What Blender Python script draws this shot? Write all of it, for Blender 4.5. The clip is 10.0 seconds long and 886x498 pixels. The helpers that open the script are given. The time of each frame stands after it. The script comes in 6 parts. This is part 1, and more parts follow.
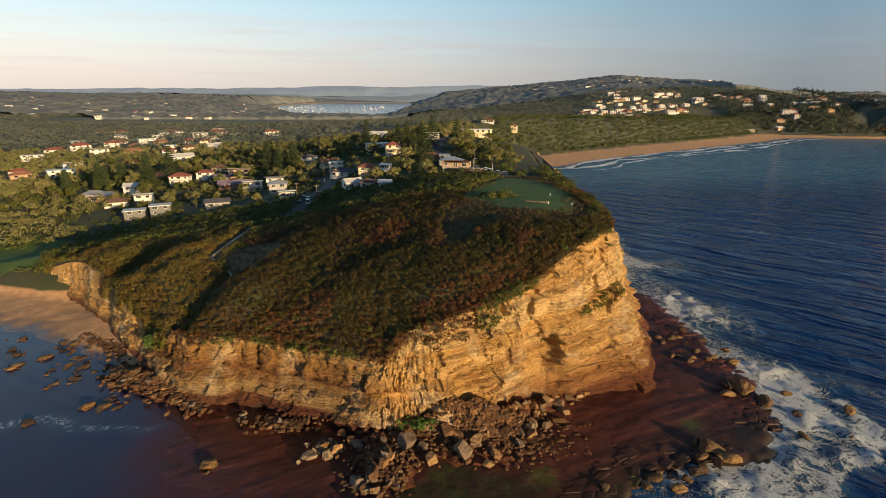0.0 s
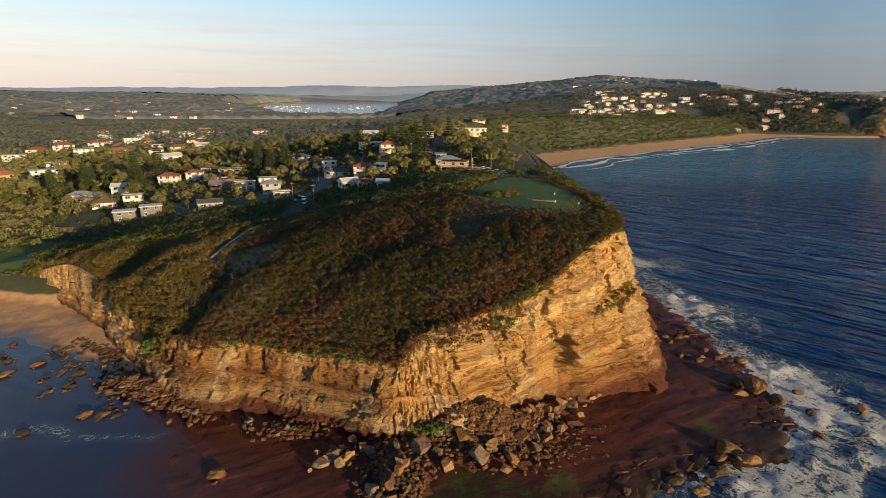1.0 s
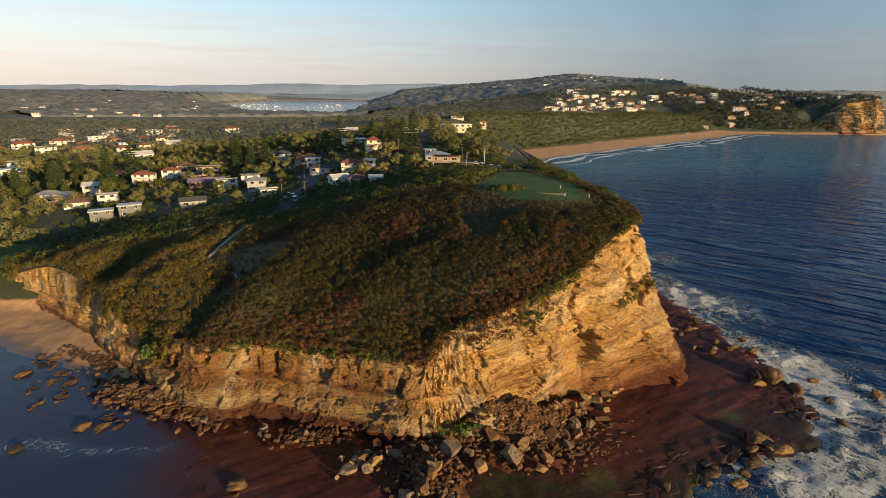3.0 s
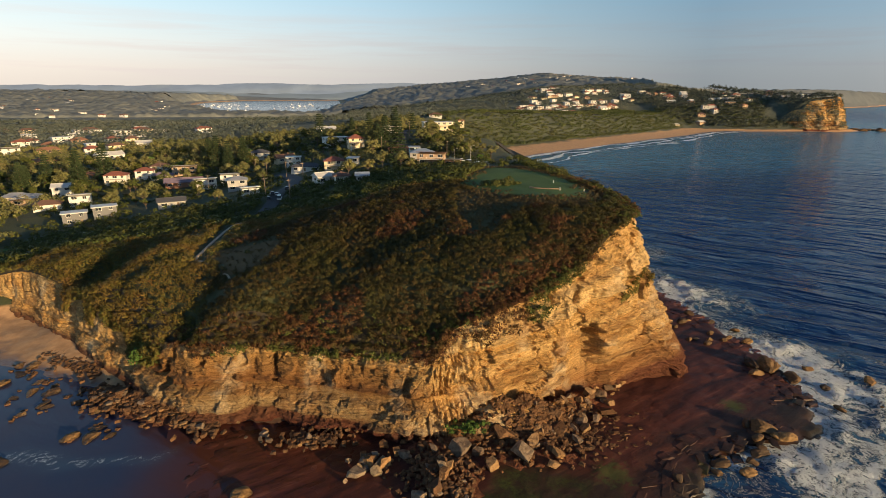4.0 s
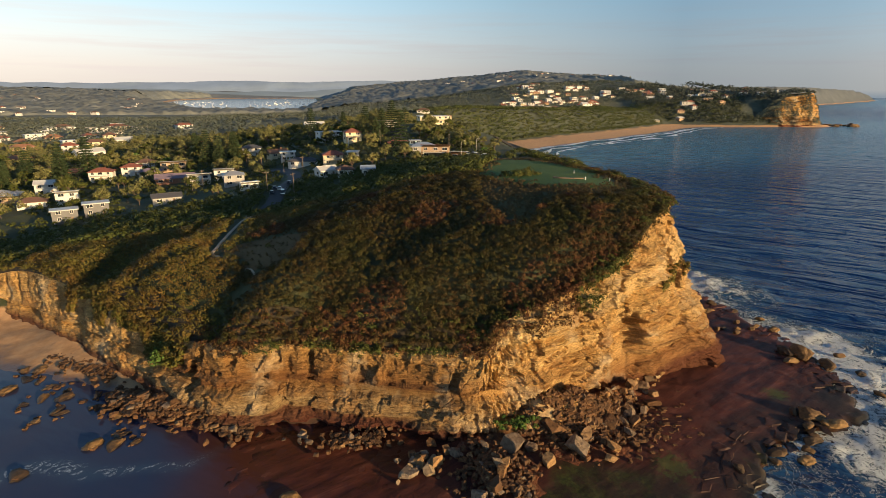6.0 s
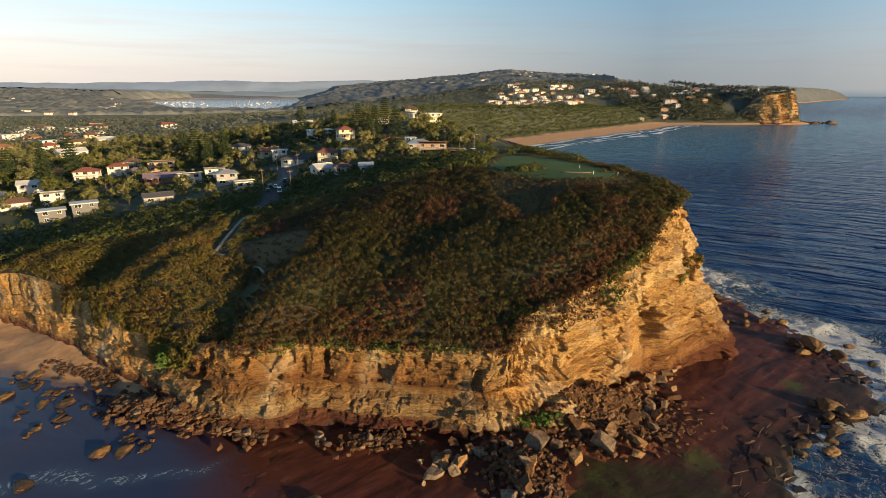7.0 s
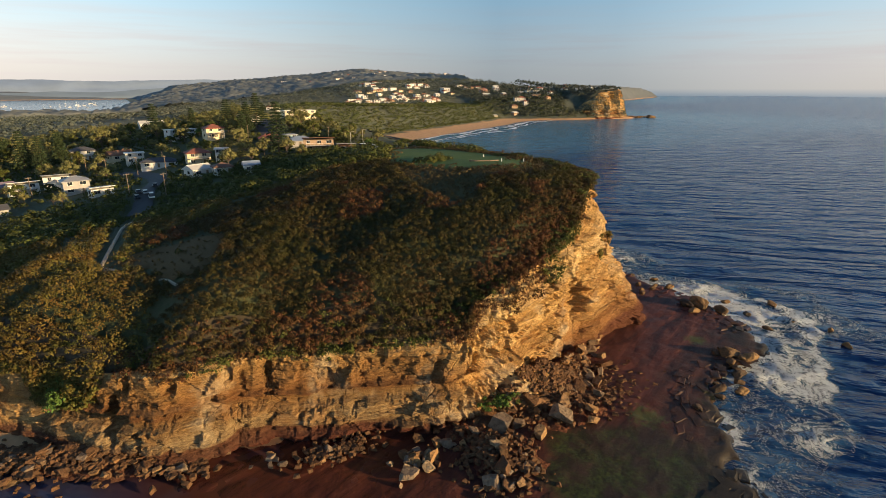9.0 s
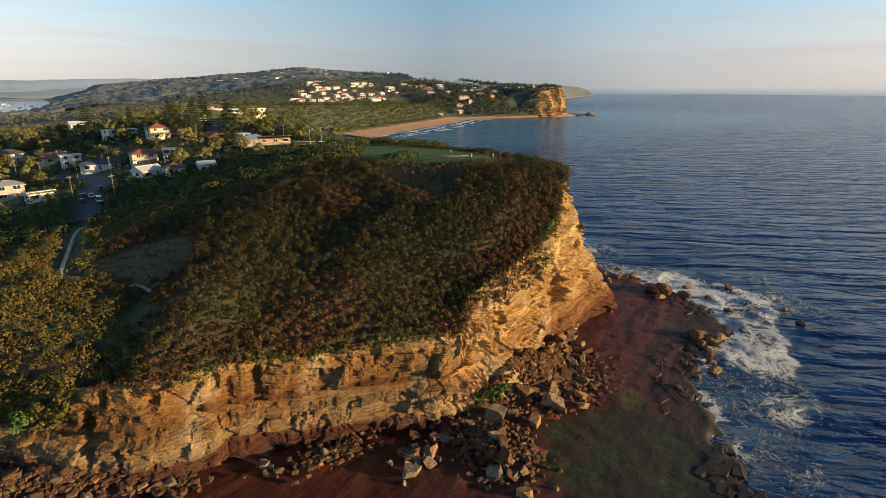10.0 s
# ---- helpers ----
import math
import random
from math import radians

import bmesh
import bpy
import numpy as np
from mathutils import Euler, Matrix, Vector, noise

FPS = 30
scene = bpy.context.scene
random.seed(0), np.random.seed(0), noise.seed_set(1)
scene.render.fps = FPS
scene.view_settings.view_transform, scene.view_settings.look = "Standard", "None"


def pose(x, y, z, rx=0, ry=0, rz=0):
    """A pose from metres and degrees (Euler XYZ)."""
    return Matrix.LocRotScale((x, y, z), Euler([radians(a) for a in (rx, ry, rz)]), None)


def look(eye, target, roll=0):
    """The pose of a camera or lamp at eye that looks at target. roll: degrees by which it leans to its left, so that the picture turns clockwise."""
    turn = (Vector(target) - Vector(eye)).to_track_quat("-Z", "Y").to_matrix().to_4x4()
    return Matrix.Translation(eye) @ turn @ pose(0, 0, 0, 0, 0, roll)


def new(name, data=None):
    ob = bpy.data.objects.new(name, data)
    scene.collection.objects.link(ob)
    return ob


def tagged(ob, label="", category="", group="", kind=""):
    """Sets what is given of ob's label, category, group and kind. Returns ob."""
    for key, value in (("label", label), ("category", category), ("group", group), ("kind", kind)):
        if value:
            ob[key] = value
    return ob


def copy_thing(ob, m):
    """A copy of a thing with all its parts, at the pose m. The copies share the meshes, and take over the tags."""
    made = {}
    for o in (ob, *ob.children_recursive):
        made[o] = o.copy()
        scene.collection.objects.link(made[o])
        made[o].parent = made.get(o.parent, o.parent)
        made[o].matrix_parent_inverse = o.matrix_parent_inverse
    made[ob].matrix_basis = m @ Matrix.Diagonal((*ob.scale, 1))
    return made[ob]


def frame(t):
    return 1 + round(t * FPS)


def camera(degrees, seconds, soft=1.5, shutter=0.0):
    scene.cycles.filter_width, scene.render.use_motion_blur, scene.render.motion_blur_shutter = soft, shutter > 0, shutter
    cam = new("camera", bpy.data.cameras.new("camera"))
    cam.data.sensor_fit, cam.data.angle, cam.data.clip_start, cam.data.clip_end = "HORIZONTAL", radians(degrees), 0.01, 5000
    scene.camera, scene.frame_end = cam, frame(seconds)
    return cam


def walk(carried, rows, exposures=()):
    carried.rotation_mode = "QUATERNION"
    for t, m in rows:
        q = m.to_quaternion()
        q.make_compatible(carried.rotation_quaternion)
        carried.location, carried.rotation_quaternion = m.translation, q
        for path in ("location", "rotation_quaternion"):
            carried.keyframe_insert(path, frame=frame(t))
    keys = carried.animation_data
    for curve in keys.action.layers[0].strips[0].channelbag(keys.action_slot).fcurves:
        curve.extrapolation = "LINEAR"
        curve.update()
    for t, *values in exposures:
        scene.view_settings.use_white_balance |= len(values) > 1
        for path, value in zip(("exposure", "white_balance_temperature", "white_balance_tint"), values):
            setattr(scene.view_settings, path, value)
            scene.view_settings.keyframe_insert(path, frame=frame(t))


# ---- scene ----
cam = camera(79.7, 10.0, soft=0.75)
PATH = [
    (0, (-1.741, 3.492, 77.216), (-1.718, 5.41, 76.649), 0.1),
    (0.5, (-4.633, 5.055, 76.883), (-4.586, 6.972, 76.315), 0.1),
    (1, (-7.608, 6.52, 76.466), (-7.535, 8.437, 75.898), 0.2),
    (1.5, (-10.503, 7.778, 75.97), (-10.411, 9.693, 75.402), 0.2),
    (2, (-13.491, 8.91, 75.445), (-13.368, 10.824, 74.876), 0.2),
    (2.5, (-16.455, 10.007, 74.888), (-16.307, 11.918, 74.317), 0.3),
    (4, (-25.592, 13.894, 72.526), (-25.313, 15.79, 71.954), 0.2),
    (4.5, (-28.735, 15.281, 71.804), (-28.419, 17.171, 71.23), 0.2),
    (5, (-32.117, 16.777, 70.974), (-31.778, 18.662, 70.399), 0.2),
    (5.5, (-35.425, 18.346, 70.168), (-35.073, 20.229, 69.592), 0.3),
    (6, (-38.938, 20.091, 69.393), (-38.576, 21.971, 68.815), 0.2),
    (7.5, (-48.943, 25.675, 66.806), (-48.421, 27.517, 66.227), 0.1),
    (8, (-52.685, 27.719, 66.091), (-52.012, 29.511, 65.512), 0.1),
    (8.5, (-56.415, 29.707, 65.378), (-55.63, 31.452, 64.799), 0.0),
    (9, (-60.158, 31.815, 64.64), (-59.259, 33.505, 64.062), -0.0),
    (9.5, (-63.719, 33.973, 64.002), (-62.745, 35.621, 63.423), -0.0),
    (10, (-67.267, 36.353, 63.563), (-66.195, 37.938, 62.982), -0.1),
]
walk(cam, [(t, look(eye, target, roll)) for t, eye, target, roll in PATH], [(0.0, -0.05), (5.0, 0.08), (10.0, 0.24)])

# ---- light ----
SUN_AZ, SUN_EL = 140.0, 8.5          # degrees clockwise from +y, and above the horizon
scene.view_settings.exposure = 0.0
world = bpy.data.worlds.new("sky")
scene.world = world
world.use_nodes = True
wt = world.node_tree
wt.nodes.clear()


def node(tree, kind, **values):
    """A node with its inputs or properties set; an input given a socket is linked."""
    n = tree.nodes.new(kind)
    for key, value in values.items():
        if key.startswith("i") and key[1:].isdigit():
            sock = n.inputs[int(key[1:])]
        elif key in n.inputs:
            sock = n.inputs[key]
        else:
            sock = None
        if sock is None:
            setattr(n, key, value)
        elif isinstance(value, bpy.types.NodeSocket):
            tree.links.new(value, sock)
        else:
            sock.default_value = value
    return n


def ramp(tree, fac, stops, mode="LINEAR"):
    n = tree.nodes.new("ShaderNodeValToRGB")
    n.color_ramp.interpolation = mode
    el = n.color_ramp.elements
    while len(el) < len(stops):
        el.new(0.5)
    for e, (p, c) in zip(el, stops):
        e.position = p
        e.color = (*c, 1) if len(c) == 3 else c
    tree.links.new(fac, n.inputs[0])
    return n.outputs[0]


def mix(tree, fac, a, b, blend="MIX"):
    n = tree.nodes.new("ShaderNodeMix")
    n.data_type, n.blend_type = "RGBA", blend
    for sock, value in ((n.inputs[0], fac), (n.inputs[6], a), (n.inputs[7], b)):
        if isinstance(value, bpy.types.NodeSocket):
            tree.links.new(value, sock)
        elif isinstance(value, (int, float)):
            sock.default_value = value
        else:
            sock.default_value = (*value, 1)
    return n.outputs[2]


def calc(tree, op, a, b=0.0, c=0.0, clamp=False):
    n = tree.nodes.new("ShaderNodeMath")
    n.operation, n.use_clamp = op, clamp
    for sock, value in zip(n.inputs, (a, b, c)):
        if isinstance(value, bpy.types.NodeSocket):
            tree.links.new(value, sock)
        else:
            sock.default_value = value
    return n.outputs[0]


sky = node(wt, "ShaderNodeTexSky", sky_type="NISHITA", sun_disc=False, sun_elevation=radians(SUN_EL),
           sun_rotation=radians(SUN_AZ), altitude=60.0, air_density=1.0, dust_density=2.0, ozone_density=1.5)
coord = node(wt, "ShaderNodeTexCoord")
split = node(wt, "ShaderNodeSeparateXYZ", i0=coord.outputs["Generated"])
up = split.outputs[2]
# pale smoke-grey haze low in the sky, thin streaks of cloud above it
stretch = node(wt, "ShaderNodeMapping", i0=coord.outputs["Generated"], Scale=(2.4, 2.4, 46.0))
wisps = node(wt, "ShaderNodeTexNoise", Vector=stretch.outputs[0], Scale=1.6, Detail=6.0, Roughness=0.55)
streak = ramp(wt, wisps.outputs[0], [(0.46, (0, 0, 0)), (0.72, (1, 1, 1))])
low = ramp(wt, up, [(0.0, (0.57, 0.535, 0.505)), (0.035, (0.59, 0.565, 0.555)), (0.075, (0.56, 0.61, 0.645)), (0.13, (0.44, 0.60, 0.71)), (0.18, (0.34, 0.56, 0.71)), (0.30, (0.22, 0.39, 0.56)), (0.5, (0.07, 0.16, 0.30)), (1.0, (0.03, 0.08, 0.20))])
band = ramp(wt, up, [(0.0, (0.15, 0.15, 0.15)), (0.035, (0.75, 0.75, 0.75)), (0.075, (0.6, 0.6, 0.6)), (0.13, (0.12, 0.12, 0.12)), (0.17, (0, 0, 0))])
grey = calc(wt, "MULTIPLY", streak, band)
hazy = mix(wt, 0.82, mix(wt, 1.0, sky.outputs[0], (0.115, 0.115, 0.115), "MULTIPLY"), low)
clouded = mix(wt, grey, hazy, (0.50, 0.455, 0.45))
# the air is palest opposite the sun and near it, deepest square to it
side = node(wt, "ShaderNodeVectorMath", operation="DOT_PRODUCT", i0=coord.outputs["Generated"], i1=(-0.866, 0.5, 0.0)).outputs["Value"]
depth = ramp(wt, calc(wt, "MULTIPLY_ADD", side, 0.5, 0.5), [(0.0, (1.5, 1.38, 1.2)), (0.16, (1.18, 1.17, 1.15)), (0.28, (0.92, 0.98, 1.02)), (0.37, (0.68, 0.77, 0.84)), (0.47, (0.58, 0.68, 0.76)), (0.60, (0.84, 0.90, 0.93)), (0.75, (1.26, 1.27, 1.26)), (0.97, (1.85, 1.72, 1.58))])
shaded = mix(wt, 1.0, clouded, depth, "MULTIPLY")
below = ramp(wt, calc(wt, "MULTIPLY", up, -1.0), [(0.0, (0, 0, 0)), (0.014, (1, 1, 1))])
air = mix(wt, below, shaded, mix(wt, 1.0, (0.22, 0.27, 0.32), depth, "MULTIPLY"))
bg = node(wt, "ShaderNodeBackground", Color=air, Strength=1.0)
out = node(wt, "ShaderNodeOutputWorld", Surface=bg.outputs[0])

sun_data = bpy.data.lights.new("sun", "SUN")
sun_data.energy, sun_data.angle, sun_data.color = 7.6, radians(0.6), (1.0, 0.70, 0.36)
sun = new("sun", sun_data)
az, el = radians(SUN_AZ), radians(SUN_EL)
TO_SUN = Vector((math.sin(az) * math.cos(el), math.cos(az) * math.cos(el), math.sin(el)))
sun.matrix_world = look(TO_SUN * 200 + Vector((0, 150, 0)), (0, 150, 0))

# ---- numbers: noise, splines, distances ----
rng = np.random.default_rng(7)


def lattice(i, j, k, seed):
    h = (i * 374761393 + j * 668265263 + k * 2147483647 + seed * 1274126177) & 0xFFFFFFFF
    h = ((h ^ (h >> 13)) * 1103515245) & 0xFFFFFFFF
    h = ((h ^ (h >> 16)) * 668265263) & 0xFFFFFFFF
    return ((h ^ (h >> 15)) & 0xFFFFFF) / float(0xFFFFFF)


def vnoise(x, y, z=0.0, seed=0):
    """Smooth value noise, 0 to 1, on arrays."""
    x, y, z = np.broadcast_arrays(np.asarray(x, float), np.asarray(y, float), np.asarray(z, float))
    i, j, k = (np.floor(a).astype(np.int64) for a in (x, y, z))
    u, v, w = x - i, y - j, z - k
    u, v, w = (a * a * (3 - 2 * a) for a in (u, v, w))
    total = 0
    for di, wu in ((0, 1 - u), (1, u)):
        for dj, wv in ((0, 1 - v), (1, v)):
            for dk, ww in ((0, 1 - w), (1, w)):
                total = total + wu * wv * ww * lattice(i + di, j + dj, k + dk, seed)
    return total


def fbm(x, y, z=0.0, octaves=4, seed=0):
    """Layered noise, about -1 to 1."""
    total, size, reach = 0, 1.0, 0.0
    x, y, z = np.asarray(x, float), np.asarray(y, float), np.asarray(z, float)
    for o in range(octaves):
        total = total + size * (2 * vnoise(x * 2 ** o, y * 2 ** o, z * 2 ** o, seed + o) - 1)
        reach += size
        size *= 0.5
    return total / reach * 1.6


def glide(points, n):
    """n points along a Catmull-Rom curve through the rows of points, at even steps of its plan length."""
    p = np.array(points, float)
    p = np.vstack([2 * p[0] - p[1], p, 2 * p[-1] - p[-2]])
    fine = []
    for a, b, c, d in zip(p[:-3], p[1:-2], p[2:-1], p[3:]):
        t = np.linspace(0, 1, 40, endpoint=False)[:, None]
        fine.append(0.5 * (2 * b + (c - a) * t + (2 * a - 5 * b + 4 * c - d) * t ** 2 + (3 * b - a - 3 * c + d) * t ** 3))
    fine = np.vstack([*fine, p[-2:-1]])
    s = np.concatenate([[0], np.cumsum(np.hypot(*np.diff(fine[:, :2], axis=0).T))])
    at = np.linspace(0, s[-1], n)
    return np.stack([np.interp(at, s, fine[:, k]) for k in range(fine.shape[1])], 1), at


def edge_distance(x, y, line, closed=False):
    """Distance of points from a polyline."""
    line = np.array(line, float)[:, :2]
    ends = np.vstack([line, line[:1]]) if closed else line
    best = np.full(np.shape(x), 1e9)
    for (ax, ay), (bx, by) in zip(ends[:-1], ends[1:]):
        dx, dy = bx - ax, by - ay
        t = np.clip(((x - ax) * dx + (y - ay) * dy) / (dx * dx + dy * dy + 1e-9), 0, 1)
        best = np.minimum(best, np.hypot(x - ax - t * dx, y - ay - t * dy))
    return best


def inside_by(x, y, ring):
    """Signed distance: positive inside the closed ring."""
    ring = np.array(ring, float)[:, :2]
    odd = np.zeros(np.shape(x), bool)
    for (ax, ay), (bx, by) in zip(ring, np.roll(ring, -1, 0)):
        cross = (ay > y) != (by > y)
        if ay != by:
            odd ^= cross & (x < (bx - ax) * (y - ay) / (by - ay) + ax)
    d = edge_distance(x, y, ring, True)
    return np.where(odd, d, -d)


def soft(a, b, x):
    t = np.clip((x - a) / (b - a), 0, 1)
    return t * t * (3 - 2 * t)


# ---- plan of the land, in metres ----
# cliff lip: x, y, height; cliff foot: x, y
LIP = [(-168, 214, 5), (-140, 199, 14.5), (-117, 179.5, 15.5), (-100, 161.5, 16), (-83, 145, 13.5), (-66, 131, 16.5), (-47, 125.5, 17.5),
       (-30, 118.5, 18.5), (-14, 111.5, 20), (-9.5, 112.5, 25), (9.4, 115, 31), (22, 121.5, 35.5), (38, 134.5, 41.8), (45, 143, 42),
       (49, 158, 42), (52, 185, 41.5), (54, 230, 40), (62, 300, 38), (70, 400, 36)]
FOOT = [(-167, 207), (-135, 188), (-117, 171), (-99, 153), (-84, 137), (-68, 126), (-50, 124.3), (-33, 116), (-20, 110.5), (-9, 110.5),
        (8, 116), (27, 123.5), (46, 127.5), (57, 128.5), (64, 150), (70, 187), (73, 230), (80, 300), (88, 403)]
HEAD = [p[:2] for p in LIP] + [(20, 425), (-100, 330), (-168, 260)]
SHORE_WEST = [(-5000, -700), (-1500, -200), (-600, 70), (-300, 178), (-200, 185), (-153, 172), (-136, 166), (-125, 161), (-116, 156), (-107, 152), (-100, 148.5), (-93, 142)]
SHORE_EAST = [(95, 518), (118, 572), (140, 583), (175, 622), (224, 659), (340, 742), (489, 843), (638, 956), (705, 945), (815, 930), (893, 912),
              (925, 925), (955, 962), (900, 1100), (860, 1400), (1000, 2000), (2392, 2380), (3605, 3186), (3700, 3500), (2600, 3900), (2600, 5600)]
LAND = SHORE_WEST + FOOT[4:] + SHORE_EAST + [(-5600, 5600)]
LAKE = [(-720, 2290), (-560, 2080), (-409, 1840), (-209, 1740), (-130, 2300), (-150, 3167), (-200, 4100), (-800, 4000), (-930, 3400)]
TOP = [(-66, 134, 18), (-60.7, 144.7, 25.5), (-47, 130, 22.5), (-29, 124.4, 25.8), (-13, 114, 22.5), (-15, 133, 33), (9, 118, 32), (20.5, 124, 36),
       (5, 135, 37.8), (38, 137, 41.5), (-33, 157, 33.2), (3, 158, 39.6), (-24, 173, 37), (7, 186, 40.6), (28, 162, 42.8), (39, 163, 42.3),
       (9, 228, 40), (45, 200, 41.2), (50, 260, 38.5), (-75, 170, 25.6), (-76, 199, 26.5), (-73, 217, 24.5), (-67, 238, 21.5), (-108, 212, 21),
       (-119, 197, 20), (-140, 206, 16.5), (-98, 168, 19.5), (-117, 184, 17.5), (-86, 170, 26), (-80, 149, 21.5), (-50.6, 136, 27), (23.3, 129.5, 39.6), (2, 124, 34), (-76, 141, 16.8), (-69.5, 134.5, 14.5), (-26, 147, 32), (-108, 181, 16)]
TOWN = [(-68, 268, 25), (-41, 296, 30), (-30, 328, 31), (11, 333, 37), (-37, 370, 38), (22, 402, 46), (-113, 336, 18), (-173, 375, 14), (-65, 368, 25),
        (70, 330, 37), (85, 420, 34), (-190, 300, 11), (-180, 245, 6), (-330, 740, 15), (-430, 764, 11), (-120, 600, 24), (60, 600, 45), (40, 800, 36),
        (150, 800, 42), (229, 979, 34), (-600, 500, 9), (-260, 480, 11), (-700, 1000, 10)]
FAR = [(386, 1283, 66), (440, 1264, 70), (427, 1330, 78), (620, 1290, 70), (700, 1180, 64), (760, 1110, 66), (820, 1050, 66), (868, 1005, 66), (880, 968, 63), (760, 1000, 46),
       (560, 1080, 26), (-300, 1200, 7), (100, 1400, 26), (-200, 1680, 2), (-480, 1700, 2), (720, 2300, 136), (1050, 1950, 110), (284, 2400, 88), (480, 2150, 100),
       (900, 2800, 110), (-1340, 2230, 54), (-1580, 2070, 52), (-1000, 2500, 44), (-1100, 1500, 12), (-2400, 2200, 66), (-3000, 1000, 60),
       (1500, 2300, 60), (2500, 2420, 80), (3500, 3200, 60)]
EDGE = [(-800, 4600, 40), (-1500, 4300, 40), (260, 4600, 40), (800, 4600, 60), (-3500, 4000, 60), (2000, 4600, 30), (0, 4300, 20), (-450, 4350, 5)]
knots = np.array(TOP + TOWN + FAR + EDGE, float)


def kernel(dx, dy):
    return -np.sqrt(dx * dx + dy * dy + 36.0)


_k = kernel(knots[:, None, 0] - knots[None, :, 0], knots[:, None, 1] - knots[None, :, 1])
_a = np.block([[_k, np.ones((len(knots), 1))], [np.ones((1, len(knots))), np.zeros((1, 1))]])
_w = np.linalg.solve(_a, np.append(knots[:, 2], 0.0))


def relief(x, y):
    x, y = np.asarray(x, float), np.asarray(y, float)
    z = np.full(x.shape, _w[-1])
    for (kx, ky, _), wgt in zip(knots, _w):
        z = z + wgt * kernel(x - kx, y - ky)
    # spurs and gullies run down the western flank to the cliff
    west = soft(-70, -84, x) * soft(262, 220, y)
    across = 0.72 * x - 0.69 * y
    spur = vnoise(across / 6.5, (0.69 * x + 0.72 * y) / 70, 0, 15)
    return z + west * 2.6 * (spur - 0.5) * soft(40, 6, edge_distance(x, y, LIP[:7]))


def ground(x, y):
    """Height of the ground sheet at points."""
    x, y = np.atleast_1d(np.asarray(x, float)), np.atleast_1d(np.asarray(y, float))
    hill = relief(x, y)
    far = soft(500, 1500, y)
    hill = hill + far * soft(0, 500, -inside_by(x, y, LAKE)) * 9 * fbm(x / 260, y / 260, 0, 4, 3) + soft(300, 500, y) * 1.5 * fbm(x / 60, y / 60, 0, 2, 9)
    hill = np.where(y > 420, np.maximum(hill, 5.5), hill)
    d = inside_by(x, y, LAND)
    dl = -inside_by(x, y, LAKE)
    wide = np.where(x > 90, 74.0 - 54.0 * soft(540, 740, x), 30.0) + 8 * fbm(x / 50, y / 50, 0, 2, 13)
    bluff = (x > 800) & (y > 880)
    wide = np.where(bluff, 28.0, wide)
    steep = 0.62 + 2.4 * bluff * soft(790, 830, x)
    rise = 0.052 + 0.09 * soft(-132, -116, x) * soft(240, 190, y) * (x < 0)
    cap = np.where(d < 0, np.maximum(0.12 * d, -5), np.where(d < wide, rise * d, 0.052 * wide + steep * (d - wide)))
    lake_cap = np.where(dl < 0, -3.0, 0.06 * dl + 0.5 * np.maximum(dl - 60, 0))
    head = inside_by(x, y, HEAD)
    return np.where(head > 4.0, hill, np.minimum(np.minimum(hill, cap), lake_cap))


def at_ground(x, y):
    return float(ground(x, y)[0])


# ---- mesh helpers ----
def np_mesh(name, verts, faces, smooth=True):
    """A mesh from arrays; all faces have the same number of corners."""
    verts, faces = np.asarray(verts, np.float32), np.asarray(faces, np.int32)
    me = bpy.data.meshes.new(name)
    me.vertices.add(len(verts))
    me.vertices.foreach_set("co", verts.ravel())
    me.loops.add(faces.size)
    me.loops.foreach_set("vertex_index", faces.ravel())
    me.polygons.add(len(faces))
    me.polygons.foreach_set("loop_start", np.arange(0, faces.size, faces.shape[1], dtype=np.int32))
    me.polygons.foreach_set("use_smooth", np.full(len(faces), smooth))
    me.update(calc_edges=True)
    me.validate()
    return me


def grid_faces(nu, nv):
    a = (np.arange(nu - 1)[:, None] * nv + np.arange(nv - 1)[None, :]).ravel()
    return np.stack([a, a + nv, a + nv + 1, a + 1], 1)


def put(name, me, material, parent=None, label=""):
    ob = new(name, me)
    if material is not None and not me.materials:
        me.materials.append(material)
    if parent is not None:
        ob.parent = parent
    if label:
        ob["label"] = label
    return ob


def part(name, bm, material, parent, label=""):
    """Links a bmesh as one mesh object under a thing or part."""
    me = bpy.data.meshes.new(name)
    bm.to_mesh(me)
    bm.free()
    return put(name, me, material, parent, label)


def box(bm, x0, y0, z0, x1, y1, z1):
    v = [bm.verts.new(p) for p in ((x0, y0, z0), (x1, y0, z0), (x1, y1, z0), (x0, y1, z0), (x0, y0, z1), (x1, y0, z1), (x1, y1, z1), (x0, y1, z1))]
    for f in ((3, 2, 1, 0), (4, 5, 6, 7), (0, 1, 5, 4), (1, 2, 6, 5), (2, 3, 7, 6), (3, 0, 4, 7)):
        bm.faces.new([v[i] for i in f])
    return bm


def tube(bm, a, b, ra, rb, sides=7):
    a, b = Vector(a), Vector(b)
    q = (b - a).to_track_quat("Z", "Y")
    rings = []
    for c, r in ((a, ra), (b, rb)):
        rings.append([bm.verts.new(c + q @ Vector((r * math.cos(k * math.tau / sides), r * math.sin(k * math.tau / sides), 0))) for k in range(sides)])
    for k in range(sides):
        bm.faces.new((rings[0][k], rings[0][(k + 1) % sides], rings[1][(k + 1) % sides], rings[1][k]))
    bm.faces.new(rings[1])
    bm.faces.new(rings[0][::-1])
    return bm


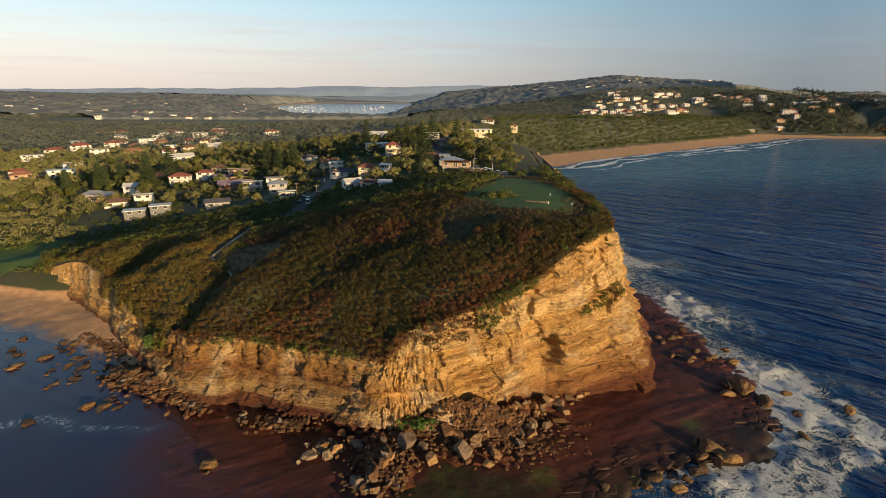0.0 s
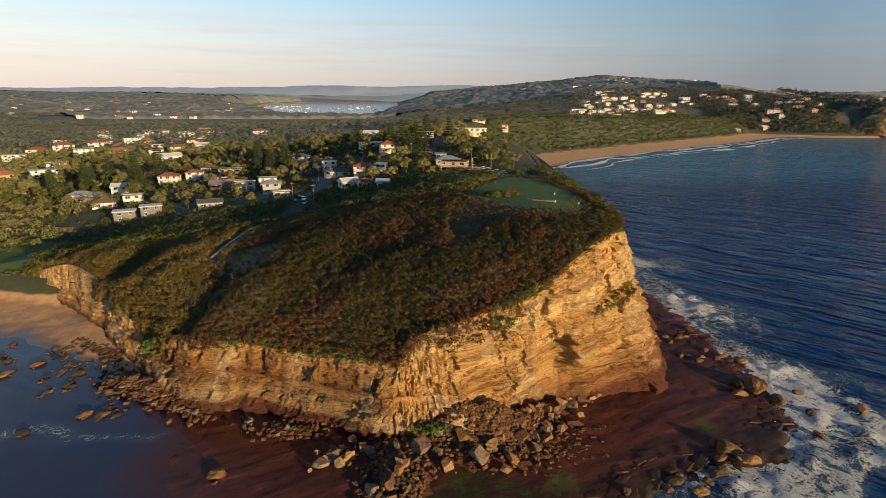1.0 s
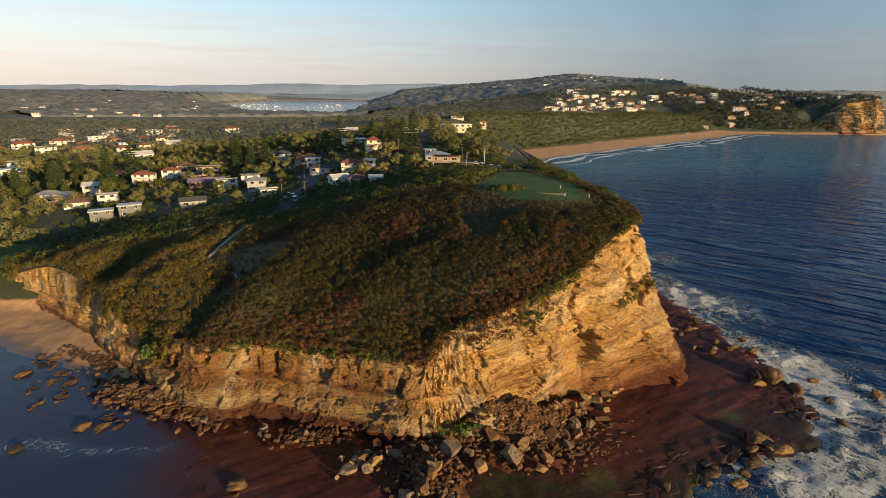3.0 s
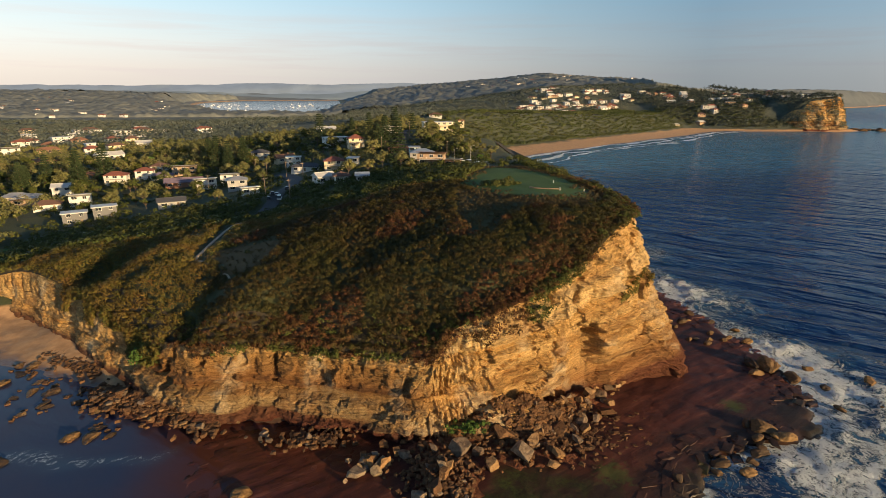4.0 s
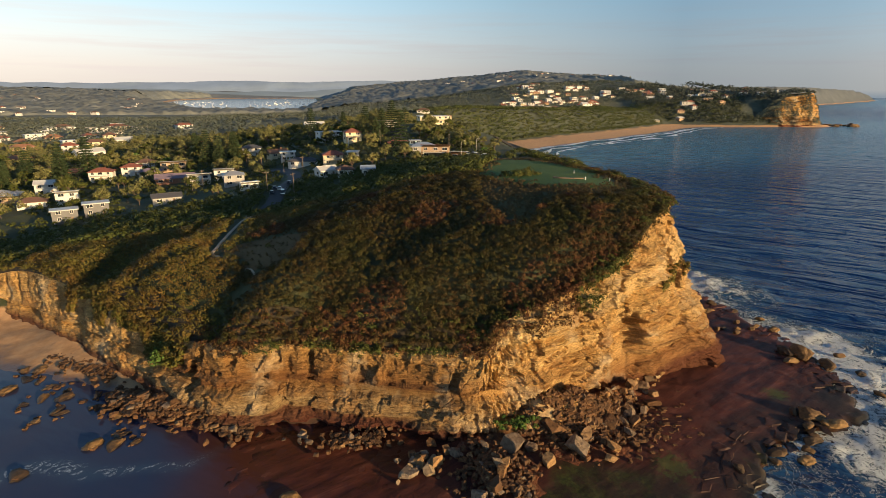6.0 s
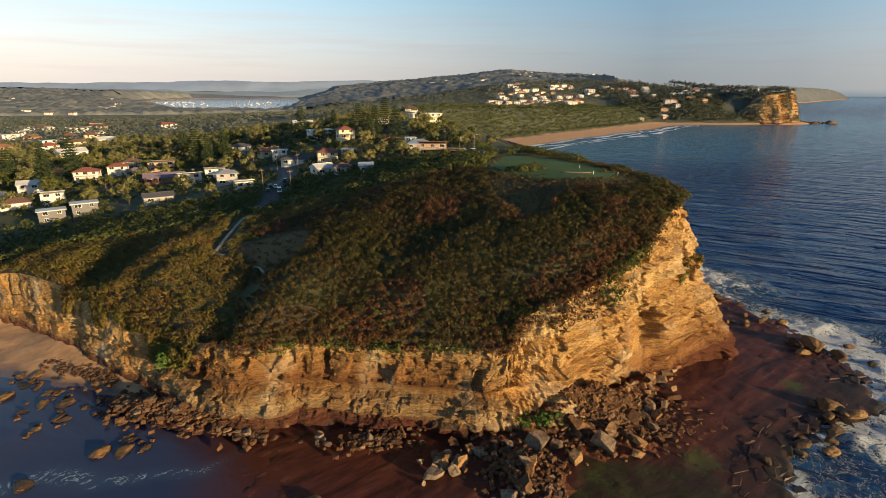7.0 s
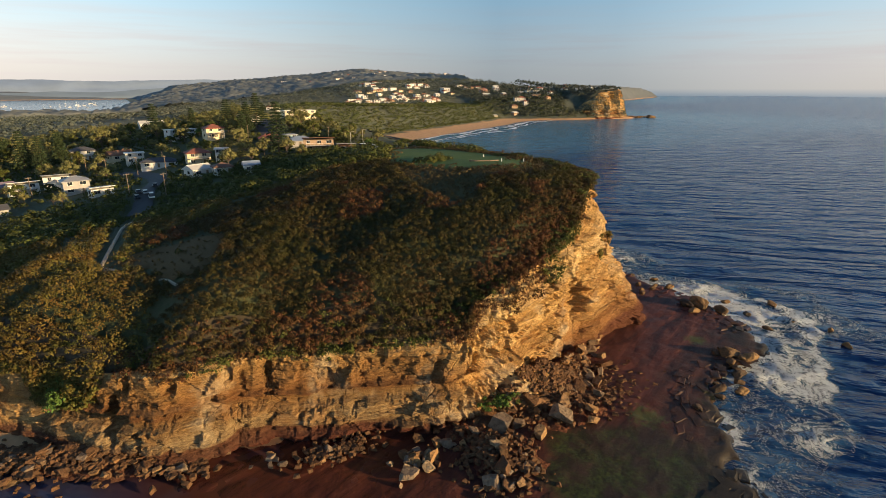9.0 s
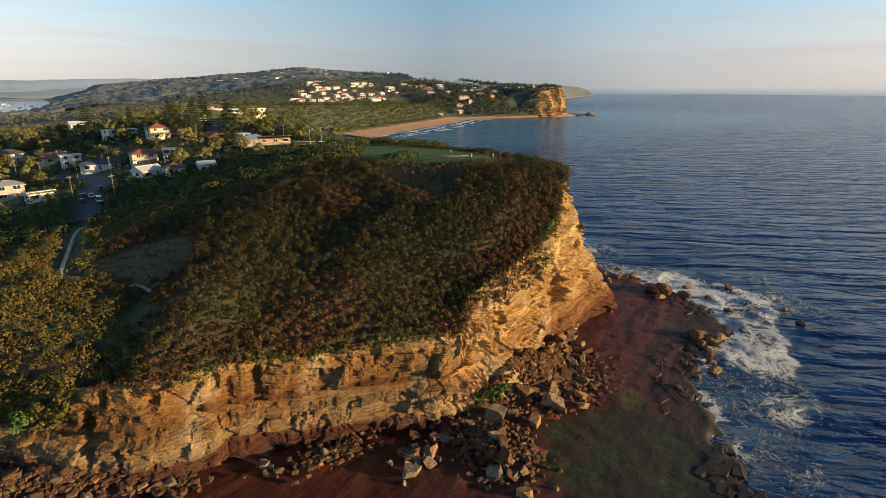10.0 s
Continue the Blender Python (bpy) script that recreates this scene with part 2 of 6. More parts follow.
def leaf_cloud(centre, radius, count, size, gen, flat=0.0, lower=-0.35, ruffle=0.38):
    """Quads of leaf spread over ellipsoids: centre (n, 3), radius (n, 3), count leaves each."""
    n = len(centre)
    d = gen.normal(size=(n, count, 3))
    d /= np.linalg.norm(d, axis=2, keepdims=True)
    d[:, :, 2] = np.where(d[:, :, 2] < lower, -d[:, :, 2], d[:, :, 2])
    c = centre[:, None, :] + d * radius[:, None, :] * gen.uniform(0.72, 1.08, (n, count, 1))
    nrm = d + gen.normal(size=d.shape) * ruffle
    nrm[:, :, 2] += flat
    nrm /= np.linalg.norm(nrm, axis=2, keepdims=True)
    ref = gen.normal(size=d.shape)
    u = np.cross(nrm, ref)
    u /= np.linalg.norm(u, axis=2, keepdims=True)
    v = np.cross(nrm, u)
    s = (np.asarray(size).reshape(-1, 1, 1) * gen.uniform(0.6, 1.35, (n, count, 1))) * 0.5
    u, v = u * s, v * s * 0.8
    bend = nrm * s * 0.35
    corners = np.stack([c - u - v * 0.6, c + u * 0.8 - v - bend, c + u + v * 0.7, c - u * 0.7 + v - bend], 2)
    verts = corners.reshape(-1, 3)
    faces = np.arange(len(verts)).reshape(-1, 4)
    return verts, faces


# ---- materials ----
def material(name):
    m = bpy.data.materials.new(name)
    m.use_nodes = True
    t = m.node_tree
    t.nodes.clear()
    p = t.nodes.new("ShaderNodeBsdfPrincipled")
    o = t.nodes.new("ShaderNodeOutputMaterial")
    t.links.new(p.outputs[0], o.inputs[0])
    return m, t, p


def set_in(t, p, **values):
    for key, value in values.items():
        key = key.replace("_", " ")
        if isinstance(value, bpy.types.NodeSocket):
            t.links.new(value, p.inputs[key])
        elif isinstance(value, tuple) and len(value) == 3:
            p.inputs[key].default_value = (*value, 1)
        else:
            p.inputs[key].default_value = value


def world_place(t, scale=(1, 1, 1)):
    g = node(t, "ShaderNodeNewGeometry")
    return node(t, "ShaderNodeMapping", i0=g.outputs["Position"], Scale=scale).outputs[0]


def noise_of(t, vec, scale, detail=5.0, rough=0.55, warp=0.0):
    return node(t, "ShaderNodeTexNoise", Vector=vec, Scale=scale, Detail=detail, Roughness=rough, Distortion=warp).outputs[0]


def bump(t, height, strength, distance=0.2):
    return node(t, "ShaderNodeBump", Height=height, Strength=strength, Distance=distance).outputs[0]


def plain(name, colour, rough=0.7, metal=0.0, grain=0.12, scale=1.5):
    """Painted or bare surface with weathering at two scales."""
    m, t, p = material(name)
    w = world_place(t)
    a, b = noise_of(t, w, scale, 6), noise_of(t, w, scale * 9, 4)
    lo, hi = tuple(c * (1 - 2 * grain) for c in colour), tuple(min(1, c * (1 + grain)) for c in colour)
    c = ramp(t, calc(t, "ADD", calc(t, "MULTIPLY", a, 0.65), calc(t, "MULTIPLY", b, 0.35)), [(0.3, lo), (0.65, hi)])
    set_in(t, p, Base_Color=c, Roughness=rough, Metallic=metal, Normal=bump(t, b, 0.15, 0.05))
    return m


def leafy(name, tones, patch=0.12, fine=1.6, rough=0.62, vary=0.7):
    """Foliage: patches of tone over the ground, leaf to leaf change."""
    m, t, p = material(name)
    w = world_place(t)
    big = noise_of(t, w, patch, 4, 0.6)
    small = noise_of(t, w, fine, 2, 0.5)
    g = node(t, "ShaderNodeNewGeometry")
    each = g.outputs["Random Per Island"]
    f = calc(t, "ADD", calc(t, "MULTIPLY", big, 0.6), calc(t, "MULTIPLY", small, 0.4))
    n = len(tones)
    c = ramp(t, f, [(0.3 + 0.4 * i / max(1, n - 1), tone) for i, tone in enumerate(tones)])
    lift = calc(t, "ADD", 1.0 - vary / 2, calc(t, "MULTIPLY", each, vary))
    tint = node(t, "ShaderNodeHueSaturation", Hue=calc(t, "ADD", 0.49, calc(t, "MULTIPLY", each, 0.02)), Color=c, Value=lift).outputs[0]
    set_in(t, p, Base_Color=tint, Roughness=rough, Specular_IOR_Level=0.12)
    return m


HEATH = leafy("heath_leaves", [(0.032, 0.036, 0.008), (0.046, 0.043, 0.011), (0.054, 0.038, 0.012), (0.070, 0.035, 0.013)], 0.07, 0.75, 0.62, 0.4)
RUSTY = leafy("rusty_heath_leaves", [(0.046, 0.060, 0.014), (0.080, 0.050, 0.017), (0.100, 0.040, 0.018), (0.060, 0.056, 0.015)], 0.14, 0.75, 0.62, 0.4)
SHRUB = leafy("shrub_leaves", [(0.046, 0.060, 0.015), (0.066, 0.076, 0.018), (0.100, 0.092, 0.023)], 0.08, 0.7)
FRESH = leafy("fresh_green_leaves", [(0.060, 0.110, 0.025), (0.085, 0.140, 0.030)], 0.2, 1.0)
GUM = leafy("gum_leaves", [(0.090, 0.105, 0.038), (0.150, 0.145, 0.054), (0.225, 0.190, 0.075)], 0.03, 0.4, 0.62, 0.4)
PINE = leafy("pine_needles", [(0.030, 0.045, 0.020), (0.042, 0.060, 0.026)], 0.05, 0.5)
# middle distance: leaf tones paled and greyed, with the haze put into the colour
WOODS = leafy("hazed_distant_woods", [(0.085, 0.102, 0.080), (0.125, 0.142, 0.108), (0.185, 0.188, 0.140)], 0.012, 0.09, 0.7, 0.35)
# far hills: aerial haze is painted into the leaf colour as pale grey
HAZE_WOODS = leafy("far_woods_haze_tint", [(0.150, 0.168, 0.160), (0.200, 0.215, 0.200), (0.255, 0.262, 0.236)], 0.012, 0.09, 0.7, 0.2)
DARK_WOODS = leafy("dark_headland_woods", [(0.050, 0.064, 0.050), (0.070, 0.082, 0.062), (0.098, 0.104, 0.078)], 0.02, 0.12, 0.7, 0.35)
SLOPE = leafy("slope_scrub_leaves", [(0.060, 0.078, 0.026), (0.085, 0.100, 0.034), (0.120, 0.115, 0.050)], 0.02, 0.09, 0.7, 0.35)
BARK = plain("bark", (0.13, 0.095, 0.07), 0.9, 0, 0.25, 2.0)


def ground_material():
    m, t, p = material("ground_cover")
    g = node(t, "ShaderNodeNewGeometry")
    pos = node(t, "ShaderNodeSeparateXYZ", i0=g.outputs["Position"])
    w = g.outputs["Position"]
    wide, fine = noise_of(t, w, 0.03, 6), noise_of(t, w, 0.9, 6)
    grass = ramp(t, calc(t, "ADD", calc(t, "MULTIPLY", wide, 0.6), calc(t, "MULTIPLY", fine, 0.4)),
                 [(0.32, (0.030, 0.042, 0.015)), (0.5, (0.048, 0.058, 0.020)), (0.66, (0.085, 0.074, 0.033))])
    sand = ramp(t, noise_of(t, w, 0.35, 8), [(0.3, (0.40, 0.225, 0.105)), (0.6, (0.54, 0.32, 0.155)), (0.8, (0.60, 0.38, 0.20))])
    h = calc(t, "ADD", pos.outputs[2], calc(t, "MULTIPLY", noise_of(t, w, 0.08, 4), 1.6))
    beach = ramp(t, calc(t, "MULTIPLY", h, 0.1), [(0.36, (1, 1, 1)), (0.42, (0, 0, 0))])
    wet = ramp(t, pos.outputs[2], [(0.12, (1, 1, 1)), (0.42, (0, 0, 0))])
    sand2 = mix(t, wet, sand, (0.14, 0.085, 0.055))
    # beyond the town the land lies under woods; farther, painted haze greys its colour
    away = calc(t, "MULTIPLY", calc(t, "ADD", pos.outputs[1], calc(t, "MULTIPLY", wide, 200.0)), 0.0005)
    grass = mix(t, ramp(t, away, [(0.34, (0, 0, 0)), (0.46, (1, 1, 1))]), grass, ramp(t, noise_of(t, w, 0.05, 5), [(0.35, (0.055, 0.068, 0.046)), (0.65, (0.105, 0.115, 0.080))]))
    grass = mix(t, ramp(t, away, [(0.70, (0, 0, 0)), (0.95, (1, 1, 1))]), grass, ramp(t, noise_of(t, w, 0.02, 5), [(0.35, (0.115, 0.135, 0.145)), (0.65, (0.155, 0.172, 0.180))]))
    c = mix(t, beach, grass, sand2)
    r = calc(t, "SUBTRACT", 0.9, calc(t, "MULTIPLY", wet, 0.6))
    set_in(t, p, Base_Color=c, Roughness=r, Normal=bump(t, fine, 0.5, 0.3))
    return m


def cliff_material(name, slope):
    m, t, p = material(name)
    g = node(t, "ShaderNodeNewGeometry")
    w = g.outputs["Position"]
    pos = node(t, "ShaderNodeSeparateXYZ", i0=w)
    # the beds dip gently along the headland
    dip = calc(t, "ADD", pos.outputs[2], calc(t, "MULTIPLY", pos.outputs[0], -slope))
    dip = calc(t, "SUBTRACT", dip, calc(t, "MULTIPLY", calc(t, "MAXIMUM", calc(t, "ADD", pos.outputs[0], 8.0), 0.0), 0.10 if slope else 0.0))
    bend = calc(t, "MULTIPLY", calc(t, "SUBTRACT", noise_of(t, w, 0.05, 3), 0.5), 2.2)
    bed = calc(t, "ADD", dip, bend)
    tone = ramp(t, calc(t, "MULTIPLY", bed, 1 / 46.0),
                [(0.0, (0.12, 0.036, 0.022)), (0.060, (0.17, 0.052, 0.030)), (0.085, (0.34, 0.235, 0.12)), (0.16, (0.42, 0.305, 0.165)),
                 (0.215, (0.34, 0.21, 0.09)), (0.245, (0.19, 0.088, 0.040)), (0.29, (0.33, 0.18, 0.072)), (0.38, (0.42, 0.255, 0.10)), (0.44, (0.72, 0.51, 0.24)), (0.55, (0.82, 0.61, 0.32)), (0.65, (0.67, 0.43, 0.17)),
                 (0.8, (0.72, 0.48, 0.20)), (1.0, (0.60, 0.36, 0.13))])
    gold = ramp(t, calc(t, "MULTIPLY", bed, 1 / 46.0),
                [(0.0, (0.36, 0.19, 0.08)), (0.055, (0.46, 0.27, 0.11)), (0.085, (0.56, 0.35, 0.15)), (0.16, (0.66, 0.44, 0.19)), (0.24, (0.60, 0.37, 0.14)), (0.30, (0.74, 0.52, 0.24)), (0.40, (0.66, 0.43, 0.17)),
                 (0.50, (0.80, 0.60, 0.31)), (0.65, (0.67, 0.43, 0.17)), (0.8, (0.72, 0.48, 0.20)), (1.0, (0.60, 0.36, 0.13))])
    tone = mix(t, ramp(t, calc(t, "MULTIPLY_ADD", pos.outputs[0], 0.0075, 0.5 + 0.18), [(0.0, (0.9, 0.9, 0.9)), (0.05, (0, 0, 0)), (0.53, (0, 0, 0)), (0.60, (1, 1, 1))]) if slope else 0.0, tone, gold)
    thin = node(t, "ShaderNodeCombineXYZ", i0=calc(t, "MULTIPLY", pos.outputs[0], 0.06), i1=calc(t, "MULTIPLY", pos.outputs[1], 0.06), i2=calc(t, "MULTIPLY", bed, 1.9)).outputs[0]
    layers = noise_of(t, thin, 1.0, 7, 0.74)
    lines = ramp(t, layers, [(0.35, (0.20, 0.14, 0.10)), (0.41, (0.85, 0.82, 0.78)), (0.47, (1.12, 1.08, 1.0)), (0.50, (0.60, 0.52, 0.44)), (0.53, (1.15, 1.12, 1.04)), (0.60, (1.25, 1.2, 1.1)), (0.64, (0.42, 0.33, 0.26)), (0.69, (0.95, 0.92, 0.9))])
    c = mix(t, 0.9, tone, mix(t, 1.0, tone, lines, "MULTIPLY"))
    # iron stain and soot-dark seepage running down
    drip = node(t, "ShaderNodeMapping", i0=w, Scale=(0.55, 0.55, 0.07)).outputs[0]
    run = ramp(t, noise_of(t, drip, 1.0, 6, 0.6), [(0.54, (0, 0, 0)), (0.68, (1, 1, 1))])
    c = mix(t, calc(t, "MULTIPLY", run, 0.5), c, (0.13, 0.070, 0.036))
    pale = ramp(t, noise_of(t, w, 0.09, 5, 0.6), [(0.54, (0, 0, 0)), (0.68, (1, 1, 1))])
    c = mix(t, calc(t, "MULTIPLY", pale, 0.6), c, (0.80, 0.66, 0.43))
    rust = ramp(t, noise_of(t, node(t, "ShaderNodeMapping", i0=w, Scale=(0.6, 0.6, 1.3)).outputs[0], 0.13, 6, 0.65, 0.6), [(0.49, (0, 0, 0)), (0.63, (1, 1, 1))])
    c = mix(t, calc(t, "MULTIPLY", rust, 0.42), c, (0.36, 0.165, 0.055))
    joint = node(t, "ShaderNodeTexVoronoi", Vector=node(t, "ShaderNodeMapping", i0=mix(t, 1.0, w, node(t, "ShaderNodeTexNoise", Vector=w, Scale=0.5, Detail=4.0).outputs[1], "ADD"), Scale=(0.34, 0.34, 0.13)).outputs[0],
                 Scale=1.0, feature="DISTANCE_TO_EDGE").outputs[0]
    crack = calc(t, "MULTIPLY", ramp(t, joint, [(0.0, (1, 1, 1)), (0.035, (0, 0, 0))]), ramp(t, noise_of(t, w, 0.13, 3), [(0.5, (0, 0, 0)), (0.62, (1, 1, 1))]))
    c = mix(t, calc(t, "MULTIPLY", crack, 0.55), c, (0.085, 0.045, 0.022))
    climb = calc(t, "MULTIPLY", calc(t, "MAXIMUM", calc(t, "SUBTRACT", pos.outputs[0], 33.0), 0.0), -0.22 if slope else 0.0)
    foot = ramp(t, calc(t, "MULTIPLY", calc(t, "ADD", calc(t, "ADD", pos.outputs[2], climb), calc(t, "MULTIPLY", bend, 0.5)), 0.1), [(0.22, (1, 1, 1)), (0.36, (0, 0, 0))])
    c = mix(t, calc(t, "MULTIPLY", foot, 0.85), c, (0.125, 0.042, 0.028))
    grain = noise_of(t, w, 1.9, 9, 0.7)
    c = mix(t, 0.4, c, ramp(t, grain, [(0.32, (0.30, 0.25, 0.21)), (0.46, (0.85, 0.82, 0.8)), (0.54, (1.1, 1.08, 1.05)), (0.7, (1.35, 1.3, 1.2))]), "MULTIPLY")
    relief_h = calc(t, "ADD", calc(t, "MULTIPLY", grain, 0.6), calc(t, "SUBTRACT", calc(t, "MULTIPLY", layers, 1.7), calc(t, "MULTIPLY", crack, 0.5)))
    set_in(t, p, Base_Color=c, Roughness=0.88, Specular_IOR_Level=0.2, Normal=bump(t, relief_h, 1.0, 1.1))
    return m


def platform_material():
    m, t, p = material("wet_red_rock")
    g = node(t, "ShaderNodeNewGeometry")
    w = g.outputs["Position"]
    pos = node(t, "ShaderNodeSeparateXYZ", i0=w)
    along = node(t, "ShaderNodeMapping", vector_type="TEXTURE", i0=w, Rotation=(0, 0, radians(24)), Scale=(16.0, 2.6, 2.6)).outputs[0]
    streaks = noise_of(t, along, 1.0, 8, 0.62, 0.4)
    blot = noise_of(t, w, 0.07, 6, 0.6)
    red = ramp(t, streaks, [(0.30, (0.020, 0.008, 0.006)), (0.45, (0.060, 0.019, 0.013)), (0.60, (0.100, 0.031, 0.019)), (0.74, (0.19, 0.075, 0.046))])
    brown = ramp(t, streaks, [(0.3, (0.012, 0.010, 0.007)), (0.6, (0.036, 0.027, 0.017)), (0.8, (0.075, 0.055, 0.034))])
    # towards the surf the shale gives way to dark weedy rock
    sea_side = calc(t, "ADD", calc(t, "MULTIPLY", pos.outputs[0], 0.006), calc(t, "MULTIPLY", pos.outputs[1], -0.013))
    side = ramp(t, calc(t, "ADD", calc(t, "ADD", sea_side, 1.62), calc(t, "MULTIPLY", blot, 0.5)), [(0.72, (0, 0, 0)), (0.95, (1, 1, 1))])
    c = mix(t, side, red, brown)
    weed = ramp(t, noise_of(t, w, 0.11, 7, 0.68), [(0.44, (0, 0, 0)), (0.58, (1, 1, 1))])
    shade_pool = node(t, "ShaderNodeVectorMath", operation="LENGTH", i0=node(t, "ShaderNodeMapping", vector_type="TEXTURE", i0=w, Location=(4.0, 86.0, 0.8), Rotation=(0, 0, radians(-25)), Scale=(17.0, 15.0, 40.0)).outputs[0]).outputs["Value"]
    basin = ramp(t, calc(t, "ADD", shade_pool, calc(t, "MULTIPLY", calc(t, "SUBTRACT", blot, 0.5), 1.3)), [(0.75, (1, 1, 1)), (1.05, (0, 0, 0))])
    c = mix(t, calc(t, "MULTIPLY", basin, 0.8), c, brown)
    spots = ramp(t, noise_of(t, w, 0.085, 7, 0.68, 0.4), [(0.60, (0, 0, 0)), (0.66, (1, 1, 1))])
    weed = calc(t, "ADD", calc(t, "MULTIPLY", weed, basin), calc(t, "MULTIPLY", calc(t, "MULTIPLY", spots, side), 0.8), clamp=True)
    c = mix(t, calc(t, "MULTIPLY", weed, 0.85), c, ramp(t, noise_of(t, w, 1.5, 4), [(0.35, (0.014, 0.024, 0.006)), (0.65, (0.050, 0.068, 0.012))]))
    for px_, py_, wide_ in ((59.5, 113.0, 3.4), (20.0, 95.0, 4.6)):
        spot = node(t, "ShaderNodeVectorMath", operation="LENGTH", i0=node(t, "ShaderNodeMapping", vector_type="TEXTURE", i0=w, Location=(px_, py_, 0.8), Scale=(wide_, wide_, 40.0)).outputs[0]).outputs["Value"]
        patch = ramp(t, calc(t, "ADD", spot, calc(t, "MULTIPLY", calc(t, "SUBTRACT", noise_of(t, w, 0.7, 7, 0.7), 0.5), 3.0)), [(0.35, (1, 1, 1)), (0.9, (0, 0, 0))])
        c = mix(t, calc(t, "MULTIPLY", patch, 0.7), c, (0.060, 0.085, 0.018))
    pool = ramp(t, calc(t, "ADD", pos.outputs[2], calc(t, "MULTIPLY", blot, 0.25)), [(0.30, (1, 1, 1)), (0.75, (0, 0, 0))])
    r = calc(t, "SUBTRACT", 0.62, calc(t, "MULTIPLY", pool, 0.42))
    set_in(t, p, Base_Color=c, Roughness=r, Specular_IOR_Level=0.28, Normal=bump(t, calc(t, "ADD", streaks, noise_of(t, w, 0.9, 8, 0.7)), 0.55, 0.3))
    return m


def boulder_material():
    m, t, p = material("sandstone_boulder")
    w = world_place(t)
    own = node(t, "ShaderNodeObjectInfo").outputs["Random"]
    grain = noise_of(t, w, 1.3, 8, 0.68)
    tone = ramp(t, own, [(0.0, (0.12, 0.062, 0.032)), (0.25, (0.26, 0.140, 0.060)), (0.5, (0.38, 0.225, 0.098)), (0.7, (0.16, 0.110, 0.074)), (0.88, (0.24, 0.18, 0.13)), (1.0, (0.40, 0.285, 0.16))])
    c = mix(t, 0.7, tone, ramp(t, grain, [(0.3, (0.28, 0.24, 0.22)), (0.52, (1, 1, 1)), (0.75, (1.3, 1.25, 1.15))]), "MULTIPLY")
    stain = ramp(t, noise_of(t, w, 0.5, 6, 0.6), [(0.5, (0, 0, 0)), (0.68, (1, 1, 1))])
    c = mix(t, calc(t, "MULTIPLY", stain, 0.6), c, (0.075, 0.05, 0.034))
    set_in(t, p, Base_Color=c, Roughness=0.85, Specular_IOR_Level=0.25, Normal=bump(t, grain, 1.0, 0.6))
    return m


def sea_material():
    m, t, p = material("sea_water")
    g = node(t, "ShaderNodeNewGeometry")
    w = g.outputs["Position"]
    foam = node(t, "ShaderNodeAttribute", attribute_name="foam").outputs["Fac"]
    shoal = node(t, "ShaderNodeAttribute", attribute_name="shoal").outputs["Fac"]
    shelf = node(t, "ShaderNodeAttribute", attribute_name="shelf").outputs["Fac"]
    wide = noise_of(t, w, 0.004, 4)
    deep = ramp(t, wide, [(0.35, (0.004, 0.026, 0.098)), (0.65, (0.007, 0.035, 0.122))])
    # calm shallows: the sky's blue-violet reflection is painted into the base colour
    c = mix(t, shoal, deep, ramp(t, noise_of(t, w, 0.05, 6), [(0.35, (0.030, 0.040, 0.085)), (0.65, (0.045, 0.044, 0.075))]))
    c = mix(t, calc(t, "MULTIPLY", shelf, calc(t, "ADD", 0.45, noise_of(t, w, 0.09, 5)), clamp=True), c, (0.075, 0.026, 0.018))
    # bay tint: shallow teal plus sky reflection painted into the water colour
    c = mix(t, node(t, "ShaderNodeAttribute", attribute_name="bay").outputs["Fac"], c, (0.065, 0.190, 0.275))
    # foam: torn filaments that close up where the water is most broken
    torn = node(t, "ShaderNodeTexNoise", Vector=w, Scale=0.14, Detail=9.0, Roughness=0.66, Distortion=1.8).outputs[0]
    fine = node(t, "ShaderNodeTexNoise", Vector=w, Scale=0.62, Detail=8.0, Roughness=0.66, Distortion=1.2).outputs[0]
    thread = calc(t, "SUBTRACT", 1.0, calc(t, "ABSOLUTE", calc(t, "MULTIPLY_ADD", torn, 5.0, -2.5)))
    mesh_ = calc(t, "SUBTRACT", 1.0, calc(t, "ABSOLUTE", calc(t, "MULTIPLY_ADD", fine, 5.0, -2.5)))
    lace = calc(t, "ADD", calc(t, "MULTIPLY", thread, 0.42), calc(t, "MULTIPLY", mesh_, 0.36))
    level = calc(t, "SUBTRACT", calc(t, "ADD", calc(t, "MULTIPLY", lace, 1.35), calc(t, "MULTIPLY", foam, 0.80)), 1.08)
    white = calc(t, "MULTIPLY", calc(t, "MULTIPLY", level, 3.2, clamp=True), calc(t, "MULTIPLY", foam, 5.0, clamp=True))
    churn = calc(t, "MULTIPLY", foam, 0.50, clamp=True)
    c = mix(t, churn, c, (0.09, 0.24, 0.31))
    c = mix(t, white, c, (0.86, 0.93, 0.97))
    r = calc(t, "ADD", 0.16, calc(t, "MULTIPLY", white, 0.5))
    swell = node(t, "ShaderNodeMapping", vector_type="TEXTURE", i0=w, Rotation=(0, 0, radians(-42)), Scale=(2.4, 1.0, 1.0)).outputs[0]
    chop = noise_of(t, swell, 0.22, 4, 0.5, 0.6)
    ripple = noise_of(t, swell, 1.2, 3, 0.5)
    long = noise_of(t, swell, 0.055, 3, 0.5)
    hgt = calc(t, "ADD", calc(t, "ADD", calc(t, "MULTIPLY", chop, 0.85), calc(t, "MULTIPLY", ripple, 0.12)), calc(t, "MULTIPLY", long, 0.5))
    crest = node(t, "ShaderNodeMapping", vector_type="TEXTURE", i0=w, Rotation=(0, 0, radians(-40)), Scale=(5.0, 1.0, 1.0)).outputs[0]
